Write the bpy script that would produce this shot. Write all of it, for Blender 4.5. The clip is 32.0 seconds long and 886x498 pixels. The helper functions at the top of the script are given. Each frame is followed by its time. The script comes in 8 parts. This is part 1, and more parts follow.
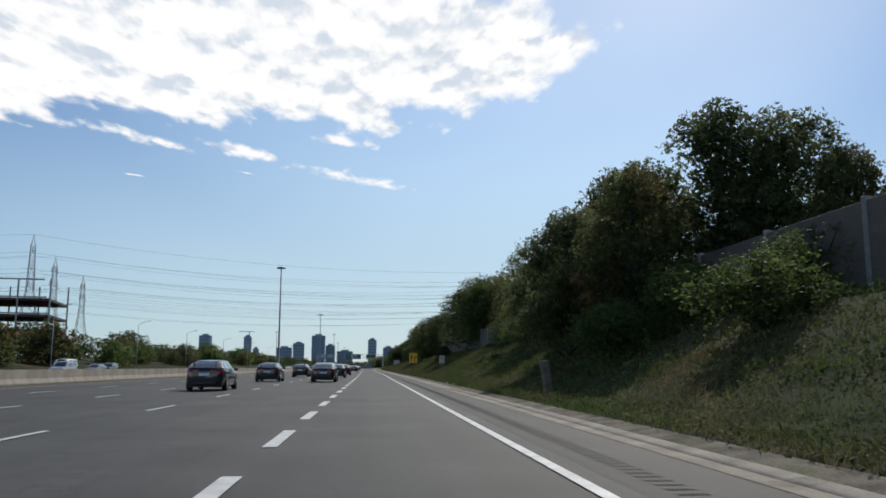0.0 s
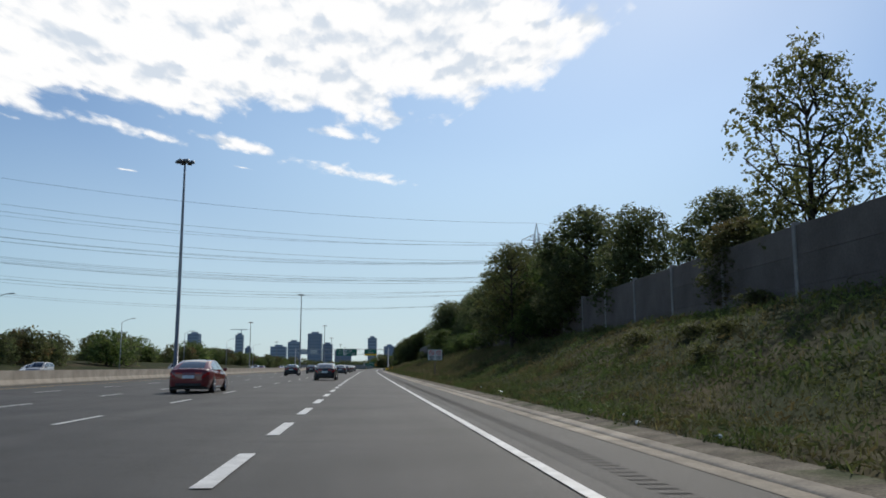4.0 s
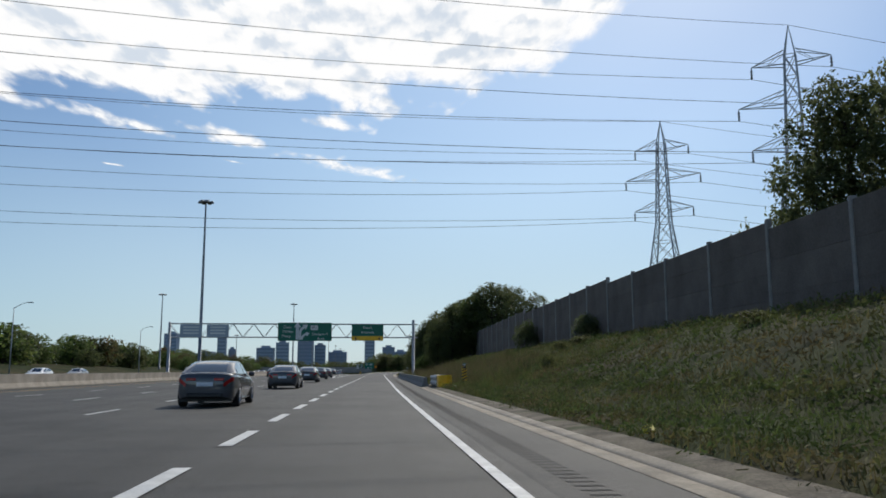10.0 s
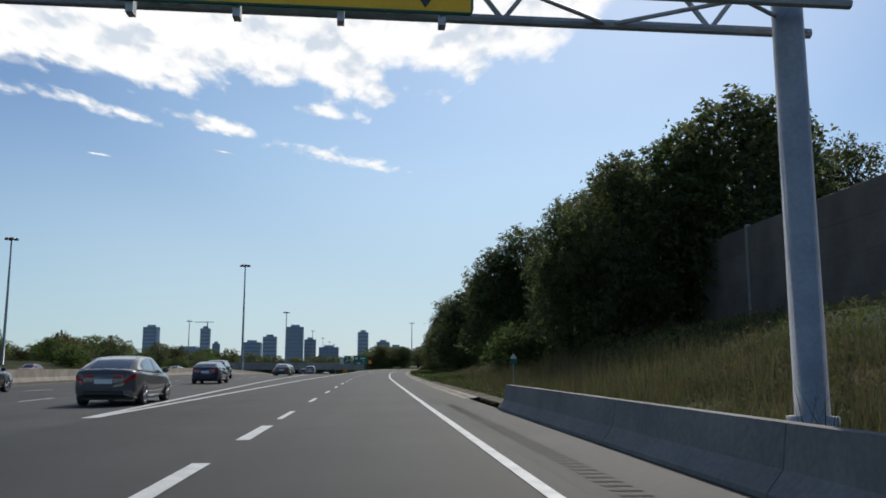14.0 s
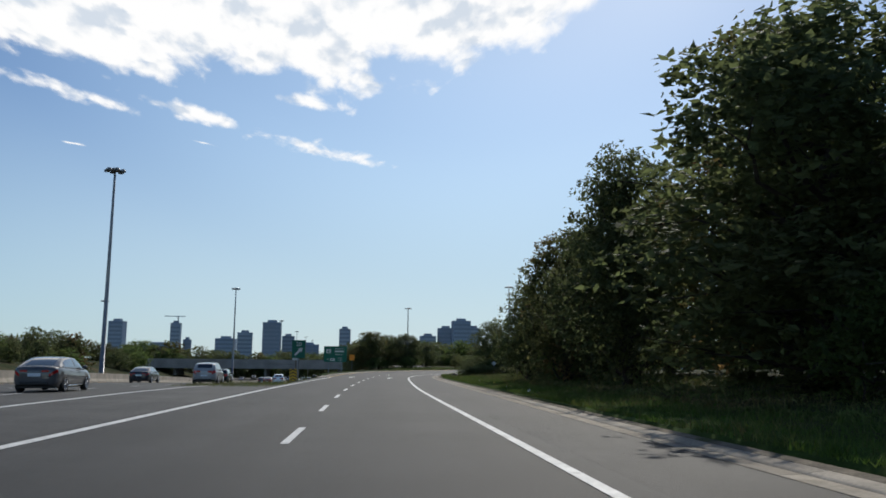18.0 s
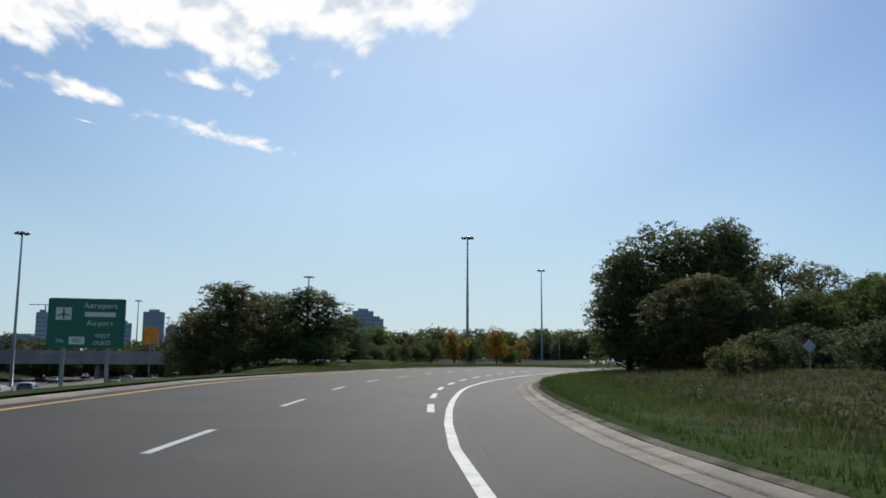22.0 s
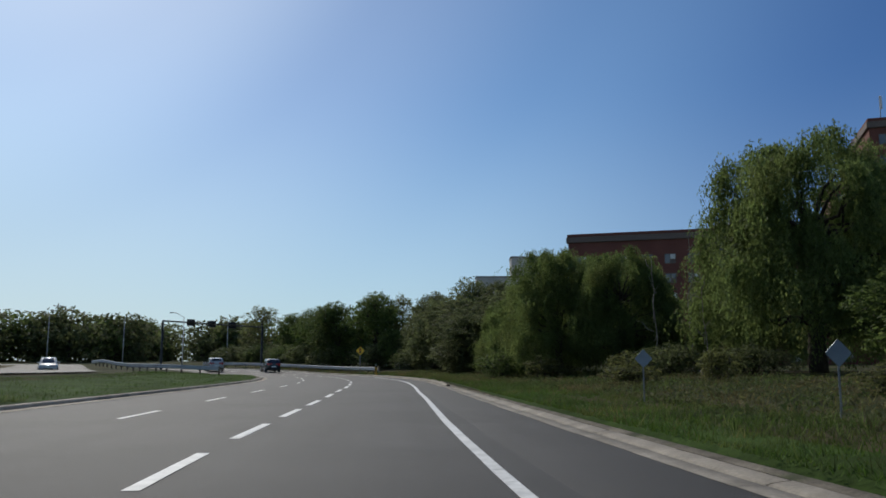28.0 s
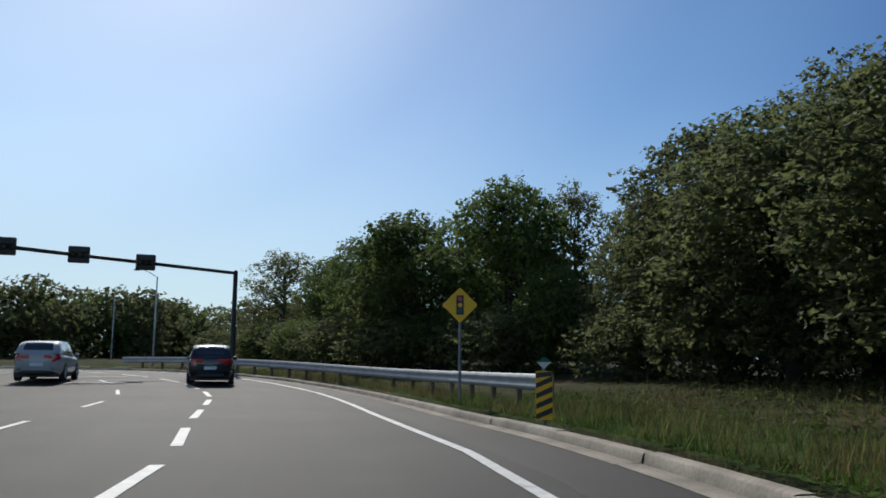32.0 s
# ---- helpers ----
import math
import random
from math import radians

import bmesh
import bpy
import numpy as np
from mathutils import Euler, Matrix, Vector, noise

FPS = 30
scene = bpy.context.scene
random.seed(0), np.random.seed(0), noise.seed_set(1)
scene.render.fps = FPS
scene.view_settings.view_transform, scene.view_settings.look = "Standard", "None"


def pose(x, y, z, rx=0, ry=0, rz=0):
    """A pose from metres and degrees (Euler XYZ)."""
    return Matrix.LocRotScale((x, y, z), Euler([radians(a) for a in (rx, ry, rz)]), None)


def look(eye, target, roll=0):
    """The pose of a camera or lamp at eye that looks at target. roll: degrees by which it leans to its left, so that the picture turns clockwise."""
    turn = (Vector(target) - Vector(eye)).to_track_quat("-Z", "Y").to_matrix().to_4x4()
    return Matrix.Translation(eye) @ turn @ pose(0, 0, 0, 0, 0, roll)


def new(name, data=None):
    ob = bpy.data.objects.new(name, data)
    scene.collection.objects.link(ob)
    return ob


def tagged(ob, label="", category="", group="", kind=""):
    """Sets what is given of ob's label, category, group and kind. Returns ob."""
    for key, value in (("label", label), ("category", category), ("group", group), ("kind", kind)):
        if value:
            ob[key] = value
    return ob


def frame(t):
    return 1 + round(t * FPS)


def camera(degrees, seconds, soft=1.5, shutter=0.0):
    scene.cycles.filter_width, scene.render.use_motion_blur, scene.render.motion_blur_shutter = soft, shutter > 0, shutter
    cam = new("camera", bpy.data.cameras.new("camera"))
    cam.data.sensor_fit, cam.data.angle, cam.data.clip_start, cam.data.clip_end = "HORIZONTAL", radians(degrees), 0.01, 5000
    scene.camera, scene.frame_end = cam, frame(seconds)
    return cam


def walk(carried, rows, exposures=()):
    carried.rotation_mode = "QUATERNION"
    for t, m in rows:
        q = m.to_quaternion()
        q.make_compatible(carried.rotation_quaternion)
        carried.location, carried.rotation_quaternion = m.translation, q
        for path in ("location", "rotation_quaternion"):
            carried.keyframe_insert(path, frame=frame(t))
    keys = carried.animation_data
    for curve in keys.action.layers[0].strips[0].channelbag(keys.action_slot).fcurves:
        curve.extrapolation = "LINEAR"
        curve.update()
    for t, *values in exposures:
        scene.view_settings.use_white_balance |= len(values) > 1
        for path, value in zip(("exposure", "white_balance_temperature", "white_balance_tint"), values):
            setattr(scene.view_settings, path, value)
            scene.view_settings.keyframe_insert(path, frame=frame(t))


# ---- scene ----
cam = camera(57.29, 32.0, soft=1.7)
PATH = [
    (0, look((0.000, 0.000, 1.14), (1.791, 19.710, 4.023), 0.16)),
    (0.5, look((0.049, 15.009, 1.14), (1.833, 34.719, 4.023), 0.03)),
    (1, look((0.093, 30.036, 1.14), (1.871, 49.747, 4.025), -0.01)),
    (1.5, look((0.132, 45.083, 1.14), (1.899, 64.796, 4.015), -0.15)),
    (2, look((0.161, 60.194, 1.14), (1.917, 79.908, 4.020), -0.29)),
    (2.5, look((0.172, 75.390, 1.14), (1.889, 95.107, 4.024), -0.28)),
    (3, look((0.170, 90.671, 1.14), (1.892, 110.385, 4.034), -0.19)),
    (3.5, look((0.209, 106.036, 1.14), (2.030, 125.741, 4.037), -0.08)),
    (4, look((0.278, 121.486, 1.14), (2.077, 141.196, 4.017), 0.02)),
    (4.5, look((0.327, 136.990, 1.14), (2.099, 156.702, 4.018), 0.03)),
    (5, look((0.366, 152.516, 1.14), (2.136, 172.227, 4.029), -0.05)),
    (5.5, look((0.410, 168.064, 1.14), (2.197, 187.767, 4.078), -0.29)),
    (6, look((0.462, 183.635, 1.14), (2.249, 203.332, 4.113), -0.41)),
    (6.5, look((0.501, 199.128, 1.14), (2.256, 218.828, 4.116), -0.43)),
    (7, look((0.518, 214.445, 1.14), (2.248, 234.146, 4.123), -0.41)),
    (7.5, look((0.527, 229.585, 1.14), (2.263, 249.286, 4.116), -0.37)),
    (8, look((0.550, 244.548, 1.14), (2.316, 264.246, 4.123), -0.40)),
    (8.5, look((0.585, 259.310, 1.14), (2.356, 279.007, 4.124), -0.43)),
    (9, look((0.645, 273.846, 1.14), (2.477, 293.533, 4.147), -0.42)),
    (9.5, look((0.731, 288.155, 1.14), (2.579, 307.845, 4.125), -0.33)),
    (10, look((0.829, 302.238, 1.14), (2.696, 321.931, 4.090), -0.07)),
    (10.5, look((0.922, 316.063, 1.14), (2.763, 335.760, 4.082), -0.03)),
    (11, look((1.005, 329.596, 1.14), (2.848, 349.293, 4.082), 0.07)),
    (11.5, look((1.092, 342.839, 1.14), (2.953, 362.535, 4.073), 0.09)),
    (12, look((1.211, 355.789, 1.14), (3.155, 375.480, 4.056), -0.08)),
    (12.5, look((1.379, 368.448, 1.14), (3.401, 388.134, 4.034), -0.02)),
    (13, look((1.577, 380.839, 1.14), (3.631, 400.525, 4.009), -0.06)),
    (13.5, look((1.777, 393.059, 1.14), (3.815, 412.747, 4.009), -0.11)),
    (14, look((1.964, 405.119, 1.14), (3.982, 424.809, 4.005), 0.02)),
    (14.5, look((2.142, 417.019, 1.14), (4.157, 436.709, 4.014), 0.08)),
    (15, look((2.232, 428.761, 1.14), (3.964, 448.478, 4.005), 0.13)),
    (15.5, look((2.195, 440.387, 1.14), (3.782, 460.117, 4.003), 0.18)),
    (16, look((2.159, 451.943, 1.14), (3.894, 471.661, 4.000), 0.25)),
    (16.5, look((2.262, 463.427, 1.14), (4.328, 483.115, 3.991), 0.39)),
    (17, look((2.501, 474.839, 1.14), (4.704, 494.513, 3.988), 0.46)),
    (17.5, look((2.812, 486.179, 1.14), (5.134, 505.837, 3.998), 0.47)),
    (18, look((3.184, 497.446, 1.14), (5.607, 517.092, 3.997), 0.53)),
    (18.5, look((3.610, 508.641, 1.14), (6.130, 528.273, 4.012), 0.58)),
    (19, look((4.095, 519.716, 1.14), (6.742, 539.332, 4.003), 0.73)),
    (19.5, look((4.642, 530.576, 1.14), (7.419, 550.176, 3.993), 0.61)),
    (20, look((5.251, 541.216, 1.14), (8.170, 560.798, 3.974), 0.68)),
    (20.5, look((5.945, 551.636, 1.14), (9.085, 571.185, 3.963), 0.72)),
    (21, look((6.784, 561.829, 1.14), (10.318, 581.315, 3.931), 0.68)),
    (21.5, look((7.887, 571.865, 1.14), (12.095, 591.231, 3.833), 0.52)),
    (22, look((9.329, 581.813, 1.14), (14.196, 601.021, 3.851), 0.34)),
    (22.5, look((11.134, 591.655, 1.14), (16.779, 610.649, 3.855), 0.25)),
    (23, look((13.385, 601.359, 1.14), (20.015, 620.028, 3.877), 0.16)),
    (23.5, look((16.154, 610.880, 1.14), (23.853, 629.135, 3.875), 0.12)),
    (24, look((19.458, 620.167, 1.14), (28.229, 637.921, 3.943), -0.15)),
    (24.5, look((23.280, 629.158, 1.14), (33.109, 646.347, 3.953), -0.21)),
    (25, look((27.593, 637.825, 1.14), (38.417, 654.403, 3.969), -0.45)),
    (25.5, look((32.342, 646.160, 1.14), (44.030, 662.136, 3.998), -0.71)),
    (26, look((37.494, 654.147, 1.14), (50.076, 669.436, 3.957), -0.23)),
    (26.5, look((43.035, 661.756, 1.14), (56.453, 676.317, 3.953), -0.03)),
    (27, look((48.915, 668.983, 1.14), (63.059, 682.839, 3.956), 0.03)),
    (27.5, look((55.063, 675.857, 1.14), (69.783, 689.100, 3.955), 0.01)),
    (28, look((61.391, 682.432, 1.14), (76.507, 695.218, 3.976), 0.09)),
    (28.5, look((67.827, 688.787, 1.14), (83.198, 701.262, 3.989), 0.15)),
    (29, look((74.292, 695.013, 1.14), (89.724, 707.415, 3.977), 0.12)),
    (29.5, look((80.721, 701.175, 1.14), (96.152, 713.581, 3.963), 0.12)),
    (30, look((87.101, 707.289, 1.14), (102.533, 719.690, 3.980), 0.06)),
    (30.5, look((93.368, 713.420, 1.14), (108.543, 726.140, 3.951), 0.18)),
    (31, look((99.442, 719.644, 1.14), (114.285, 732.753, 3.937), 0.21)),
    (31.5, look((105.188, 725.985, 1.14), (119.384, 739.791, 3.945), 0.21)),
    (32, look((110.405, 732.500, 1.14), (123.535, 747.322, 3.951), 0.34)),
]
walk(cam, PATH, [(0, 0), (22, 0), (24, -0.04), (25, -0.05), (27.5, -0.06), (30, -0.01), (31, 0.04), (32, 0.1)])


# ---- sky, sun, clouds ----
SUN_EL, SUN_AZ = 40.0, 24.0          # degrees above the horizon, degrees to the right of +y
world = bpy.data.worlds.new("sky")
scene.world = world
world.use_nodes = True
wn, wl = world.node_tree.nodes, world.node_tree.links
sky = wn.new("ShaderNodeTexSky")
sky.sky_type, sky.sun_disc = "NISHITA", False
sky.sun_elevation, sky.sun_rotation = radians(SUN_EL), radians(SUN_AZ)
sky.air_density, sky.dust_density, sky.ozone_density = 1.0, 0.3, 2.0
# a pale blue band of haze towards the horizon
w_co, w_sep, w_rng, w_mix = wn.new("ShaderNodeTexCoord"), wn.new("ShaderNodeSeparateXYZ"), wn.new("ShaderNodeMapRange"), wn.new("ShaderNodeMix")
w_mix.data_type = "RGBA"
w_rng.interpolation_type = "SMOOTHSTEP"
for key, value in (("From Min", 0.0), ("From Max", 0.34), ("To Min", 0.85), ("To Max", 0.0)):
    w_rng.inputs[key].default_value = value
wl.new(w_co.outputs["Generated"], w_sep.inputs[0])
wl.new(w_sep.outputs["Z"], w_rng.inputs["Value"])
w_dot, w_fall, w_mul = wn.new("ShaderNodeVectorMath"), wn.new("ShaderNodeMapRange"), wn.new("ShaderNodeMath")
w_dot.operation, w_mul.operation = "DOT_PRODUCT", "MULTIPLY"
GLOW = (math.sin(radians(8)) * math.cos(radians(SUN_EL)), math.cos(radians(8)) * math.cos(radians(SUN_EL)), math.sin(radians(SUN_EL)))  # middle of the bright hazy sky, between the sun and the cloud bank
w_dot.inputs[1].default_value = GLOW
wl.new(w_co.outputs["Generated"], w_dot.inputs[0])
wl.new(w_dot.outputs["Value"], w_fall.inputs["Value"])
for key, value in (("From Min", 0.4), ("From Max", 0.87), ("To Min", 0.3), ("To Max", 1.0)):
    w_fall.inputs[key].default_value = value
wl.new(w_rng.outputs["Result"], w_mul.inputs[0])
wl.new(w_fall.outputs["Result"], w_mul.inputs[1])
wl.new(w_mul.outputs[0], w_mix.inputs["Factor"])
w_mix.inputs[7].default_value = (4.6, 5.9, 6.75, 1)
# the blue deepens away from GLOW; the unseen sky behind is brightened as fill
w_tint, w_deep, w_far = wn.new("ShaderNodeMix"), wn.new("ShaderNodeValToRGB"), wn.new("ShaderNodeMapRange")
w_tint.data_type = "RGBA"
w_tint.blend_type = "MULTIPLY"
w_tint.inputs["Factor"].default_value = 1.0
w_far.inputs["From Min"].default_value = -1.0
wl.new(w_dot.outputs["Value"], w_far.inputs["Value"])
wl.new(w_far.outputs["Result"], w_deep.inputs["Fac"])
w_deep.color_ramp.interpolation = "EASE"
# added brightness in the sky behind the view, to lift the shaded sides
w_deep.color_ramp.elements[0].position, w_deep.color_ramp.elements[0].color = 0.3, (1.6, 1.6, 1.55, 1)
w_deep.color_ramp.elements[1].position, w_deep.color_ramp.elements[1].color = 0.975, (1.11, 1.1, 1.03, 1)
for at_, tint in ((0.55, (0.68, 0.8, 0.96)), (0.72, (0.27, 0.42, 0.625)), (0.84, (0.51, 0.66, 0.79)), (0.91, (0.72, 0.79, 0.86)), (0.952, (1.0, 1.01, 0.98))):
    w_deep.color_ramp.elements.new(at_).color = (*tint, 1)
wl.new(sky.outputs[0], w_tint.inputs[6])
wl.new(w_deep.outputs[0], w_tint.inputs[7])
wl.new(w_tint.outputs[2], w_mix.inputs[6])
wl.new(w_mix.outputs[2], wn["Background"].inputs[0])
wn["Background"].inputs[1].default_value = 0.11
sun = new("sun", bpy.data.lights.new("sun", "SUN"))
sun.data.energy, sun.data.angle, sun.data.color = 3.4, radians(0.53), (1.0, 0.95, 0.86)
sun_dir = Vector((math.sin(radians(SUN_AZ)) * math.cos(radians(SUN_EL)), math.cos(radians(SUN_AZ)) * math.cos(radians(SUN_EL)), math.sin(radians(SUN_EL))))
sun.matrix_world = look(sun_dir * 100, (0, 0, 0))


# ---- materials ----
def material(name, base, rough=0.8, metal=0.0, spread=0.25, scale=4.0, fine=60.0, bump=0.0, bump_scale=None, spec=0.3, per_object=0.0, island=0.0, second=None, second_scale=0.3, second_at=0.55, sheer=0.0, coat=0.0, emit=0.0):
    """A procedural material: base colour varied at two scales, optional second colour in patches, bump, per-object tint."""
    m = bpy.data.materials.new(name)
    m.use_nodes = True
    n, l = m.node_tree.nodes, m.node_tree.links
    b = n["Principled BSDF"]
    b.inputs["Roughness"].default_value, b.inputs["Metallic"].default_value = rough, metal
    b.inputs["Specular IOR Level"].default_value = spec
    b.inputs["Coat Weight"].default_value = coat
    b.inputs["Coat Roughness"].default_value = 0.05
    co = n.new("ShaderNodeTexCoord")

    def tex(s, detail=4.0):
        t = n.new("ShaderNodeTexNoise")
        t.inputs["Scale"].default_value, t.inputs["Detail"].default_value = s, detail
        l.new(co.outputs["Object"], t.inputs["Vector"])
        return t.outputs["Fac"]

    def ramp(f, lo, hi):
        r = n.new("ShaderNodeMapRange")
        r.inputs["From Min"].default_value, r.inputs["From Max"].default_value = 0.3, 0.7
        r.inputs["To Min"].default_value, r.inputs["To Max"].default_value = lo, hi
        l.new(f, r.inputs["Value"])
        return r.outputs["Result"]

    def mul(a, c):
        x = n.new("ShaderNodeMath")
        x.operation = "MULTIPLY"
        l.new(a, x.inputs[0])
        l.new(c, x.inputs[1])
        return x.outputs[0]

    value = mul(ramp(tex(scale), 1 - spread, 1 + spread), ramp(tex(fine), 1 - spread * 0.6, 1 + spread * 0.6))
    if per_object:
        o = n.new("ShaderNodeObjectInfo")
        r = n.new("ShaderNodeMapRange")
        r.inputs["To Min"].default_value, r.inputs["To Max"].default_value = 1 - per_object, 1 + per_object
        l.new(o.outputs["Random"], r.inputs["Value"])
        value = mul(value, r.outputs["Result"])
    if island:
        g = n.new("ShaderNodeNewGeometry")
        r = n.new("ShaderNodeMapRange")
        r.inputs["To Min"].default_value, r.inputs["To Max"].default_value = 1 - island, 1 + island
        l.new(g.outputs["Random Per Island"], r.inputs["Value"])
        value = mul(value, r.outputs["Result"])
    mix = n.new("ShaderNodeMix")
    mix.data_type = "RGBA"
    mix.blend_type = "MULTIPLY"
    mix.inputs["Factor"].default_value = 1.0
    comb = n.new("ShaderNodeCombineColor")
    for k in range(3):
        l.new(value, comb.inputs[k])
    if second:
        mm = n.new("ShaderNodeMix")
        mm.data_type = "RGBA"
        r = n.new("ShaderNodeMapRange")
        r.inputs["From Min"].default_value, r.inputs["From Max"].default_value = second_at - 0.08, second_at + 0.08
        l.new(tex(second_scale, 6.0), r.inputs["Value"])
        l.new(r.outputs["Result"], mm.inputs["Factor"])
        mm.inputs[6].default_value, mm.inputs[7].default_value = (*base, 1), (*second, 1)
        l.new(mm.outputs[2], mix.inputs[6])
    else:
        mix.inputs[6].default_value = (*base, 1)
    l.new(comb.outputs[0], mix.inputs[7])
    l.new(mix.outputs[2], b.inputs["Base Color"])
    if bump:
        bp = n.new("ShaderNodeBump")
        bp.inputs["Strength"].default_value, bp.inputs["Distance"].default_value = bump, 0.02
        l.new(tex(bump_scale or fine), bp.inputs["Height"])
        l.new(bp.outputs[0], b.inputs["Normal"])
    if sheer:
        out = n["Material Output"]
        t = n.new("ShaderNodeBsdfTranslucent")
        l.new(mix.outputs[2], t.inputs["Color"])
        ms = n.new("ShaderNodeMixShader")
        ms.inputs[0].default_value = sheer
        l.new(b.outputs[0], ms.inputs[1])
        l.new(t.outputs[0], ms.inputs[2])
        l.new(ms.outputs[0], out.inputs[0])
    if emit:
        b.inputs["Emission Color"].default_value = (*base, 1)
        b.inputs["Emission Strength"].default_value = emit
    return m


def plain(name, base, rough=0.5, metal=0.0, spec=0.5, coat=0.0, spread=0.08):
    return material(name, base, rough, metal, spread, 3.0, 40.0, spec=spec, coat=coat)




def asphalt_material(name, base):
    """Asphalt with tyre tracks and streaks along the lane, sealed cracks, patches and pale specks. The lane attribute holds metres across and along."""
    m = material(name, base, 0.74, spread=0.36, scale=0.3, fine=24, bump=0.5, bump_scale=80, spec=0.3)
    n, l = m.node_tree.nodes, m.node_tree.links
    b = n["Principled BSDF"]
    at = n.new("ShaderNodeAttribute")
    at.attribute_name = "lane"

    def node(kind, **keys):
        x = n.new(kind)
        for k, v in keys.items():
            x.inputs[k.replace("_", " ")].default_value = v
        return x

    def stretch(v):
        x = node("ShaderNodeMapping", Scale=v)
        l.new(at.outputs["Vector"], x.inputs["Vector"])
        return x.outputs[0]

    def rng(f, a, c, lo_, hi_):
        x = node("ShaderNodeMapRange", From_Min=a, From_Max=c, To_Min=lo_, To_Max=hi_)
        l.new(f, x.inputs["Value"])
        return x.outputs["Result"]

    streak = node("ShaderNodeTexNoise", Scale=1.0, Detail=5.0)
    l.new(stretch((1.6, 0.03, 1)), streak.inputs["Vector"])
    wave = n.new("ShaderNodeMath")
    wave.operation = "SINE"
    sep = n.new("ShaderNodeSeparateXYZ")
    l.new(stretch((2 * math.pi / 1.86, 1, 1)), sep.inputs[0])
    l.new(sep.outputs["X"], wave.inputs[0])
    vor = n.new("ShaderNodeTexVoronoi")
    vor.feature = "DISTANCE_TO_EDGE"
    vor.inputs["Scale"].default_value = 1.0
    warp = node("ShaderNodeTexNoise", Scale=0.6, Detail=4.0)
    l.new(at.outputs["Vector"], warp.inputs["Vector"])
    add = n.new("ShaderNodeVectorMath")
    add.operation = "ADD"
    l.new(stretch((0.16, 0.07, 1)), add.inputs[0])
    l.new(warp.outputs["Color"], add.inputs[1])
    l.new(add.outputs[0], vor.inputs["Vector"])
    patch = node("ShaderNodeTexNoise", Scale=1.0, Detail=2.0)
    l.new(stretch((0.25, 0.035, 1)), patch.inputs["Vector"])
    speck = n.new("ShaderNodeTexVoronoi")
    speck.inputs["Scale"].default_value = 2.2
    l.new(at.outputs["Vector"], speck.inputs["Vector"])
    vals = [rng(streak.outputs["Fac"], 0.3, 0.7, 0.84, 1.16), rng(wave.outputs[0], -1, 1, 0.95, 1.05), rng(vor.outputs["Distance"], 0.004, 0.012, 0.72, 1.0), rng(patch.outputs["Fac"], 0.42, 0.6, 0.92, 1.08), rng(speck.outputs["Distance"], 0.03, 0.045, 1.7, 1.0)]
    value = vals[0]
    for v in vals[1:]:
        x = n.new("ShaderNodeMath")
        x.operation = "MULTIPLY"
        l.new(value, x.inputs[0])
        l.new(v, x.inputs[1])
        value = x.outputs[0]
    old = b.inputs["Base Color"].links[0].from_socket
    comb = n.new("ShaderNodeCombineColor")
    for k in range(3):
        l.new(value, comb.inputs[k])
    mix = n.new("ShaderNodeMix")
    mix.data_type, mix.blend_type = "RGBA", "MULTIPLY"
    mix.inputs["Factor"].default_value = 1.0
    l.new(old, mix.inputs[6])
    l.new(comb.outputs[0], mix.inputs[7])
    l.new(mix.outputs[2], b.inputs["Base Color"])
    return m


ASPHALT = asphalt_material("asphalt", (0.038, 0.0372, 0.0352))
RAMP_ASPHALT = asphalt_material("ramp_asphalt", (0.0196, 0.0196, 0.0192))
SHOULDER = asphalt_material("shoulder_asphalt", (0.0215, 0.021, 0.0202))
PAINT = material("road_paint", (0.54, 0.54, 0.52), 0.6, spread=0.18, scale=2.5, fine=25, spec=0.3, second=(0.3, 0.3, 0.29), second_scale=3.0, second_at=0.68)
YELLOW_PAINT = material("yellow_road_paint", (0.55, 0.33, 0.05), 0.6, spread=0.15, scale=2.5, fine=25)
CONCRETE = material("concrete", (0.3, 0.265, 0.215), 0.9, spread=0.2, scale=0.8, fine=18, bump=0.3, spec=0.2)
GREY_CONCRETE = material("grey_barrier_concrete", (0.2, 0.19, 0.175), 0.9, spread=0.22, scale=0.6, fine=14, bump=0.3, spec=0.2)
KERB = material("kerb_concrete", (0.27, 0.24, 0.195), 0.9, spread=0.25, scale=1.2, fine=20, bump=0.4, spec=0.2, per_object=0.15, second=(0.17, 0.15, 0.115), second_scale=1.6, second_at=0.66)
GRAVEL = material("gravel_dirt", (0.14, 0.122, 0.094), 0.95, spread=0.45, scale=1.5, fine=25, bump=0.5, spec=0.1, second=(0.05, 0.06, 0.025), second_scale=0.9, second_at=0.6)
GRASS_SOIL = material("grass_ground", (0.026, 0.034, 0.012), 0.95, spread=0.45, scale=0.6, fine=9, bump=0.6, bump_scale=14, spec=0.05, second=(0.062, 0.05, 0.026), second_scale=0.12, second_at=0.55)
LAWN = material("mown_grass", (0.034, 0.06, 0.012), 0.95, spread=0.35, scale=0.5, fine=12, bump=0.5, bump_scale=30, spec=0.05)
BLADE = material("grass_blades", (0.085, 0.118, 0.034), 0.8, spread=0.3, scale=0.4, fine=2, island=0.45, second=(0.14, 0.115, 0.05), second_scale=0.3, second_at=0.53, sheer=0.45, spec=0.1)
NOISE_WALL = material("noise_wall_panel", (0.13, 0.11, 0.095), 0.9, spread=0.18, scale=0.6, fine=12, bump=0.5, bump_scale=8, per_object=0.1, spec=0.15)
WALL_POST = material("noise_wall_post", (0.2, 0.19, 0.18), 0.7, spread=0.12, fine=20)
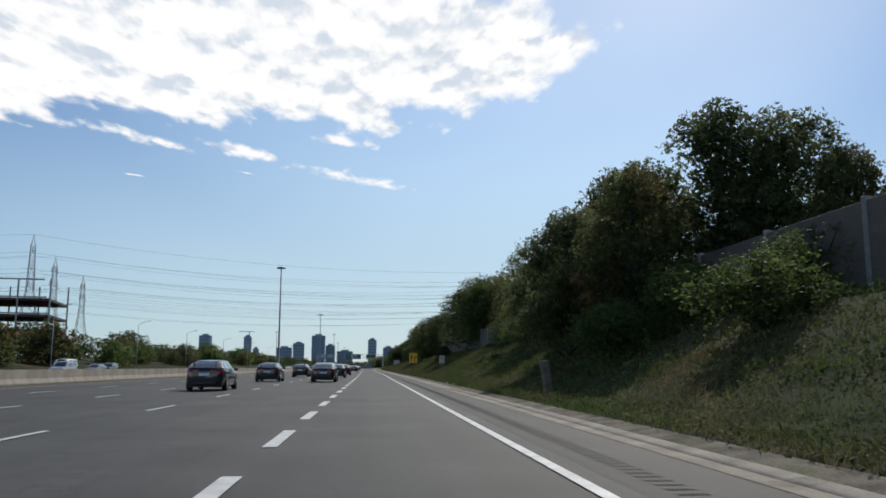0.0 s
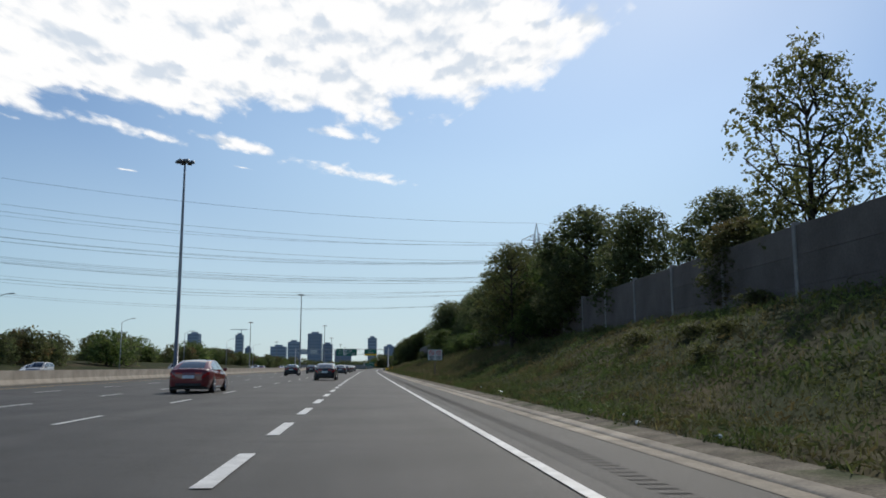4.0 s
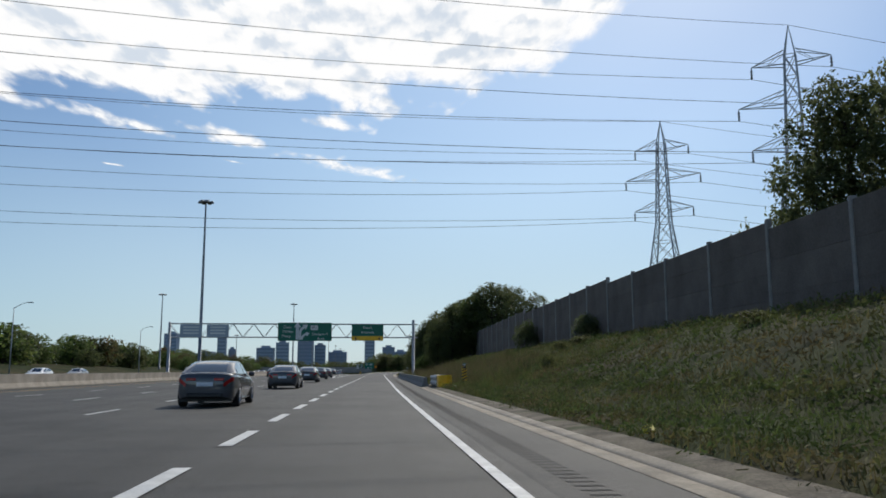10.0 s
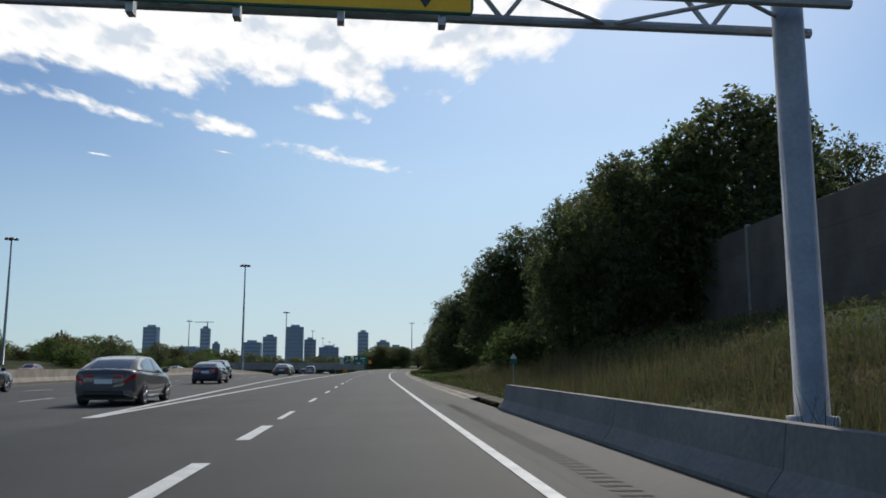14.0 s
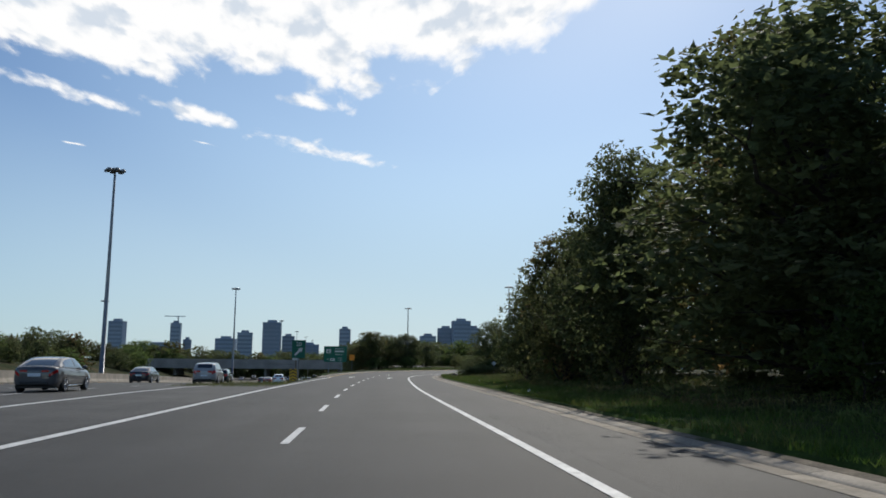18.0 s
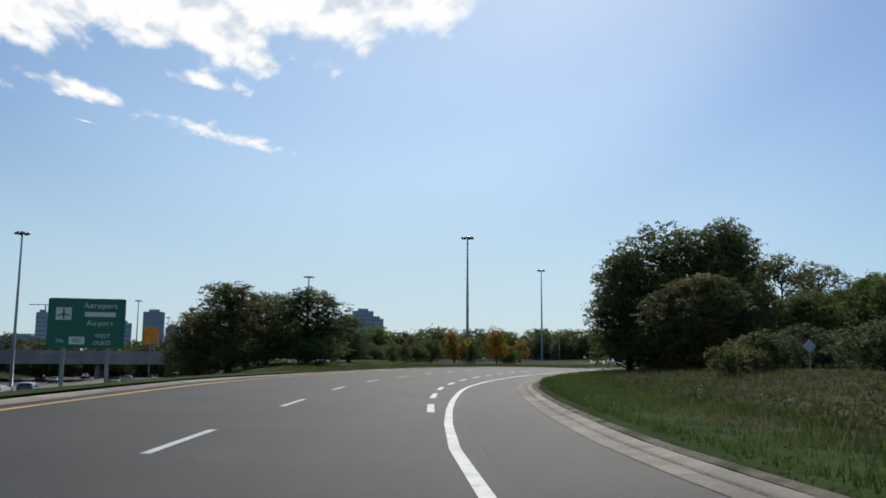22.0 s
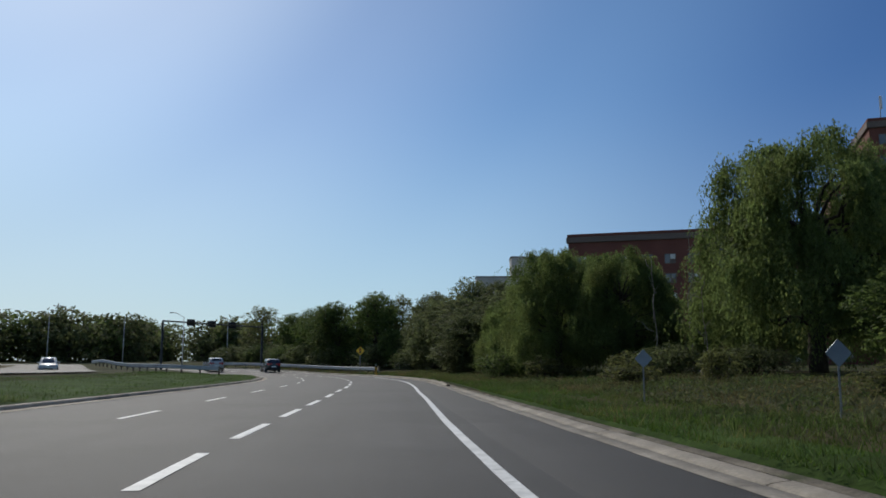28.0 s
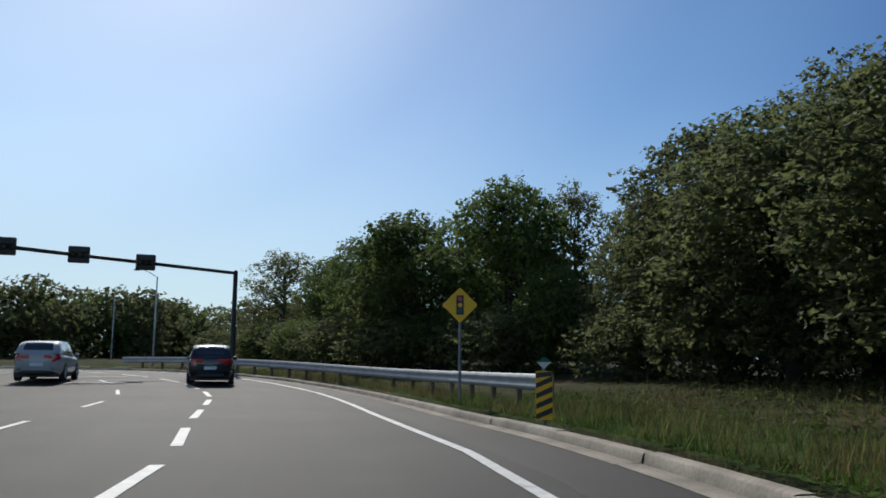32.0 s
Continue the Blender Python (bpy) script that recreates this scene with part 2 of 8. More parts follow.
GALV = material("galvanised_steel", (0.34, 0.355, 0.37), 0.6, 0.4, spread=0.15, scale=2, fine=20)
STEEL = material("grey_steel", (0.2, 0.21, 0.22), 0.5, 0.6, spread=0.12, scale=2, fine=20)
BLACK_METAL = material("black_metal", (0.02, 0.02, 0.022), 0.5, 0.2, spread=0.1)
GREEN_SIGN = material("green_sign_sheeting", (0.004, 0.1, 0.062), 0.45, spread=0.06, scale=0.7, fine=20)
WHITE_SIGN = material("white_sign_sheeting", (0.52, 0.52, 0.5), 0.5, spread=0.06, scale=1, fine=20)
YELLOW_SIGN = material("yellow_sign_sheeting", (0.72, 0.4, 0.02), 0.5, spread=0.08, scale=1, fine=20)
BLUE_GREY_SIGN = material("grey_sign_back", (0.25, 0.29, 0.33), 0.5, 0.4, spread=0.08)
BLACK_SIGN = plain("black_sign_ink", (0.012, 0.012, 0.012), 0.5)
RED_SIGN = plain("red_sign_ink", (0.5, 0.03, 0.03), 0.5)
WOOD = material("weathered_wood", (0.13, 0.1, 0.075), 0.85, spread=0.3, scale=3, fine=30, bump=0.4)
BARK = material("bark", (0.05, 0.042, 0.033), 0.95, spread=0.35, scale=3, fine=18, bump=0.8, bump_scale=12, spec=0.1)
BRICK_WALL = material("red_brick_wall", (0.13, 0.05, 0.038), 0.9, spread=0.15, scale=0.3, fine=6)


def leaf_material(name, base, second, at=0.6):
    return material(name, base, 0.65, spread=0.25, scale=0.35, fine=2.5, island=0.3, per_object=0.15, second=second, second_scale=0.22, second_at=at, sheer=0.65, spec=0.2)


LEAF_DARK = leaf_material("dark_green_leaves", (0.098, 0.118, 0.048), (0.12, 0.125, 0.052))
LEAF_MID = leaf_material("green_leaves", (0.085, 0.122, 0.034), (0.12, 0.14, 0.042))
LEAF_OLIVE = leaf_material("olive_leaves", (0.11, 0.12, 0.042), (0.16, 0.135, 0.045))
LEAF_AUTUMN = leaf_material("turning_leaves", (0.1, 0.11, 0.042), (0.17, 0.105, 0.045), 0.57)
LEAF_YELLOW = leaf_material("yellow_leaves", (0.3, 0.17, 0.02), (0.14, 0.13, 0.03), 0.55)
LEAF_WILLOW = leaf_material("willow_leaves", (0.105, 0.14, 0.042), (0.14, 0.165, 0.052))


# ---- builders ----
def mesh(name, verts, faces, mat, smooth=False):
    me = bpy.data.meshes.new(name)
    me.from_pydata([tuple(v) for v in verts], [], [tuple(f) for f in faces])
    for mt in (mat if isinstance(mat, (list, tuple)) else [mat]):
        me.materials.append(mt)
    if smooth:
        me.polygons.foreach_set("use_smooth", [True] * len(me.polygons))
    me.update()
    return me


def part(name, me, parent=None, m=None, label=""):
    """One mesh object under a thing or a part."""
    ob = new(name, me)
    if parent:
        ob.parent = parent
    if m is not None:
        ob.matrix_basis = m
    return tagged(ob, label)


def thing(name, m, label, category, group="", kind=""):
    ob = new(name)
    ob.empty_display_size = 0.3
    ob.matrix_basis = m
    return tagged(ob, label, category, group, kind)


class Shape:
    """Gathers boxes, tubes and sheets into one mesh."""

    def __init__(self):
        self.v, self.f = [], []

    def add(self, verts, faces):
        k = len(self.v)
        self.v += [tuple(v) for v in verts]
        self.f += [tuple(k + i for i in f) for f in faces]
        return self

    def box(self, x0, y0, z0, x1, y1, z1, m=None, bevel=0.0):
        b = min(bevel, (x1 - x0) / 3, (y1 - y0) / 3, (z1 - z0) / 3)
        if b > 0:
            rings = []
            for z, i in ((z0, b), (z0 + b, 0), (z1 - b, 0), (z1, b)):
                rings.append([(x0 + i, y0 + b + i * 0, z), (x0 + b, y0 + i, z), (x1 - b, y0 + i, z), (x1 - i, y0 + b, z), (x1 - i, y1 - b, z), (x1 - b, y1 - i, z), (x0 + b, y1 - i, z), (x0 + i, y1 - b, z)])
            vs = [Vector(q) for r in rings for q in r]
            fs = [tuple(reversed(range(8))), tuple(range(24, 32))]
            for r in range(3):
                for k in range(8):
                    fs.append((r * 8 + k, r * 8 + (k + 1) % 8, r * 8 + 8 + (k + 1) % 8, r * 8 + 8 + k))
        else:
            vs = [Vector(q) for q in ((x0, y0, z0), (x1, y0, z0), (x1, y1, z0), (x0, y1, z0), (x0, y0, z1), (x1, y0, z1), (x1, y1, z1), (x0, y1, z1))]
            fs = [(3, 2, 1, 0), (4, 5, 6, 7), (0, 1, 5, 4), (1, 2, 6, 5), (2, 3, 7, 6), (3, 0, 4, 7)]
        return self.add([m @ q for q in vs] if m is not None else vs, fs)

    def tube(self, a, b, r0, r1=None, sides=8, caps=True):
        a, b = Vector(a), Vector(b)
        r1 = r0 if r1 is None else r1
        d = (b - a).normalized()
        u = d.orthogonal().normalized()
        w = d.cross(u)
        vs = []
        for c, r in ((a, r0), (b, r1)):
            for k in range(sides):
                t = 2 * math.pi * k / sides
                vs.append(c + (u * math.cos(t) + w * math.sin(t)) * r)
        fs = [(k, (k + 1) % sides, sides + (k + 1) % sides, sides + k) for k in range(sides)]
        if caps:
            fs += [tuple(reversed(range(sides))), tuple(range(sides, 2 * sides))]
        return self.add(vs, fs)

    def pipe(self, points, radii, sides=7):
        """One unbroken tapering tube through several points."""
        pts = [Vector(q) for q in points]
        k0 = len(self.v)
        u = (pts[1] - pts[0]).normalized().orthogonal().normalized()
        for i, q in enumerate(pts):
            d = (pts[min(i + 1, len(pts) - 1)] - pts[max(i - 1, 0)]).normalized()
            u = (u - d * u.dot(d)).normalized()
            w = d.cross(u)
            self.v += [tuple(q + (u * math.cos(2 * math.pi * k / sides) + w * math.sin(2 * math.pi * k / sides)) * radii[i]) for k in range(sides)]
        for i in range(len(pts) - 1):
            a = k0 + i * sides
            self.f += [(a + k, a + (k + 1) % sides, a + sides + (k + 1) % sides, a + sides + k) for k in range(sides)]
        self.f += [tuple(reversed(range(k0, k0 + sides))), tuple(range(len(self.v) - sides, len(self.v)))]
        return self

    def lathe(self, rings, sides=12, centre=(0, 0, 0)):
        """Rings of (radius, z) round a vertical axis."""
        vs = [(centre[0] + r * math.cos(2 * math.pi * k / sides), centre[1] + r * math.sin(2 * math.pi * k / sides), centre[2] + z) for r, z in rings for k in range(sides)]
        fs = [(i * sides + k, i * sides + (k + 1) % sides, (i + 1) * sides + (k + 1) % sides, (i + 1) * sides + k) for i in range(len(rings) - 1) for k in range(sides)]
        fs += [tuple(reversed(range(sides))), tuple(range((len(rings) - 1) * sides, len(rings) * sides))]
        return self.add(vs, fs)

    def prism(self, outline, y0, y1):
        """An outline of (x, z) points pushed from y0 to y1."""
        n = len(outline)
        vs = [(x, y0, z) for x, z in outline] + [(x, y1, z) for x, z in outline]
        fs = [tuple(range(n)), tuple(reversed(range(n, 2 * n)))] + [(k, n + k, n + (k + 1) % n, (k + 1) % n) for k in range(n)]
        return self.add(vs, fs)

    def mesh(self, name, mat, smooth=False):
        return mesh(name, self.v, self.f, mat, smooth)


def smooth_step(a, b, x):
    t = np.clip((np.asarray(x, float) - a) / (b - a), 0, 1)
    return t * t * (3 - 2 * t)


# ---- plan: the line along the road's right edge, from the motorway down the exit ramp ----
EDGE = [(2.2, -160), (2.2, -60), (2.2, 0), (2.35, 60), (2.35, 120), (2.1, 200), (2.2, 285), (2.55, 340), (3.35, 390), (4.15, 440), (5.0, 482), (6.1, 512), (6.9, 533), (7.6, 546), (9.1, 568), (10.4, 581), (12.2, 592.5), (16.4, 607.8), (21.2, 620.7), (32.6, 643.5), (42.6, 659), (54, 672.6), (67.5, 686.4), (84.7, 703.2), (95.5, 713.5), (105.4, 723.8), (115.9, 737.2), (121, 746.2), (126.2, 756), (128.8, 763), (130.3, 770), (130.2, 778), (127.8, 788), (123, 800), (115, 812), (104, 826)]


def catmull(points, per=24):
    q = [2 * Vector(points[0]) - Vector(points[1])] + [Vector(v) for v in points] + [2 * Vector(points[-1]) - Vector(points[-2])]
    out = []
    for i in range(1, len(q) - 2):
        a, b, c, d = q[i - 1 : i + 3]
        for k in range(per):
            t = k / per
            out.append(0.5 * (2 * b + (c - a) * t + (2 * a - 5 * b + 4 * c - d) * t * t + (3 * b - a - 3 * c + d) * t**3))
    out.append(q[-2])
    return out


class Line:
    """A plan curve by length; points at an offset to its right."""

    def __init__(self, points, start=0.0):
        self.p = np.array([tuple(v) for v in catmull(points)])
        step = np.hypot(*np.diff(self.p, axis=0).T)
        self.s = np.r_[0, np.cumsum(step)] + start
        t = np.gradient(self.p, axis=0)
        self.t = t / np.hypot(*t.T)[:, None]

    def at(self, s, off=0.0):
        x, y = np.interp(s, self.s, self.p[:, 0]), np.interp(s, self.s, self.p[:, 1])
        tx, ty = np.interp(s, self.s, self.t[:, 0]), np.interp(s, self.s, self.t[:, 1])
        k = 1 / np.hypot(tx, ty)
        return x + ty * k * off, y - tx * k * off

    def angle(self, s):
        return math.degrees(math.atan2(-np.interp(s, self.s, self.t[:, 0]), np.interp(s, self.s, self.t[:, 1])))

    def locate(self, x, y):
        """Length along and offset to the right, for arrays of places."""
        x, y = np.asarray(x, float).ravel(), np.asarray(y, float).ravel()
        s, o = np.empty_like(x), np.empty_like(x)
        for i in range(0, len(x), 4000):
            j = slice(i, i + 4000)
            dx, dy = x[j, None] - self.p[None, :, 0], y[j, None] - self.p[None, :, 1]
            k = (dx * dx + dy * dy).argmin(1)
            a = np.arange(len(k))
            tx, ty = self.t[k, 0], self.t[k, 1]
            s[j] = self.s[k] + dx[a, k] * tx + dy[a, k] * ty
            o[j] = dx[a, k] * ty - dy[a, k] * tx
        return s, o


edge = Line(EDGE, -160.0)


def kerb_off(s):
    """Where the pavement ends and the kerb begins, to the right of the edge line."""
    return np.interp(s, [-160, 300, 450, 482, 512, 535, 565, 593, 614, 628, 634, 642, 650, 690, 740, 780, 810, 900], [1.9, 1.75, 1.8, 2.15, 2.2, 2.6, 2.4, 2.2, 2.38, 2.08, 2.15, 2.32, 2.35, 2.2, 1.72, 1.65, 1.1, 1.1])


def lane_b(s):
    """The right-hand dashed line of the ramp, where its third lane opens."""
    return np.interp(s, [596, 609, 614, 620, 626, 652, 663, 707, 726, 741, 757, 776, 790, 900], [-0.25, -0.72, -0.86, -1.12, -1.6, -2.75, -3.3, -3.72, -3.44, -3.52, -3.72, -3.8, -4.0, -4.0])


def lane_a(s):
    """The dashed line between the two exit lanes."""
    return np.interp(s, [596, 604, 612, 622, 638, 652, 665, 690, 707], [-3.6, -3.85, -4.3, -4.9, -6.1, -6.8, -7.15, -7.15, -6.95])


def left_off(s):
    """Left side of the ramp's pavement."""
    return np.interp(s, [380, 545, 575, 585, 620, 655, 700, 725, 770, 790, 810, 900], [-7.6, -7.6, -8.3, -8.6, -9.85, -11.8, -11.2, -10.5, -10.1, -11.0, -12.5, -15])


def bank(s):
    return np.interp(s, [575, 610, 675, 705], [0.0, 0.03, 0.03, 0.0])


def rise(s):
    """The ramp climbs a little to the cross street at its end."""
    return 0.62 * smooth_step(792, 826, s)


def main_z(x, y):
    """The motorway's level: it dips beyond the exit, under the bridge, and climbs away far off."""
    return -4.6 * smooth_step(515, 775, y) + 13.0 * smooth_step(850, 2300, y) + 0.0 * np.asarray(x, float)


def ramp_z(s, off):
    return 0.006 + bank(s) * np.clip(-off, 0, 30) + rise(s)


MAIN_LINES = [-8.9, -12.65]
MAIN_LEFT, BARRIER = -18.3, -20.6


def main_right(y):
    """Right side of the motorway's pavement."""
    y = np.asarray(y, float)
    e = np.interp(y, edge.p[:, 1], edge.p[:, 0])
    return np.where(y < 390, e + 1.8, np.interp(y, [390, 450, 540, 566, 600, 2600], [5.0, 3.5, 2.5, 0.2, -2.9, -2.9]))


def wall_x(y):
    return np.interp(y, [-60, 60, 150, 210, 350, 415, 455, 476], [14.2, 14.5, 15.0, 16.0, 17.6, 19.5, 21.0, 21.6])


def wall_top(y):
    return np.interp(y, [-60, 60, 150, 230, 320, 360, 415, 460, 476], [5.8, 5.9, 6.1, 6.2, 6.9, 7.4, 7.8, 7.9, 6.8])


def ground_z(x, y):
    """The lie of the land beside the roads."""
    shape = np.shape(x)
    s, o = edge.locate(x, y)
    x, y = np.asarray(x, float).ravel(), np.asarray(y, float).ravel()
    k = kerb_off(s) + 0.75
    d = np.clip(o - k, 0, None)
    # right-hand bank up to the noise wall, then lower ground along the ramp
    wall = wall_x(y) - np.interp(y, edge.p[:, 1], edge.p[:, 0]) - k
    high = 3.2 * smooth_step(0.15, 1, np.clip(d / np.maximum(wall, 4), 0, 1)) ** 0.9 + 0.12 + 0.03 * np.clip(d - wall, 0, 40)
    hill = 2.6 * smooth_step(3.5, 11, d) + 0.12 + 0.01 * np.clip(d, 0, 60)
    low = 0.12 + 0.5 * smooth_step(1, 14, d) + 0.01 * np.clip(d, 0, 80) + rise(s)
    a, b = smooth_step(445, 478, s), smooth_step(490, 520, s)
    right = (high * (1 - a) + hill * a) * (1 - b) + low * b
    # left of the ramp: a grass wedge that falls to the motorway, and an island farther on
    lo = left_off(s)
    dl = np.clip(lo - 0.6 - o, 0, None)
    isl = ramp_z(s, lo) + 0.12 + 0.35 * smooth_step(0, 10, dl) * smooth_step(580, 640, s)
    # left of the motorway
    far = -47.0
    dm = np.clip(far - x, 0, None)
    leftland = 0.2 + 2.4 * smooth_step(0, 26, dm) + main_z(-46.0, y) * (1 - 0.8 * smooth_step(0, 30, dm))
    mr = main_right(y)
    on_main = main_z(np.clip(x, -50, None), y) - 0.18
    t = smooth_step(0, 1, np.clip((x - mr - 0.8) / 16, 0, 1))
    wedge = (main_z(mr, y) - 0.05) * (1 - t) + isl * t
    z = np.where(o > k, right, np.where(o > lo - 0.6, ramp_z(s, o) - 0.2, wedge))
    before = y < 420
    z = np.where(before & (o <= k), on_main, z)
    z = np.where((x < mr + 0.8) & ~((o > lo - 0.6) & (s > 440) & (o < 40)), on_main, z)
    z = np.where(x < far, leftland, z)
    z = np.where((y > 566) & (x > far) & (x < mr + 0.8), on_main, z)
    # the cross street and its approaches
    c = np.exp(-(((y - 818) / 24) ** 2))
    z = np.where((x > mr + 18) & (y > 740), z * (1 - c) + 0.45 * c, z)
    return z.reshape(shape)


def gz(x, y):
    return float(ground_z(np.array([x]), np.array([y]))[0])


# ---- ground, roads, markings, kerbs ----
def axis_steps(spans):
    out = []
    for a, b, d in spans:
        out += list(np.arange(a, b, d))
    return np.array(out + [spans[-1][1]])


def sheet(name, P, mat, flip=False, lane=None):
    """A grid of places P[i, j] as one smooth mesh; lane holds metres across and along at each."""
    n, m = P.shape[:2]
    i = np.arange(n * m).reshape(n, m)
    f = np.stack([i[:-1, :-1], i[:-1, 1:], i[1:, 1:], i[1:, :-1]], -1).reshape(-1, 4)
    if flip:
        f = f[:, ::-1]
    me = mesh(name, P.reshape(-1, 3).tolist(), f.tolist(), mat, True)
    if lane is not None:
        at_ = me.attributes.new("lane", "FLOAT_VECTOR", "POINT")
        at_.data.foreach_set("vector", np.concatenate([lane.reshape(-1, 2), np.zeros((n * m, 1))], 1).astype(np.float32).ravel())
    return me


gx = axis_steps([(-4500, -900, 300), (-900, -200, 50), (-200, -60, 8), (-60, 170, 2.0), (170, 320, 8), (320, 900, 50), (900, 4500, 300)])
gy = axis_steps([(-600, -80, 40), (-80, 860, 3.0), (860, 1200, 20), (1200, 4800, 150)])
GX, GY = np.meshgrid(gx, gy)
GZ = ground_z(GX, GY)
gs, go = edge.locate(GX, GY)
gs, go = gs.reshape(GX.shape), go.reshape(GX.shape)
band = (go > kerb_off(gs) - 0.5) & (go < kerb_off(gs) + 12) & (gs > -100) & (gs < 800)
GZ = np.where(band, GZ - 0.35, GZ)
band = (go < left_off(gs) + 0.5) & (go > left_off(gs) - 9) & (gs > 585) & (gs < 790)
GZ = np.where(band, GZ - 0.35, GZ)
roll_far = 6.0 * smooth_step(900, 2500, GY) * smooth_step(60, 400, np.abs(GX))
ground = part("ground", sheet("ground", np.stack([GX, GY, GZ + roll_far], -1), GRASS_SOIL))
tagged(ground, "rough green and straw-coloured grassland along the motorway", "ground", kind="structure")


def strip(name, line, ss, offs, zf, mat, label="", category="road", parent=None, kind="structure"):
    """A ribbon along a plan line. offs: functions or numbers for the offsets across it."""
    cols, lanes = [], []
    for o in offs:
        ov = np.array([o(s) if callable(o) else o for s in ss], float)
        x, y = line.at(ss, ov)
        cols.append(np.stack([x, y, zf(ss, ov, x, y)], -1))
        lanes.append(np.stack([ov, ss], -1))
    ob = part(name, sheet(name, np.stack(cols, 1), mat, True, np.stack(lanes, 1)), parent)
    return tagged(ob, label, category, kind=kind) if not parent else ob


# motorway carriageways
my = axis_steps([(-160, 390, 10), (390, 620, 4), (620, 1000, 15), (1000, 2600, 60)])
cols = []
for f in np.linspace(0, 1, 5):
    x = BARRIER + 0.2 + (main_right(my) - BARRIER - 0.2) * f
    cols.append(np.stack([x, my, main_z(x, my)], -1))
tagged(part("road", sheet("motorway", np.stack(cols, 1), ASPHALT, True, np.stack(cols, 1)[..., :2])), "worn grey asphalt motorway carriageway with white lane lines", "road", kind="structure")
for a, b, nm, lab in ((-45.5, -27.2, "road", "grey asphalt carriageway for the oncoming traffic"), (-27.2, BARRIER - 0.6, "pavement", "grey paved median between the two carriageways")):
    c = [np.stack([0 * my + x, my, main_z(x, my) - (0.01 if nm == "pavement" else 0)], -1) for x in np.linspace(a, b, 3)]
    tagged(part(nm, sheet(nm, np.stack(c, 1), ASPHALT if nm == "road" else SHOULDER, True, np.stack(c, 1)[..., :2])), lab, "road", kind="structure")

# exit ramp
rs = np.arange(378, 870, 4.0)
flat = lambda s, o, x, y: ramp_z(s, o)
strip("road", edge, rs, [left_off, -6.0, -3.0, 0.0, kerb_off], flat, RAMP_ASPHALT, "grey asphalt exit ramp bending to the right")
# dark shoulder along the right edge
ks = np.arange(-120, 852, 5.0)
strip("shoulder", edge, ks, [0.27, 0.35, kerb_off], lambda s, o, x, y: ramp_z(s, o) + np.where(o < 0.3, -0.008, 0.005), SHOULDER, "darker asphalt shoulder beside the white edge line", "shoulder")

# kerb: gutter pan and upstand, laid in lengths
KERB_LEN = 6.0


def kerb_profile(line, s0, s1, off, side, zbase, tall=0.14):
    sh = []
    for s in np.linspace(s0, s1, 3):
        o = off(s)
        if tall < 0.08:  # low sloping kerb: gutter pan, joint, back
            prof = [(-0.2, 0.012), (0.1, 0.016), (0.103, -0.012), (0.118, -0.012), (0.122, 0.02), (0.19, tall * 0.7), (0.37, tall + 0.005), (0.4, tall - 0.015), (0.42, -0.2)]
        else:  # upright kerb with a gutter pan
            prof = [(-0.36, 0.012), (-0.04, 0.016), (-0.037, -0.015), (-0.024, -0.015), (-0.02, 0.01), (0.005, tall - 0.025), (0.02, tall - 0.006), (0.04, tall), (0.19, tall + 0.004), (0.205, tall - 0.006), (0.21, -0.2)]
        row = []
        for d, z in prof:
            x, y = line.at(s, o + side * d)
            row.append((float(x), float(y), float(zbase(s, o)) + z))
        sh.append(row)
    P = np.array(sh)
    return P


kerb = tagged(new("kerb"), "weathered pale concrete kerb and gutter along the road", "kerb", kind="structure")
kerb.empty_display_size = 0.3
for s in np.arange(-40, 850, KERB_LEN):
    if 352 < s < 429:
        continue
    for s0, ln in ((s, KERB_LEN),) if s < 560 else ((s, KERB_LEN / 2), (s + KERB_LEN / 2, KERB_LEN / 2)):
        slip = 0.018 * math.sin(s0 * 7.3) if s0 > 560 else 0.0
        P = kerb_profile(edge, s0, s0 + ln - 0.014, lambda q: kerb_off(q) + slip, 1, ramp_z, 0.055 if s < 735 else 0.135 + 0.6 * slip)
        part("kerb_length", sheet("kerb_length", P, KERB, True), kerb)
kerb_left = tagged(new("kerb"), "pale concrete kerb round the grass island", "kerb", kind="structure")
for s in np.arange(574, 780, KERB_LEN):
    P = kerb_profile(edge, s, s + KERB_LEN - 0.03, left_off, -1, ramp_z, 0.06 if s < 690 else 0.12)
    part("kerb_length", sheet("kerb_length", P, KERB), kerb_left)

# verges that start at the kerb's back
ko = lambda d: (lambda s: kerb_off(s) + d)
lo = lambda d: (lambda s: left_off(s) - d)
vs = np.arange(-100, 826, 4.0)


def verge_z(drop):
    def f(s, o, x, y):
        return ground_z(x, y) + 0.02 - drop
    return f


def strip2(name, line, ss, rows, mat, label, category):
    """A ribbon whose columns have their own level functions."""
    c = []
    for o, zf in rows:
        ov = np.array([o(s) for s in ss], float)
        x, y = line.at(ss, ov)
        c.append(np.stack([x, y, zf(ss, ov, x, y)], -1))
    flip = rows[0][0](600.0) < rows[-1][0](600.0)
    return tagged(part(name, sheet(name, np.stack(c, 1), mat, flip), None), label, category, kind="structure")


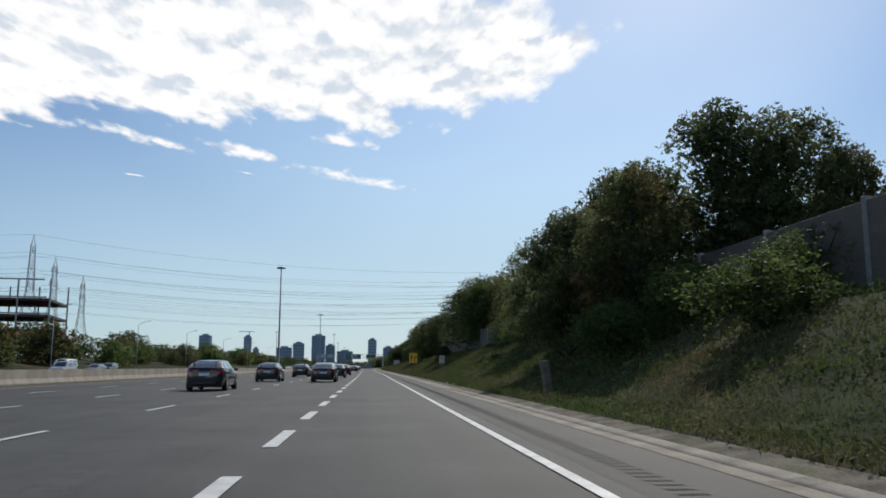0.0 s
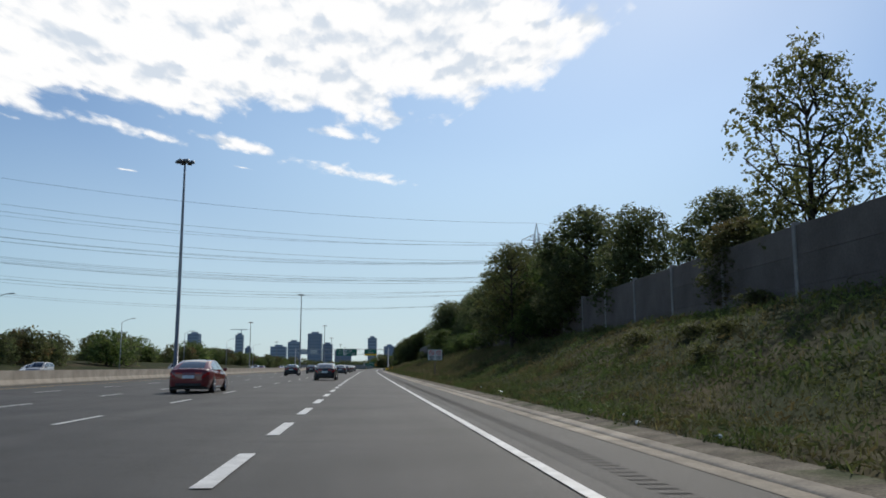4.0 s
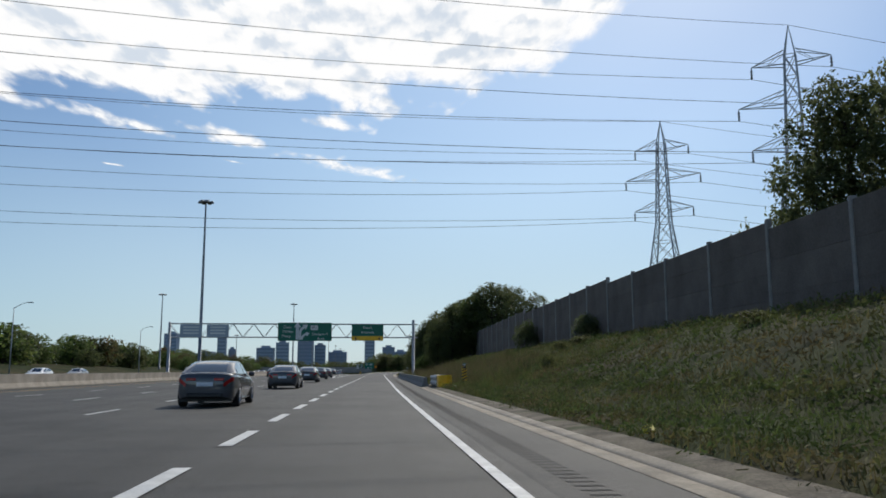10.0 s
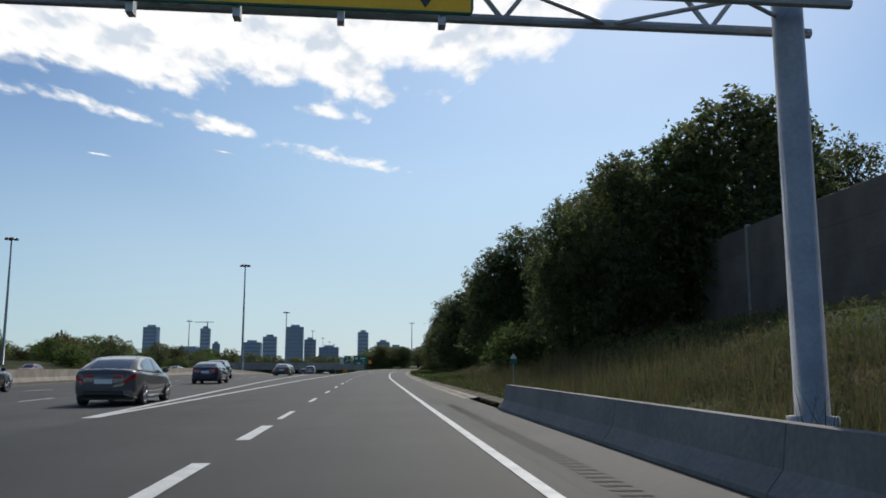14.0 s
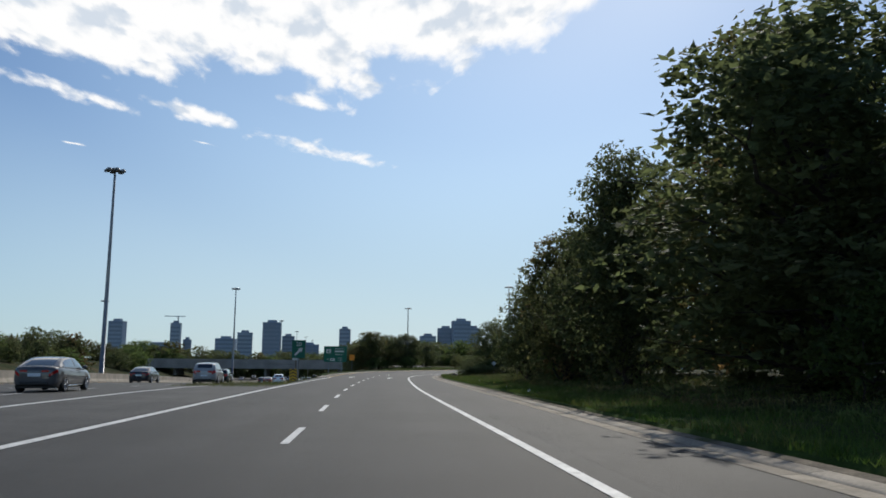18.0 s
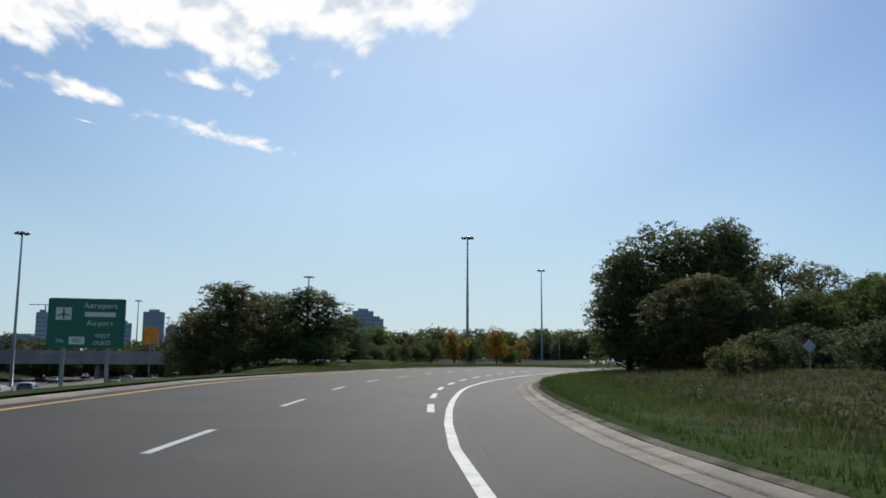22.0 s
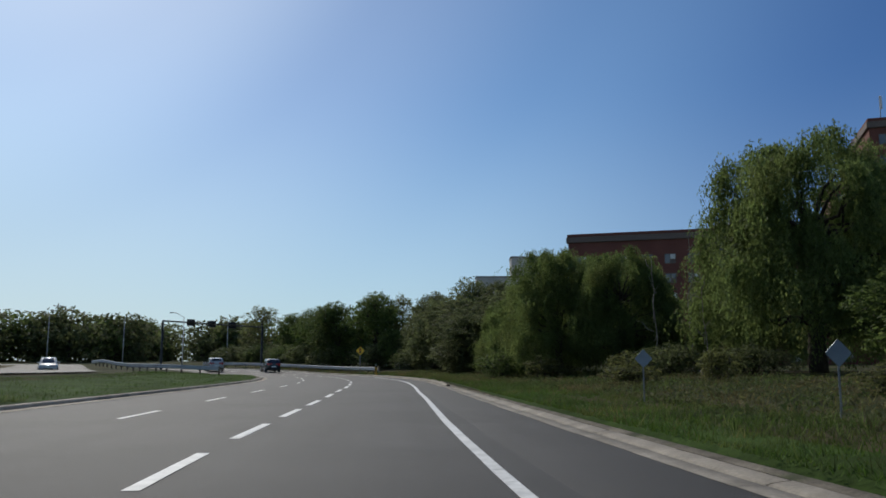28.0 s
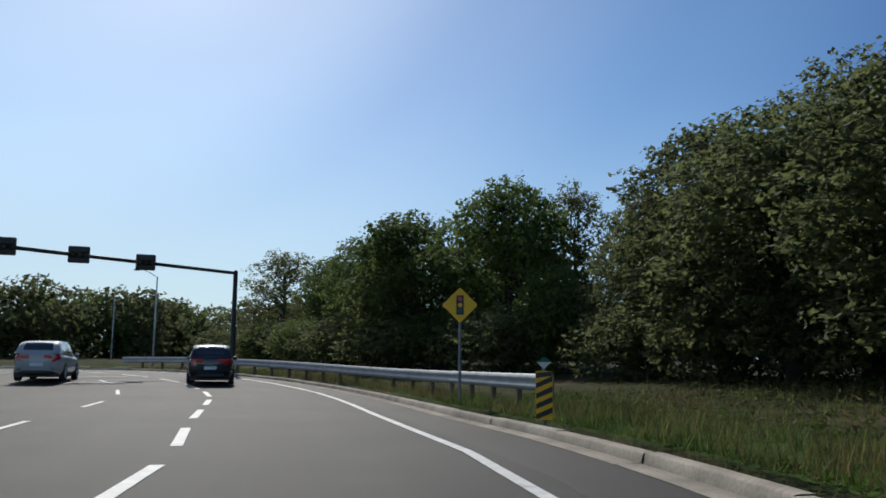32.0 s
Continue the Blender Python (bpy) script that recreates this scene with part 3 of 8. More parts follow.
kerb_back = lambda s: np.interp(s, [725, 740], [0.38, 0.18])
strip2("gravel_edge", edge, vs, [(lambda s: kerb_off(s) + kerb_back(s), lambda s, o, x, y: ramp_z(s, o) + 0.06), (lambda s: kerb_off(s) + kerb_back(s) + 0.15, lambda s, o, x, y: ramp_z(s, o) + 0.09), (lambda s: kerb_off(s) + np.interp(s, [440, 480, 725, 740], [0.85, 0.68, 0.68, 0.5]), lambda s, o, x, y: ground_z(x, y) + 0.0)], GRAVEL, "dusty gravel and dirt behind the kerb", "gravel")
strip2("grass_verge", edge, vs, [(lambda s: kerb_off(s) + np.interp(s, [440, 480, 725, 740], [0.58, 0.47, 0.47, 0.3]), lambda s, o, x, y: ground_z(x, y) - 0.04)] + [(ko(d), verge_z(0.0)) for d in (1.3, 1.7, 2.2, 3, 4.2, 5.5, 7, 8.5, 10, 11.5)] + [(ko(13.5), verge_z(0.5))], GRASS_SOIL, "rough grassy bank beside the road", "grass verge")
vm = np.arange(456, 800, 4.0)
strip2("mown_verge", edge, vm, [(lambda s: kerb_off(s) + np.interp(s, [725, 740], [0.43, 0.26]), lambda s, o, x, y: ground_z(x, y) - 0.03)] + [(ko(d), verge_z(-0.012)) for d in (0.7, 1.2, 1.8)] + [(lambda s: kerb_off(s) + 3.0 + 0.5 * math.sin(s * 0.21) + 0.3 * math.sin(s * 0.47), verge_z(0.02))], LAWN, "short green grass along the kerb", "grass verge")
vl = np.arange(580, 786, 4.0)
strip2("grass_verge", edge, vl, [(lo(0.5), lambda s, o, x, y: ramp_z(s, o) + 0.1), (lo(0.9), lambda s, o, x, y: ramp_z(s, o) + 0.15)] + [(lo(d), verge_z(0.0)) for d in (1.6, 3, 5, 7.5)] + [(lo(11), verge_z(0.5))], LAWN, "mown green grass island beside the ramp", "grass verge")


# painted lines
marks = tagged(new("lane_marking"), "white and yellow road paint, lines and dashes", "road marking", kind="structure")


def line_strip(name, line, s0, s1, off, width, zf, mat, step=4.0):
    ss = np.linspace(s0, s1, max(2, int((s1 - s0) / step)))
    c = []
    for k in (-0.5, 0.5):
        ov = np.array([off(s) for s in ss], float) + k * width
        x, y = line.at(ss, ov)
        c.append(np.stack([x, y, zf(ss, ov, x, y)], -1))
    return part(name, sheet(name, np.stack(c, 1), mat, True), marks)


paint_z = lambda s, o, x, y: ramp_z(s, o) + 0.008
edge_shift = lambda s: np.interp(s, [0, 60, 78, 100, 190, 285, 412, 470, 505, 550, 572, 585, 610, 619, 628, 637, 646, 703, 712, 724, 741, 775], [-0.06, -0.16, -0.15, -0.08, 0.0, -0.04, -0.01, -0.05, -0.15, -0.1, -0.1, -0.02, 0.03, 0.04, -0.19, -0.2, -0.1, -0.18, -0.14, 0.03, 0.0, -0.07])
line_strip("edge_line", edge, -120, 850, edge_shift, 0.155, lambda s, o, x, y: ramp_z(s, o) + 0.009, PAINT)
line_strip("gore_line", edge, 424, 573, lambda s: np.interp(s, [424, 486, 548, 573], [-7.75, -7.3, -7.2, -7.25]), 0.22, paint_z, PAINT)
line_strip("yellow_line", edge, 573, 652, lambda s: left_off(s) + np.interp(s, [573, 600, 652], [0.75, 0.7, 0.55]), 0.16, paint_z, YELLOW_PAINT)
straight = Line([(0, -160), (0, 200), (0, 500), (0, 900), (0, 1500), (0, 2500)], -160.0)
mz = lambda s, o, x, y: main_z(x, y) + 0.012
line_strip("edge_line", straight, 424, 1900, lambda s: np.interp(s, [424, 470, 560, 1900], [-4.0, -5.2, -5.5, -5.5]), 0.22, mz, PAINT, 12)
line_strip("edge_line", straight, -120, 1900, lambda s: MAIN_LEFT, 0.16, mz, YELLOW_PAINT, 12)
line_strip("edge_line", straight, -120, 1900, lambda s: -28.5, 0.16, mz, YELLOW_PAINT, 12)
line_strip("edge_line", straight, -120, 1900, lambda s: -44.0, 0.16, mz, PAINT, 12)
DASH = {}


def dash(line, s_end, off, width, length, zf):
    """A painted dash whose far end lies at s_end."""
    key = (width, length)
    if key not in DASH:
        w, b = width / 2, 0.012
        DASH[key] = mesh("dash", [(-w, -length, 0), (w, -length, 0), (w, 0, 0), (-w, 0, 0), (-w * 0.96, -length * 0.7, 0.001), (w * 0.97, -length * 0.4, 0.001)], [(0, 1, 5, 4), (4, 5, 2, 3)], PAINT)
    mid = s_end - length / 2
    (x0, y0), (x1, y1) = line.at(s_end - length, off(s_end - length)), line.at(s_end, off(s_end))
    a = math.degrees(math.atan2(-(x1 - x0), y1 - y0))
    zz = zf(np.array([s_end - length, s_end]), np.array([off(s_end - length), off(s_end)]), np.array([x0, x1]), np.array([y0, y1]))
    m = pose(float(x1), float(y1), float(zz[1]), math.degrees(math.atan2(float(zz[1] - zz[0]), length)), 0, a)
    part("dash", DASH[key], marks, m)


def counted(s0, s1, at, count):
    """Lengths at which the dashes end, from a few known ones with their number."""
    n = np.arange(-60, 200)
    lo_step, hi_step = (at[1] - at[0]) / (count[1] - count[0]), (at[-1] - at[-2]) / (count[-1] - count[-2])
    s = np.where(n < count[0], at[0] + (n - count[0]) * lo_step, np.where(n > count[-1], at[-1] + (n - count[-1]) * hi_step, np.interp(n, count, at)))
    return [float(v) for v in s if s0 < v < s1]


for s in counted(-60, 424, [39.86, 120.6, 198.7, 288.7, 341.6, 390.6], [0, 13, 26, 41, 50, 58]):
    dash(edge, s, lambda v: -3.6, 0.22, 3.1, paint_z)
for s in counted(424, 835, [486.7, 512.6, 529.4, 594.4, 612.0, 638.7, 654.8, 717.3, 750.8], [0, 3, 5, 13, 15, 18, 20, 27, 31]):
    dash(edge, s, lane_a, 0.13, 3.1, paint_z)
for s in counted(597, 835, [609.1, 621.8, 654.2, 707.3, 723.1, 746.3, 759.7, 776.6], [0, 2, 7, 15, 18, 22, 24, 27]):
    dash(edge, s, lane_b, 0.17, 3.2, paint_z)
for s in counted(-30, 412, [24.9, 219.1, 300.5, 353.9], [0, 20, 29, 35]):
    dash(straight, s, lambda v: np.interp(v, [0, 219, 300, 354, 412], [-5.6, -6.05, -6.15, -6.5, -6.7]), 0.13, 3.0, mz)
for s in counted(-30, 1000, [34.2, 300.0], [0, 28]):
    if s < 420:
        dash(straight, s, lambda v: np.interp(v, [0, 300, 420], [-9.9, -10.3, -10.2]), 0.13, 3.0, mz)
    else:
        dash(straight, s + 3, lambda v: MAIN_LINES[0], 0.13, 3.0, mz)
    if s < 700:
        dash(straight, s + 5, lambda v: np.interp(v, [0, 300, 420, 460], [-14.2, -14.7, -14.0, -12.65]), 0.13, 3.0, mz)
    if s < 300:
        for x in (-32.4, -36.2, -40.0):
            dash(straight, s + 2, lambda v: x, 0.13, 3.0, mz)

# lane arrows on the ramp
def arrow(outline, s, off, name):
    x, y = edge.at(s, off)
    me = mesh(name, [(px, py, 0) for px, py in outline], [tuple(range(len(outline)))], PAINT)
    part(name, me, marks, pose(float(x), float(y), float(ramp_z(s, off)) + 0.012, 0, 0, edge.angle(s)))


STRAIGHT = [(-0.14, -3.1), (0.14, -3.1), (0.14, -0.5), (0.38, -0.6), (0.0, 2.2), (-0.38, -0.6), (-0.14, -0.5)]
arrow(STRAIGHT, 572.4, -1.82, "arrow")
arrow(STRAIGHT, 574.9, -5.46, "arrow")
for s, o in ((806, -7.6), (812, -6.4), (818, -9.5)):
    x, y = edge.at(s, o)
    part("stop_bar", mesh("stop_bar", [(-1.3, -0.22, 0), (1.3, -0.22, 0), (1.3, 0.22, 0), (-1.3, 0.22, 0)], [(0, 1, 2, 3)], PAINT), marks, pose(float(x), float(y), float(ramp_z(s, o)) + 0.05, 0, 0, edge.angle(s)))

# rumble strip cut into the shoulder
rumble = tagged(new("rumble_strip"), "row of short grooves ground into the asphalt shoulder", "rumble strip", kind="structure")
groove = mesh("groove", [(-0.2, -0.07, 0), (0.2, -0.07, 0), (0.2, 0.07, 0), (-0.2, 0.07, 0), (-0.2, 0, -0.001), (0.2, 0, -0.001)], [(0, 1, 5, 4), (4, 5, 2, 3)], material("groove_asphalt", (0.0165, 0.0162, 0.0156), 0.95, spread=0.25))
sv, sf = [], []
for s in np.arange(-20, 430, 0.3):
    x, y = edge.at(s, 0.72)
    k = len(sv)
    sv += [(x - 0.15, y - 0.045, 0.014), (x + 0.15, y - 0.045, 0.014), (x + 0.15, y + 0.045, 0.014), (x - 0.15, y + 0.045, 0.014)]
    sf.append((k, k + 1, k + 2, k + 3))
part("grooves", mesh("grooves", sv, sf, groove.materials[0]), rumble)["kind"] = "stuff"

# cross street at the end of the ramp, its bridge over the motorway, and the loop road
street = Line([(-420, 800), (-200, 806), (-60, 812), (40, 818), (110, 822), (200, 832), (420, 850), (800, 880)])
zs = np.arange(0, 1200, 8.0)
street_z = lambda s, o, x, y: 0.66 + 1.0 * (smooth_step(-150, -60, x) - smooth_step(10, 70, x))
strip("road", street, zs, [-11.0, 0.0, 11.0], street_z, ASPHALT, "grey asphalt cross street at the end of the ramp")
loop = Line([(118, 812), (108, 790), (98, 765), (87, 745), (70, 738), (48, 748), (26, 775), (10, 806)])
ls = np.arange(0, loop.s[-1], 4.0)
strip("road", loop, ls, [-4.2, 0.0, 4.2], lambda s, o, x, y: np.maximum(ground_z(x, y) + 0.12, 0.16), ASPHALT, "grey asphalt loop road beyond the grass island")
strip("kerb", loop, ls, [4.2, 4.25, 4.6], lambda s, o, x, y: np.maximum(ground_z(x, y) + 0.12, 0.16) + 0.12, KERB, "pale concrete kerb along the loop road", "kerb")


# ---- trees ----
def leaf_cloud(rng, blobs, count, size, tuft, fill=0.16, droop=0.0):
    """Leaves gathered in tufts over the shells of several blobs, with a few inside: each leaf is a bent quad."""
    w = np.array([b[3] ** 2 for b in blobs])
    tufts = max(12, int(w.sum() * 12.6 / (tuft * tuft * 2.4)))
    pick = rng.choice(len(blobs), tufts, p=w / w.sum())
    c = np.array([b[:3] for b in blobs])[pick]
    r = np.array([b[3] for b in blobs])[pick]
    d = rng.normal(size=(tufts, 3))
    d /= np.linalg.norm(d, axis=1)[:, None]
    d[:, 2] = np.where((d[:, 2] < -0.3) & (rng.random(tufts) < 0.55), -d[:, 2], d[:, 2])
    centre = c + d * (r * rng.uniform(0.72, 1.06, tufts))[:, None] * np.array([1, 1, 0.9])
    reach = tuft * rng.uniform(0.6, 1.3, tufts)
    k = rng.integers(0, tufts, count)
    e = rng.normal(size=(count, 3))
    e /= np.linalg.norm(e, axis=1)[:, None]
    e[:, 2] = np.abs(e[:, 2]) * np.where(rng.random(count) < 0.75, 1, -1)
    e += d[k] * 0.5
    p = centre[k] + e * (reach[k] * rng.random(count) ** 0.45)[:, None] * np.array([0.85, 0.85, 0.7])
    inner = rng.random(count) < fill
    p = np.where(inner[:, None], c[k] + (centre[k] - c[k]) * rng.uniform(0.2, 0.95, (count, 1)) + rng.normal(size=(count, 3)) * 0.15, p)
    n = e * 0.6 + np.array([0, 0, 0.35]) + rng.normal(size=(count, 3)) * 0.55
    n /= np.linalg.norm(n, axis=1)[:, None]
    t = np.cross(n, rng.normal(size=(count, 3)))
    t[:, 2] -= droop
    t /= np.linalg.norm(t, axis=1)[:, None]
    b = np.cross(n, t)
    b /= np.linalg.norm(b, axis=1)[:, None]
    s = size * rng.uniform(0.55, 1.35, count)[:, None]
    long = s * (1.2 + droop)
    bend = n * s * 0.3
    V = np.stack([p - t * long, p + b * s * 0.62 - bend, p + t * long * rng.uniform(0.6, 1.1, (count, 1)), p - b * s * 0.62 - bend], 1).reshape(-1, 3)
    q = np.arange(count)[:, None] * 4
    F = np.concatenate([q + np.array([[0, 1, 2]]), q + np.array([[0, 2, 3]])])
    return V, F


def fast_mesh(name, V, F, mat):
    me = bpy.data.meshes.new(name)
    me.vertices.add(len(V))
    me.vertices.foreach_set("co", np.asarray(V, np.float32).ravel())
    nf, k = F.shape
    me.loops.add(nf * k)
    me.loops.foreach_set("vertex_index", F.astype(np.int32).ravel())
    me.polygons.add(nf)
    me.polygons.foreach_set("loop_start", np.arange(0, nf * k, k, dtype=np.int32))
    me.materials.append(mat)
    me.update(calc_edges=True)
    me.validate()
    return me


def limb(sh, rng, a, b, r0, r1, wob=0.25, n=4):
    """A bent limb, thinning towards its end."""
    a, b = Vector(a), Vector(b)
    pts = [a] + [a.lerp(b, i / n) + Vector(rng.normal(size=3) * wob * (1 if i < n else 0.3)) for i in range(1, n + 1)]
    sh.pipe(pts, [r0 + (r1 - r0) * i / n for i in range(n + 1)], 7)


def tree_kind(seed, height, spread, trunk, leaves, count, size, crown=0.3, blobs=16, tuft=0.8, tall=1.0, wide=(0.26, 0.4), fill=0.16):
    """Meshes of a tree: tapered trunk with limbs, and a crown of leaf tufts round the limb ends."""
    rng = np.random.default_rng(seed)
    sh = Shape()
    limb(sh, rng, (0, 0, -0.4), (0, 0, height * 0.78), trunk, trunk * 0.2, 0.02, 6)
    bl = []
    for i in range(blobs):
        f = (i + 0.5) / blobs
        ang = i * 2.4 + rng.normal() * 0.4
        env = math.sqrt(1 - ((f - 0.4) / 0.64) ** 2) if tall == 1.0 else (1 - f) ** 0.6 * tall + 0.12
        br = spread * rng.uniform(*wide) * (0.75 + 0.25 * env)
        z = height * crown + br * 0.5 + (height * (1 - crown) - br * 1.4) * f
        reach = max(0.0, spread * env - br) * rng.uniform(0.6, 1.12)
        e = (math.cos(ang) * reach, math.sin(ang) * reach, z)
        bl.append((*e, br))
        limb(sh, rng, (0, 0, min(height * 0.72, max(height * crown * 0.6, z - reach * 0.9))), e, trunk * 0.34, 0.025, 0.22, 4)
        for _ in range(2):
            tip = Vector(e) + Vector(rng.normal(size=3)) * br * 0.5
            limb(sh, rng, Vector(e) * 0.999, tip, 0.03, 0.012, 0.08, 2)
    V, F = leaf_cloud(rng, bl, count, size, tuft, fill)
    return sh.mesh("trunk", BARK, True), fast_mesh("crown", V, F, leaves)


def willow_kind(seed, height, spread, count):
    """A weeping willow: limbs arching out from the trunk to heads at all heights, from which short curtains of narrow leaves spill outwards and hang."""
    rng = np.random.default_rng(seed)
    sh = Shape()
    limb(sh, rng, (0, 0, -0.4), (0, 0, height * 0.6), 0.5, 0.28, 0.06, 5)
    heads, big = [], []
    for i in range(95):
        ang, g = i * 2.4 + rng.normal() * 0.3, (i + 0.5) / 95
        z = height * (0.22 + 0.75 * g) * rng.uniform(0.92, 1.02)
        rr = spread * (1 - max(0.0, (z / height - 0.45) / 0.55) ** 2.2) ** 0.5 * rng.uniform(0.45, 0.95)
        heads.append((math.cos(ang) * rr, math.sin(ang) * rr, z))
        big.append(rng.uniform(0.5, 1.25))
        if i % 3 == 0:
            limb(sh, rng, (0, 0, min(height * 0.58, z * 0.7)), heads[-1], 0.14, 0.02, 0.25, 4)
    heads, big = np.array(heads), np.array(big)
    per = 20
    n = count // per
    k = rng.choice(len(heads), n, p=big / big.sum())
    h = heads[k] + rng.normal(size=(n, 3)) * np.array([0.42, 0.42, 0.26]) * big[k][:, None]
    out = h[:, :2] / (np.linalg.norm(h[:, :2], axis=1)[:, None] + 0.4) * 0.8 + rng.normal(size=(n, 2)) * 0.55
    arch = rng.uniform(0.3, 1.1, n) * big[k]
    length = np.minimum(rng.uniform(0.5, 2.6, n) * (0.6 + 0.5 * big[k]), h[:, 2] - 0.25)
    f = np.linspace(0, 1, per)[None, :] + rng.uniform(0, 1 / per, (n, 1))
    q = np.empty((n, per, 3))
    q[..., :2] = h[:, None, :2] + out[:, None] * (arch[:, None] * (1 - np.exp(-3.2 * f)))[..., None]
    q[..., 2] = h[:, None, 2] + 0.35 * np.sin(np.pi * np.minimum(f * 2.6, 1)) * arch[:, None] - length[:, None] * f ** 1.5
    q = q.reshape(-1, 3) + rng.normal(size=(n * per, 3)) * 0.05
    t = rng.normal(size=(len(q), 3)) * 0.55 + np.array([0, 0, -1.0])
    t /= np.linalg.norm(t, axis=1)[:, None]
    b = np.cross(t, rng.normal(size=(len(q), 3)))
    b /= np.linalg.norm(b, axis=1)[:, None]
    w = 0.066 * rng.uniform(0.6, 1.3, (len(q), 1))
    V = np.stack([q - t * w * 1.5, q + b * w * 0.5, q + t * w * 1.7, q - b * w * 0.5], 1).reshape(-1, 3)
    i4 = np.arange(len(q))[:, None] * 4
    F = np.concatenate([i4 + np.array([[0, 1, 2]]), i4 + np.array([[0, 2, 3]])])
    return sh.mesh("trunk", BARK, True), fast_mesh("crown", V, F, LEAF_WILLOW)


KINDS = {
    "maple": tree_kind(1, 11, 4.1, 0.28, LEAF_DARK, 22000, 0.105, 0.03, 30, 0.42, wide=(0.28, 0.44), fill=0.2),
    "oak": tree_kind(21, 11, 4.3, 0.3, LEAF_DARK, 22000, 0.105, 0.03, 26, 0.45, wide=(0.3, 0.5), fill=0.2),
    "broad": tree_kind(2, 9, 4.2, 0.3, LEAF_MID, 19000, 0.105, 0.03, 28, 0.42, wide=(0.28, 0.44), fill=0.2),
    "airy": tree_kind(3, 10, 3.3, 0.18, LEAF_OLIVE, 9000, 0.09, 0.1, 34, 0.4, wide=(0.2, 0.36), fill=0.08),
    "turning": tree_kind(4, 10.5, 4.0, 0.28, LEAF_AUTUMN, 20000, 0.105, 0.03, 28, 0.42, wide=(0.28, 0.44), fill=0.2),
    "bush": tree_kind(5, 3.4, 2.6, 0.1, LEAF_MID, 6000, 0.08, 0.0, 18, 0.3, wide=(0.34, 0.5)),
    "shrub": tree_kind(6, 2.2, 1.5, 0.07, LEAF_OLIVE, 1800, 0.075, 0.02, 10, 0.28, wide=(0.34, 0.52)),
    "pine": tree_kind(7, 12, 3.4, 0.28, LEAF_DARK, 17000, 0.105, 0.03, 38, 0.42, tall=1.1, wide=(0.24, 0.38)),
    "thicket": tree_kind(15, 3.4, 2.6, 0.1, LEAF_DARK, 6000, 0.085, 0.0, 18, 0.3, wide=(0.34, 0.5)),
    "gold": tree_kind(8, 6.5, 2.6, 0.16, LEAF_YELLOW, 3600, 0.12, 0.08, 14, 0.5, wide=(0.32, 0.48)),
    "willow": willow_kind(9, 12, 6.0, 150000),
    "far": tree_kind(10, 11, 6.0, 0.3, LEAF_DARK, 2300, 0.32, 0.0, 18, 1.1, wide=(0.34, 0.5)),
    "far_mid": tree_kind(11, 10, 6.0, 0.3, LEAF_MID, 2000, 0.34, 0.0, 18, 1.1, wide=(0.34, 0.5)),
    "far_turning": tree_kind(12, 10, 5.5, 0.3, LEAF_AUTUMN, 2000, 0.34, 0.0, 18, 1.1, wide=(0.34, 0.5)),
}


def crown_size(me):
    """Half width and height of a crown."""
    co = np.empty(len(me.vertices) * 3, np.float32)
    me.vertices.foreach_get("co", co)
    co = co.reshape(-1, 3)
    return float(np.quantile(np.abs(co[:, :2]), 0.96)), float(np.quantile(co[:, 2], 0.997))


SIZES = {kind: crown_size(cm) for kind, (tm, cm) in KINDS.items()}
LABELS = {
    "maple": "tall dark green maple with a dense rounded crown", "oak": "dark green tree with a broad lumpy crown", "broad": "broad green deciduous tree with a full crown", "airy": "thin open tree with sparse olive leaves",
    "turning": "dark green tree with some leaves turning rust brown", "bush": "dense green bush on the bank", "shrub": "low olive shrub in the rough grass",
    "thicket": "dense dark green undergrowth beneath the trees", "pine": "tall dark tree with a pointed dense crown", "gold": "small tree in yellow autumn leaf", "willow": "weeping willow with long hanging light green branches",
    "far": "dark green tree in the distant tree line", "far_mid": "olive green tree in the distant tree line", "far_turning": "distant tree turning brown",
}
tree_rng = np.random.default_rng(77)


def tree(kind, x, y, height=None, r=None, sink=0.0, group=""):
    """A tree of that height whose crown is r metres from middle to side."""
    tm, cm = KINDS[kind]
    half, top = SIZES[kind]
    k = (height or top) / top
    w = r / half if r else k
    m = pose(x, y, gz(x, y) - sink, 0, 0, tree_rng.uniform(0, 360)) @ Matrix.Diagonal((w, w, k, 1))
    nm = "shrub" if kind in ("bush", "shrub", "thicket") else "tree"
    ob = thing(nm, m, LABELS[kind], nm, group)
    part("trunk", tm, ob)
    part("crown", cm, ob)
    return ob


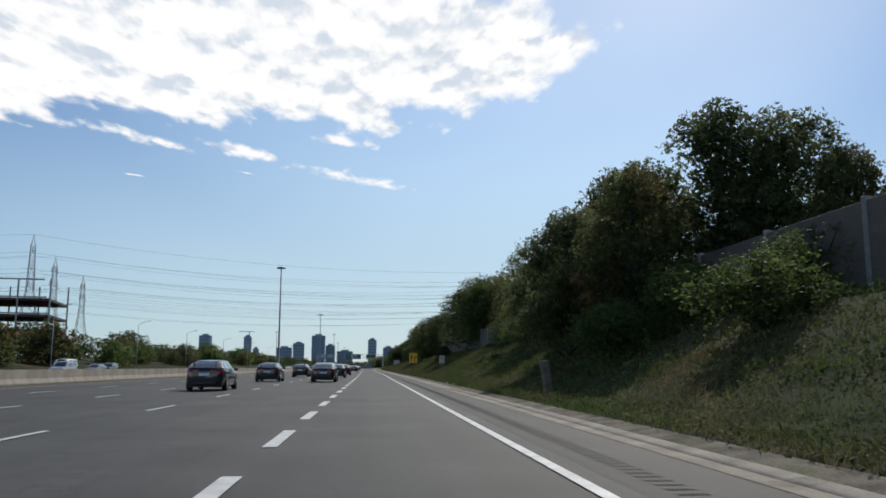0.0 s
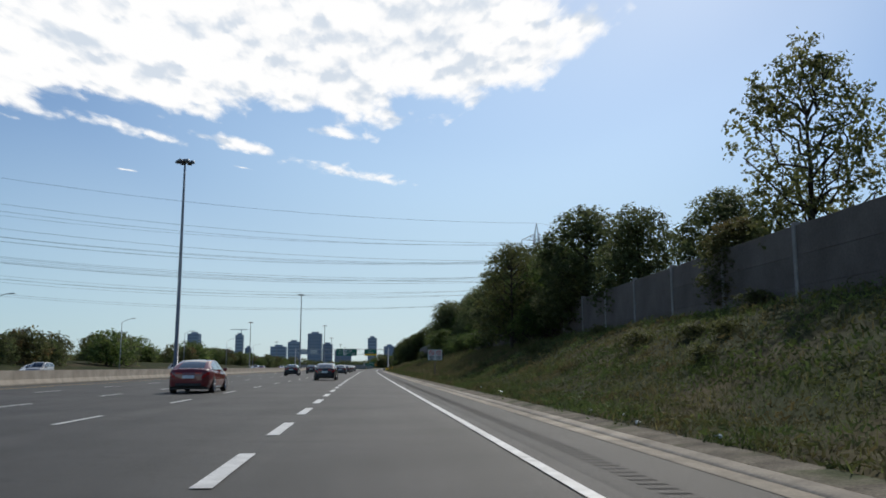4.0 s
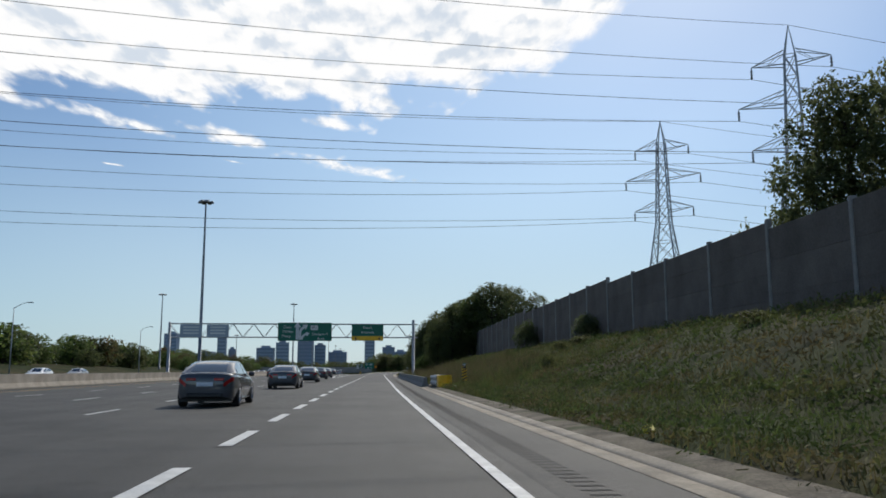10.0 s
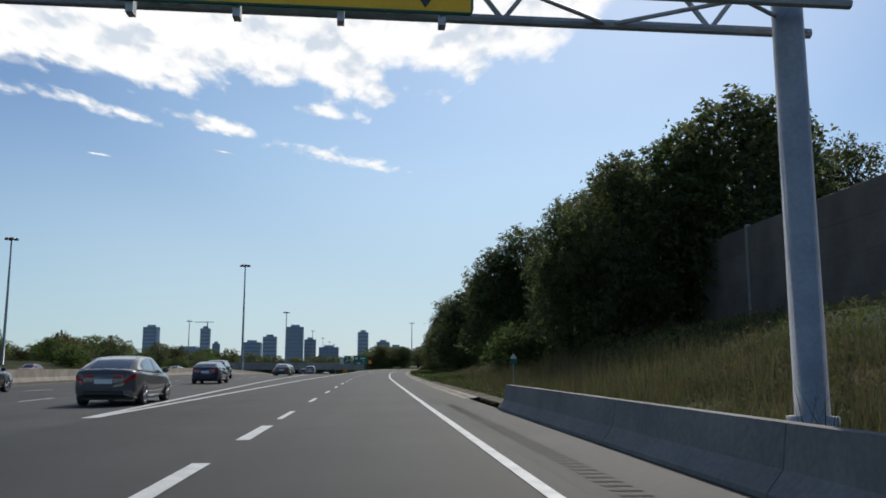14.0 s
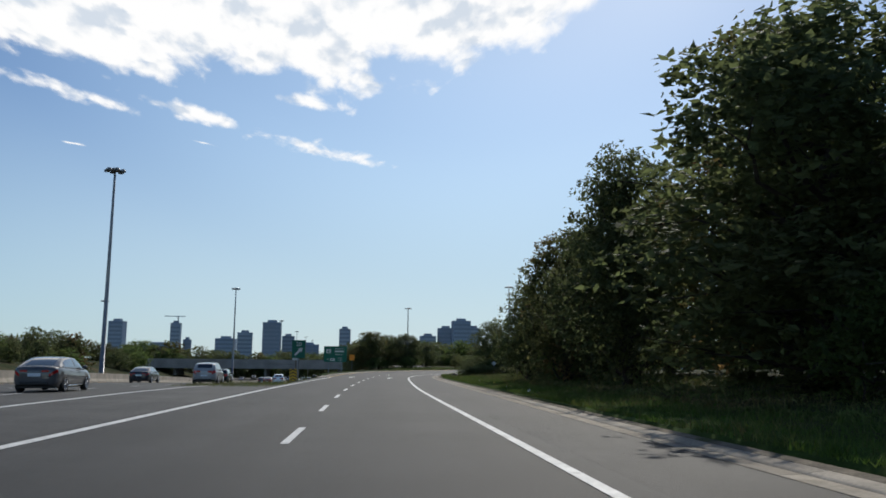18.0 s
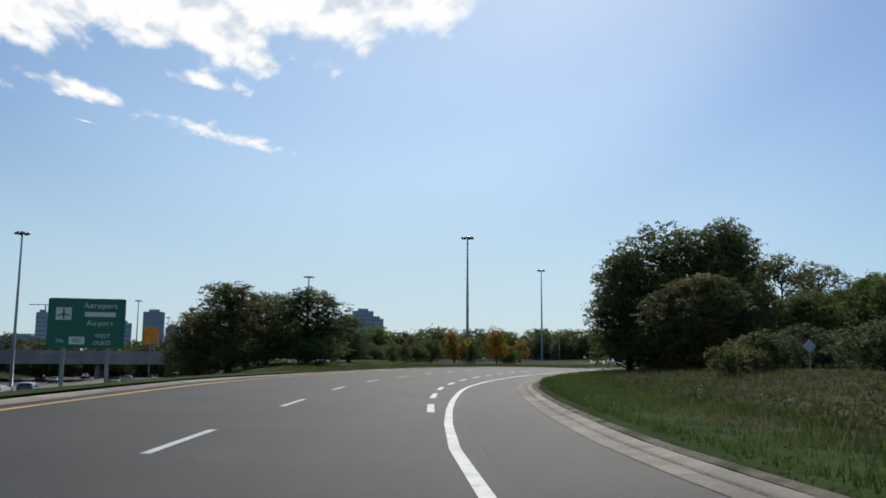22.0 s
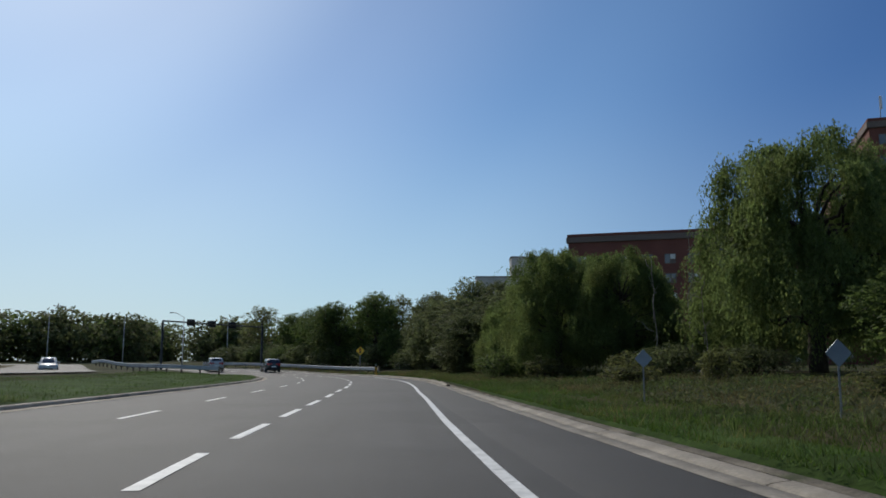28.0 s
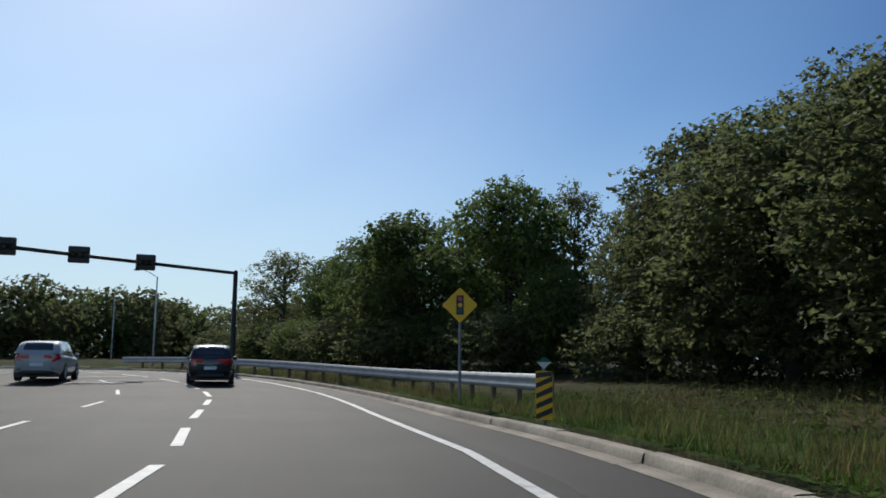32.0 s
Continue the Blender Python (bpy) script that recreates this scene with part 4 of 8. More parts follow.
# along the motorway, before and behind the noise wall: kind, place, height, half width
for kind, x, y, h, r in [
    ("oak", 20.3, 37, 10.1, 3.4), ("maple", 17.4, 38.3, 10.9, 3.0), ("turning", 11.9, 35.5, 7.5, 2.2), ("maple", 10.0, 40, 7.4, 2.0), ("turning", 22, 35, 7.8, 1.7), ("broad", 14.6, 41, 8.6, 2.5), ("maple", 12.6, 47, 7.5, 2.2), ("bush", 9.8, 31, 2.2, 1.8), ("bush", 12.5, 30, 2.2, 1.9), ("bush", 14.5, 25, 2.4, 2.0), ("bush", 11, 22, 2.2, 1.8), ("bush", 14, 34.5, 2.6, 2.2),
    ("maple", 14.5, 59.5, 7.0, 3.0), ("oak", 12.8, 61.5, 5.8, 2.3), ("maple", 17.4, 55.5, 11.6, 2.6), ("airy", 16.6, 84.4, 10.8, 2.6), ("airy", 17, 74, 5.7, 2.2), ("maple", 17.6, 69, 7.8, 2.1), ("airy", 15.5, 90.5, 7.6, 1.8), ("airy", 17.6, 106.8, 9.8, 2.9), ("broad", 15.9, 109.5, 9.4, 3.0), ("airy", 19.5, 102, 10.6, 2.7), ("oak", 16.2, 116, 10.6, 4.8), ("airy", 20.5, 96, 8, 2.3), ("airy", 19, 117, 11.2, 2.8), ("turning", 11.2, 122, 2.2, 1.2), ("bush", 12.8, 66, 2.4, 1.9), ("bush", 13, 76, 2.2, 1.6),
    ("maple", 16.2, 131.8, 10.3, 3.6), ("oak", 19, 128.5, 10, 2.8), ("maple", 17, 138, 8, 2.4), ("airy", 17.6, 151.4, 10.6, 2.5), ("turning", 15.9, 154, 4.0, 1.6), ("maple", 18, 160, 6.5, 2.4),
    ("oak", 17.6, 172, 8, 2.7), ("maple", 16.6, 181, 9.7, 3.5), ("broad", 16.6, 188, 8.2, 2.7), ("maple", 17.5, 196, 8.8, 2.9), ("airy", 12.5, 190.3, 9.2, 2.4), ("broad", 13.6, 193, 6, 2.4), ("bush", 14.2, 186, 3.6, 2.2), ("oak", 17.4, 207.5, 10.6, 5.3), ("maple", 17.2, 220.5, 9.1, 4.0), ("oak", 20.5, 214, 9.5, 3.0), ("bush", 15, 226, 3, 2),
    ("airy", 20.7, 256.8, 10.2, 2.6), ("airy", 22.2, 253.7, 9.7, 2.5), ("airy", 23.6, 250.6, 8.4, 2.5), ("broad", 19, 252, 7, 2.3), ("maple", 19.3, 262.3, 10.9, 2.5), ("oak", 19.3, 271, 11.1, 2.8), ("maple", 20.2, 277, 11.5, 3.0), ("pine", 19.7, 285.5, 11.4, 2.3), ("broad", 14.3, 275.5, 5.2, 3.0), ("bush", 15.5, 262, 3.4, 2.4), ("bush", 15.8, 254, 3.3, 2.2), ("bush", 15.3, 246, 3, 2.2), ("turning", 15.4, 283, 3.2, 2.0),
    ("maple", 18.0, 295.5, 11.2, 4.2), ("oak", 18.6, 304, 12.4, 4.7), ("maple", 22, 299, 11.8, 3.5), ("broad", 20, 291, 9, 2.8),
    ("oak", 21.2, 334, 10.0, 2.9), ("airy", 25.8, 337, 12.5, 1.8), ("maple", 27.5, 330, 11.5, 3.1), ("shrub", 18.6, 338.6, 4.6, 0.9), ("thicket", 17.4, 385, 3.0, 1.2), ("thicket", 17.1, 361, 2.0, 1.1),
    ("maple", 23.6, 448, 13.2, 4.4), ("oak", 28.0, 453, 13.2, 4.2), ("broad", 20.6, 450, 11.6, 3.4), ("maple", 16.3, 448, 10.4, 2.7), ("oak", 13.9, 450.5, 9.2, 2.2), ("maple", 19, 456, 11, 3.1), ("airy", 32.6, 452, 11.7, 2.9), ("oak", 16.8, 475.5, 10.9, 4.2), ("maple", 13.9, 475, 10.2, 2.7), ("maple", 20.2, 467, 12, 3.5), ("bush", 12.4, 457, 3.2, 2), ("bush", 13.6, 467, 3.6, 2.2),
    ("maple", 24.2, 504, 12.6, 4.8), ("broad", 23.0, 517, 9, 3.4), ("oak", 30, 503, 13.6, 5.0), ("turning", 23.5, 497, 11, 3.4), ("bush", 19, 494, 3.6, 2.6), ("maple", 17.4, 519.5, 11.4, 4.9), ("turning", 20.4, 527, 14.2, 4.1), ("oak", 15.6, 532, 10.5, 2.8), ("turning", 15.1, 540, 8.1, 2.2), ("oak", 14.7, 547, 6.0, 1.8), ("maple", 24, 531, 12, 3.7), ("bush", 16, 514, 3, 2), ("bush", 17, 543, 3.4, 2.2),
    ("turning", 20.8, 545, 11.2, 3.7), ("turning", 21.8, 556, 10.6, 3.5), ("oak", 18.8, 560.3, 6.4, 1.9), ("maple", 25.5, 551, 11, 3.5), ("maple", 27.5, 539, 12, 3.7), ("bush", 18.5, 552, 3.2, 2), ("bush", 21.5, 567, 2.2, 1.8), ("bush", 25, 566, 2.8, 2.2), ("oak", 18.6, 579, 5.4, 2.2), ("maple", 22.6, 583.5, 4.6, 1.9), ("thicket", 17.2, 582.5, 2.0, 1.7), ("thicket", 15.6, 576.2, 0.9, 1.0), ("thicket", 17.0, 575.6, 1.1, 1.3), ("thicket", 18.4, 577.5, 1.6, 1.5), ("bush", 27, 584, 3.4, 2.4), ("bush", 31, 592, 3.8, 2.6),
]:
    tree(kind, x, y, h, r)
# along the ramp
for kind, x, y, h, r in [
    ("maple", 38.2, 638.3, 9.2, 2.8), ("oak", 41.4, 638.2, 11.0, 4.6), ("maple", 45, 635.5, 11, 3.2), ("turning", 38.6, 628.6, 6.1, 3.4), ("airy", 49, 634.5, 8.4, 2.4), ("airy", 53.5, 636, 8, 2.5), ("broad", 57, 634, 7, 2.6), ("broad", 46, 628, 5, 2.5), ("broad", 55.5, 629.5, 7, 2.7), ("airy", 52, 617, 6.6, 2.6), ("broad", 46, 611, 4.8, 2.6), ("thicket", 34, 616, 2.0, 1.6), ("thicket", 42.5, 624, 2.6, 2.0), ("thicket", 39, 614, 2.4, 2.0), ("broad", 62, 640, 7.5, 3.2), ("bush", 43.5, 643.5, 3.2, 2.2),
    ("oak", 46.6, 645.5, 7.4, 3.0), ("turning", 47.4, 648.8, 7.0, 1.9), ("pine", 48.6, 653, 9.0, 2.4), ("pine", 51.5, 654.7, 10.2, 2.4), ("maple", 53.7, 652, 10.4, 2.8), ("oak", 55.6, 661.3, 9.6, 2.8), ("maple", 59.4, 666, 10.2, 3.0), ("oak", 57.3, 667.3, 6.8, 2.1), ("maple", 50, 643, 11, 3.2), ("turning", 58, 655, 11, 3.2), ("maple", 62.5, 661, 11, 3.2), ("bush", 53, 662, 2.8, 2), ("bush", 63, 668.5, 3.2, 2.2), ("broad", 66, 666, 8.5, 3.2),
    ("maple", 71, 668, 7, 3), ("broad", 76, 671, 6.5, 3), ("bush", 70, 674, 2.8, 2.2), ("bush", 80, 677, 3.2, 2.4), ("broad", 84, 674, 7, 3), ("turning", 91, 678, 6.4, 3), ("bush", 88, 685, 2.8, 2.4), ("broad", 98, 682, 8, 3.2), ("broad", 95.5, 687.5, 4.6, 2.4),
    ("willow", 103, 694, 11.4, 4.8), ("willow", 109, 690, 10.5, 4.2), ("willow", 106.9, 711, 8.1, 3.2), ("willow", 106.4, 706.2, 7.4, 2.9), ("willow", 113, 716.5, 6.8, 3.4), ("willow", 112.5, 709, 7.4, 3.2), ("willow", 111.4, 700.5, 6.6, 3.2), ("willow", 119.5, 724.1, 6.0, 2.4), ("bush", 110, 716, 2.0, 1.7), ("bush", 114.6, 720.2, 2.2, 1.8), ("bush", 105, 714.2, 1.8, 1.5), ("thicket", 100.6, 700.5, 1.6, 1.7), ("thicket", 97, 695, 1.3, 1.5),
    ("maple", 138.2, 738.5, 10.0, 3.4), ("oak", 138.5, 743.2, 10.6, 3.4), ("maple", 137.2, 747.6, 9.2, 3.2), ("oak", 139.8, 752.3, 7.9, 2.5), ("maple", 134, 734.2, 8.6, 3.2), ("turning", 131, 729.3, 8.0, 3.1), ("oak", 126.5, 727.5, 7.2, 3.2), ("maple", 122.5, 728, 5.6, 2.8), ("maple", 122.0, 730.5, 5.6, 2.6), ("maple", 126.0, 733.6, 6.6, 3.0), ("maple", 130.2, 738.0, 7.8, 3.2), ("oak", 133.6, 743.4, 8.2, 3.2), ("thicket", 131, 736.5, 2.4, 2.4), ("thicket", 134, 741, 3.2, 2.6), ("thicket", 135.5, 746, 3.2, 2.6), ("thicket", 137.5, 751, 3.2, 2.6), ("thicket", 138.5, 760, 3.4, 2.8), ("thicket", 138.5, 768, 3.2, 2.8), ("thicket", 140, 775, 3.4, 2.8), ("thicket", 142.5, 783, 3.4, 3), ("thicket", 144, 792, 3.6, 3), ("thicket", 145, 800, 3.6, 3.2),
    ("broad", 142, 762.8, 10.2, 3.6), ("airy", 144.5, 760.3, 9.8, 2.3), ("broad", 140.6, 769.5, 9.1, 3.6), ("broad", 143, 776, 8.6, 3.6), ("bush", 140, 757.5, 5.2, 2.2), ("airy", 147.5, 795.5, 9.9, 3.5), ("broad", 146, 785, 8, 3.4), ("broad", 149, 770, 9, 3.5), ("bush", 138.5, 765, 3.2, 2), ("bush", 140, 780, 3.2, 2.2), ("bush", 142.5, 789, 3.2, 2.4),
]:
    tree(kind, x, y, h, r)
# on the grass island between ramp and motorway
for kind, x, y, h, r in [("turning", 8.8, 651.5, 7.3, 3.6), ("maple", 15, 649.8, 6.2, 3.0), ("oak", 12, 655, 6.2, 2.7), ("oak", 6.2, 655, 6, 2.6), ("maple", 20.8, 667, 4.9, 2.1), ("bush", 10, 646.8, 2.4, 2.0), ("bush", 15.5, 646.5, 2.2, 1.8), ("shrub", 27, 668, 2.4, 0.8),
                      ("gold", 47, 722, 6.2, None), ("gold", 55.5, 724, 6.6, None), ("bush", 44, 728, 4.6, None), ("bush", 51, 727, 5.2, None), ("bush", 40.5, 723, 3.4, None), ("bush", 59.5, 731, 3.6, None), ("airy", 39, 722, 5, None), ("shrub", 35, 717, 3.6, 1.6), ("gold", 71.5, 756, 4.8, 1.8), ("shrub", 68, 752, 2.4, None), ("bush", 63, 738, 3.2, None)]:
    tree(kind, x, y, h, r)
# distant tree lines, joined by kind
FAR = {}


def far_tree(kind, x, y, h):
    k = h / SIZES[kind][1]
    w = k * float(tree_rng.uniform(1.0, 1.35))
    FAR.setdefault(kind, []).append(pose(x, y, gz(x, y) - 0.13 * h, 0, 0, tree_rng.uniform(0, 360)) @ Matrix.Diagonal((w, w, k, 1)))


def joined(me, places):
    n = len(me.vertices)
    co = np.empty(n * 3, np.float32)
    me.vertices.foreach_get("co", co)
    co = np.c_[co.reshape(-1, 3), np.ones(n)]
    F = np.array([p.vertices[:] for p in me.polygons if len(p.vertices) == len(me.polygons[0].vertices)])
    return np.concatenate([(co @ np.array(m).T)[:, :3] for m in places]), np.concatenate([F + n * i for i in range(len(places))])


for i in range(330):
    kind = ("far", "far_mid", "far", "far_turning", "far_mid")[i % 5]
    f = tree_rng.random()
    if 130 <= i < 250 and (i % 5 == 1 or i % 5 == 3 and i % 2):
        kind = "far"
    if i < 130:
        far_tree(kind, -58 - tree_rng.uniform(0, 34), 60 + 720 * (i + f) / 130, tree_rng.uniform(5, 10))
    elif i < 250:
        f = (i - 130 + f) / 120
        far_tree(kind, -60 + 400 * f, 848 + 24 * f + tree_rng.uniform(0, 26), tree_rng.uniform(11, 13.5))
    elif i < 290:
        f = (i - 250 + f) / 40
        far_tree(kind, 2 + 60 * f, 838 + tree_rng.uniform(0, 10), tree_rng.uniform(3.5, 6.5))
    else:
        f = (i - 290 + f) / 40
        far_tree(kind, -240 + 180 * f, 790 + 50 * f + tree_rng.normal() * 8, tree_rng.uniform(8, 12))
for kind, places in FAR.items():
    tm, cm = KINDS[kind]
    ob = part("distant_trees", fast_mesh("distant_trees", *joined(cm, places), cm.materials[0]))
    tagged(ob, LABELS[kind].replace("tree in the distant tree line", "trees in the distant tree line").replace("distant tree turning", "distant trees turning"), "trees", kind="stuff")
    ob = part("distant_trunks", fast_mesh("distant_trunks", *joined(tm, places), BARK))
    tagged(ob, "dark trunks and limbs of the distant tree line", "trees", kind="stuff")


# ---- clouds: a broken layer about a kilometre up ----
CLOUD_Z = 1000.0
BANK = [(-1650, 3380), (-1230, 3430), (-1080, 3240), (-640, 3500), (-370, 3290), (70, 3520), (345, 3290), (190, 3140), (390, 3120), (640, 2930), (740, 2560), (700, 2300), (600, 2060), (300, 1900), (-1500, 1800), (-2300, 2000)]
WISPS = [(-985, 3590, 260, 85, 1.03), (-575, 3770, 340, 95, 0.88), (-150, 3540, 170, 75, 0.61), (-130, 4250, 380, 125, 0.8), (-650, 4200, 80, 22, 0.7), (-1230, 4310, 110, 20, 0.5), (-330, 3680, 60, 18, 0.8)]


def bank_distance(x, y):
    """Signed distance to the cloud bank's outline, inside positive."""
    p = np.array(BANK, float)
    q = np.roll(p, -1, 0)
    inside = np.zeros(x.shape, bool)
    best = np.full(x.shape, 1e9)
    for (ax, ay), (bx, by) in zip(p, q):
        t = np.clip(((x - ax) * (bx - ax) + (y - ay) * (by - ay)) / ((bx - ax) ** 2 + (by - ay) ** 2), 0, 1)
        best = np.minimum(best, np.hypot(x - ax - t * (bx - ax), y - ay - t * (by - ay)))
        cross = ((ay > y) != (by > y)) & (x < (bx - ax) * (y - ay) / (by - ay + 1e-9) + ax)
        inside ^= cross
    return np.where(inside, best, -best)


cx, cy = np.meshgrid(np.arange(-2400, 1301, 50.0), np.arange(1100, 4801, 50.0))
cover = np.clip(bank_distance(cx, cy) / 330, -1, 1)
for wx, wy, wl_, ww, wa in WISPS:
    u = (cx - wx) * math.cos(wa) + (cy - wy) * math.sin(wa)
    v = -(cx - wx) * math.sin(wa) + (cy - wy) * math.cos(wa)
    cover = np.maximum(cover, 0.78 - 0.7 * np.hypot(u / wl_, v / ww))
CLOUD = bpy.data.materials.new("cloud")
CLOUD.use_nodes = True
cn, cl = CLOUD.node_tree.nodes, CLOUD.node_tree.links
cn.remove(cn["Principled BSDF"])
c_co, c_at = cn.new("ShaderNodeTexCoord"), cn.new("ShaderNodeAttribute")
c_at.attribute_name = "cover"
c_map = cn.new("ShaderNodeMapping")
c_map.inputs["Scale"].default_value = (1.0, 0.42, 1.0)
cl.new(c_co.outputs["Object"], c_map.inputs["Vector"])


def c_noise(scale, detail, rough=0.6, dist=0.0):
    t = cn.new("ShaderNodeTexNoise")
    t.inputs["Scale"].default_value, t.inputs["Detail"].default_value = scale, detail
    t.inputs["Roughness"].default_value, t.inputs["Distortion"].default_value = rough, dist
    cl.new(c_map.outputs[0], t.inputs["Vector"])
    return t.outputs["Fac"]


def c_math(op, a, b):
    m = cn.new("ShaderNodeMath")
    m.operation = op
    for k, v in enumerate((a, b)):
        if isinstance(v, (int, float)):
            m.inputs[k].default_value = v
        else:
            cl.new(v, m.inputs[k])
    return m.outputs[0]


def c_range(v, a, b, lo_, hi_):
    r = cn.new("ShaderNodeMapRange")
    r.interpolation_type = "SMOOTHSTEP"
    for k, x in zip(("From Min", "From Max", "To Min", "To Max"), (a, b, lo_, hi_)):
        r.inputs[k].default_value = x
    cl.new(v, r.inputs["Value"])
    return r.outputs["Result"]


def c_cells(scale, shift=(0, 0, 0)):
    """Rounded billows: distance to the nearest billow's centre, their edges frayed by noise."""
    fray = cn.new("ShaderNodeTexNoise")
    fray.inputs["Scale"].default_value, fray.inputs["Detail"].default_value = scale * 2.5, 4.0
    cl.new(c_map.outputs[0], fray.inputs["Vector"])
    k = cn.new("ShaderNodeVectorMath")
    k.operation = "MULTIPLY_ADD"
    cl.new(fray.outputs["Color"], k.inputs[0])
    k.inputs[1].default_value = (0.7 / scale, 0.7 / scale, 0)
    cl.new(c_map.outputs[0], k.inputs[2])
    o = cn.new("ShaderNodeVectorMath")
    cl.new(k.outputs[0], o.inputs[0])
    o.inputs[1].default_value = shift
    v = cn.new("ShaderNodeTexVoronoi")
    v.feature = "SMOOTH_F1"
    v.inputs["Scale"].default_value, v.inputs["Smoothness"].default_value = scale, 0.35
    cl.new(o.outputs[0], v.inputs["Vector"])
    return v.outputs["Distance"]


puff = c_math("SUBTRACT", c_noise(0.0075, 9.0, 0.58, 0.3), 0.5)
billow = c_cells(0.0058)
small = c_cells(0.016)
dens = c_math("ADD", c_math("MULTIPLY", c_at.outputs["Fac"], 1.15), c_math("ADD", c_math("MULTIPLY", puff, 2.0), c_math("ADD", c_math("MULTIPLY", c_math("SUBTRACT", 0.42, billow), 0.75), c_math("MULTIPLY", c_math("SUBTRACT", 0.4, small), 0.45))))
alpha = c_range(dens, -0.05, 0.6, 0.0, 1.0)
# sunlit and shaded sides of the billows are put into the glow colour
lit = c_math("ADD", c_math("SUBTRACT", c_cells(0.0058, (0, 40, 0)), billow), c_math("MULTIPLY", c_math("SUBTRACT", c_cells(0.016, (0, 16, 0)), small), 0.55))
tone = c_range(c_math("ADD", lit, c_math("MULTIPLY", c_noise(0.006, 6.0, 0.6), 0.9)), 0.18, 0.5, 0.0, 1.0)
c_mix = cn.new("ShaderNodeMix")
c_mix.data_type = "RGBA"
cl.new(tone, c_mix.inputs["Factor"])
c_mix.inputs[6].default_value, c_mix.inputs[7].default_value = (0.66, 0.73, 0.82, 1), (1.0, 1.0, 1.0, 1)
em, tr, ms = cn.new("ShaderNodeEmission"), cn.new("ShaderNodeBsdfTransparent"), cn.new("ShaderNodeMixShader")
em.inputs["Strength"].default_value = 1.0
cl.new(c_mix.outputs[2], em.inputs["Color"])
cl.new(alpha, ms.inputs[0])
cl.new(tr.outputs[0], ms.inputs[1])
cl.new(em.outputs[0], ms.inputs[2])
cl.new(ms.outputs[0], cn["Material Output"].inputs[0])
cmesh = sheet("backdrop", np.stack([cx, cy, 0 * cx + CLOUD_Z], -1), CLOUD)
at = cmesh.attributes.new("cover", "FLOAT", "POINT")
at.data.foreach_set("value", cover.astype(np.float32).ravel())
tagged(part("backdrop", cmesh), "broken bank of bright white clouds in the blue sky", "clouds", kind="structure")


# ---- noise wall on top of the bank ----
wall = tagged(new("wall_noise"), "dark brown-grey concrete noise wall of panels between steel posts", "noise wall", kind="structure")
ys = list(np.arange(-20, 478, 6.0))
for y0, y1 in zip(ys[:-1], ys[1:]):
    x0, x1 = float(wall_x(y0)), float(wall_x(y1))
    base = min(gz(x0, y0), gz(x1, y1)) - 0.5
    zt = float(np.floor(wall_top((y0 + y1) / 2) / 0.3 + 0.5) * 0.3)
    a = math.degrees(math.atan2(-(x1 - x0), y1 - y0))
    ln = math.hypot(x1 - x0, y1 - y0)
    m = pose(x0, y0, 0, 0, 0, a)
    n = 3 if zt - base < 4.2 else 4
    for k in range(n):
        h0, h1 = base + (zt - base) * k / n, base + (zt - base) * (k + 1) / n
        sh = Shape().box(-0.06, 0.08, h0, 0.06, ln - 0.08, h1 - 0.002, bevel=0.015)
        part("panel", sh.mesh("panel", NOISE_WALL), wall, m)
    part("post", Shape().box(-0.12, -0.1, base - 0.2, 0.12, 0.1, zt + 0.12, bevel=0.02).mesh("post", WALL_POST), wall, m)

# ---- concrete barriers ----
PROFILE = [(-0.3, 0.0), (0.3, 0.0), (0.3, 0.08), (0.14, 0.33), (0.09, 0.82), (-0.09, 0.82), (-0.14, 0.33), (-0.3, 0.08)]


def barrier(name, line, s0, s1, off, zf, label, length=6.0, tall=1.0, mat=CONCRETE):
    ob = tagged(new(name), label, "concrete barrier", kind="structure")
    for s in np.arange(s0, s1, length):
        (x0, y0), (x1, y1) = line.at(s, off), line.at(s + length, off)
        a = math.degrees(math.atan2(-(x1 - x0), y1 - y0))
        z0, z1 = zf(x0, y0), zf(x1, y1)
        ln = math.hypot(x1 - x0, y1 - y0) - 0.02
        sh = Shape()
        n = len(PROFILE)
        vs = [(x, 0, z * tall) for x, z in PROFILE] + [(x, ln, z * tall + float(z1 - z0)) for x, z in PROFILE]
        sh.add(vs, [tuple(range(n)), tuple(reversed(range(n, 2 * n)))] + [(k, n + k, n + (k + 1) % n, (k + 1) % n) for k in range(n)])
        part("barrier_section", sh.mesh("barrier_section", mat), ob, pose(float(x0), float(y0), float(z0), 0, 0, a))
    return ob


barrier("barrier_right", edge, 357, 427, 2.05, lambda x, y: 0.0, "grey concrete safety barrier beside the shoulder", 5.0, 0.8, GREY_CONCRETE)
barrier("barrier_median", straight, -60, 820, BARRIER - 0.3, lambda x, y: float(main_z(x, y)), "pale concrete median barrier along the motorway", 10.0, 1.12)

# ---- crash cushion and hazard marker before the barrier ----
cush = thing("crash_cushion", pose(5.55, 351.0, 0.02, 0, 0, -1), "steel crash cushion with a yellow nose before the barrier", "crash cushion")
YELLOW_PLASTIC = material("yellow_plastic", (0.75, 0.43, 0.02), 0.45, spread=0.1, scale=2, fine=15)
nose = Shape()
for k in range(7):
    t0, t1 = math.pi * k / 7, math.pi * (k + 1) / 7
    for z0, z1 in ((0.12, 0.45), (0.52, 0.82)):
        nose.add([(-0.42 * math.cos(t0), -0.45 * math.sin(t0), z0), (-0.42 * math.cos(t1), -0.45 * math.sin(t1), z0), (-0.42 * math.cos(t1), -0.45 * math.sin(t1), z1), (-0.42 * math.cos(t0), -0.45 * math.sin(t0), z1)], [(0, 1, 2, 3)])
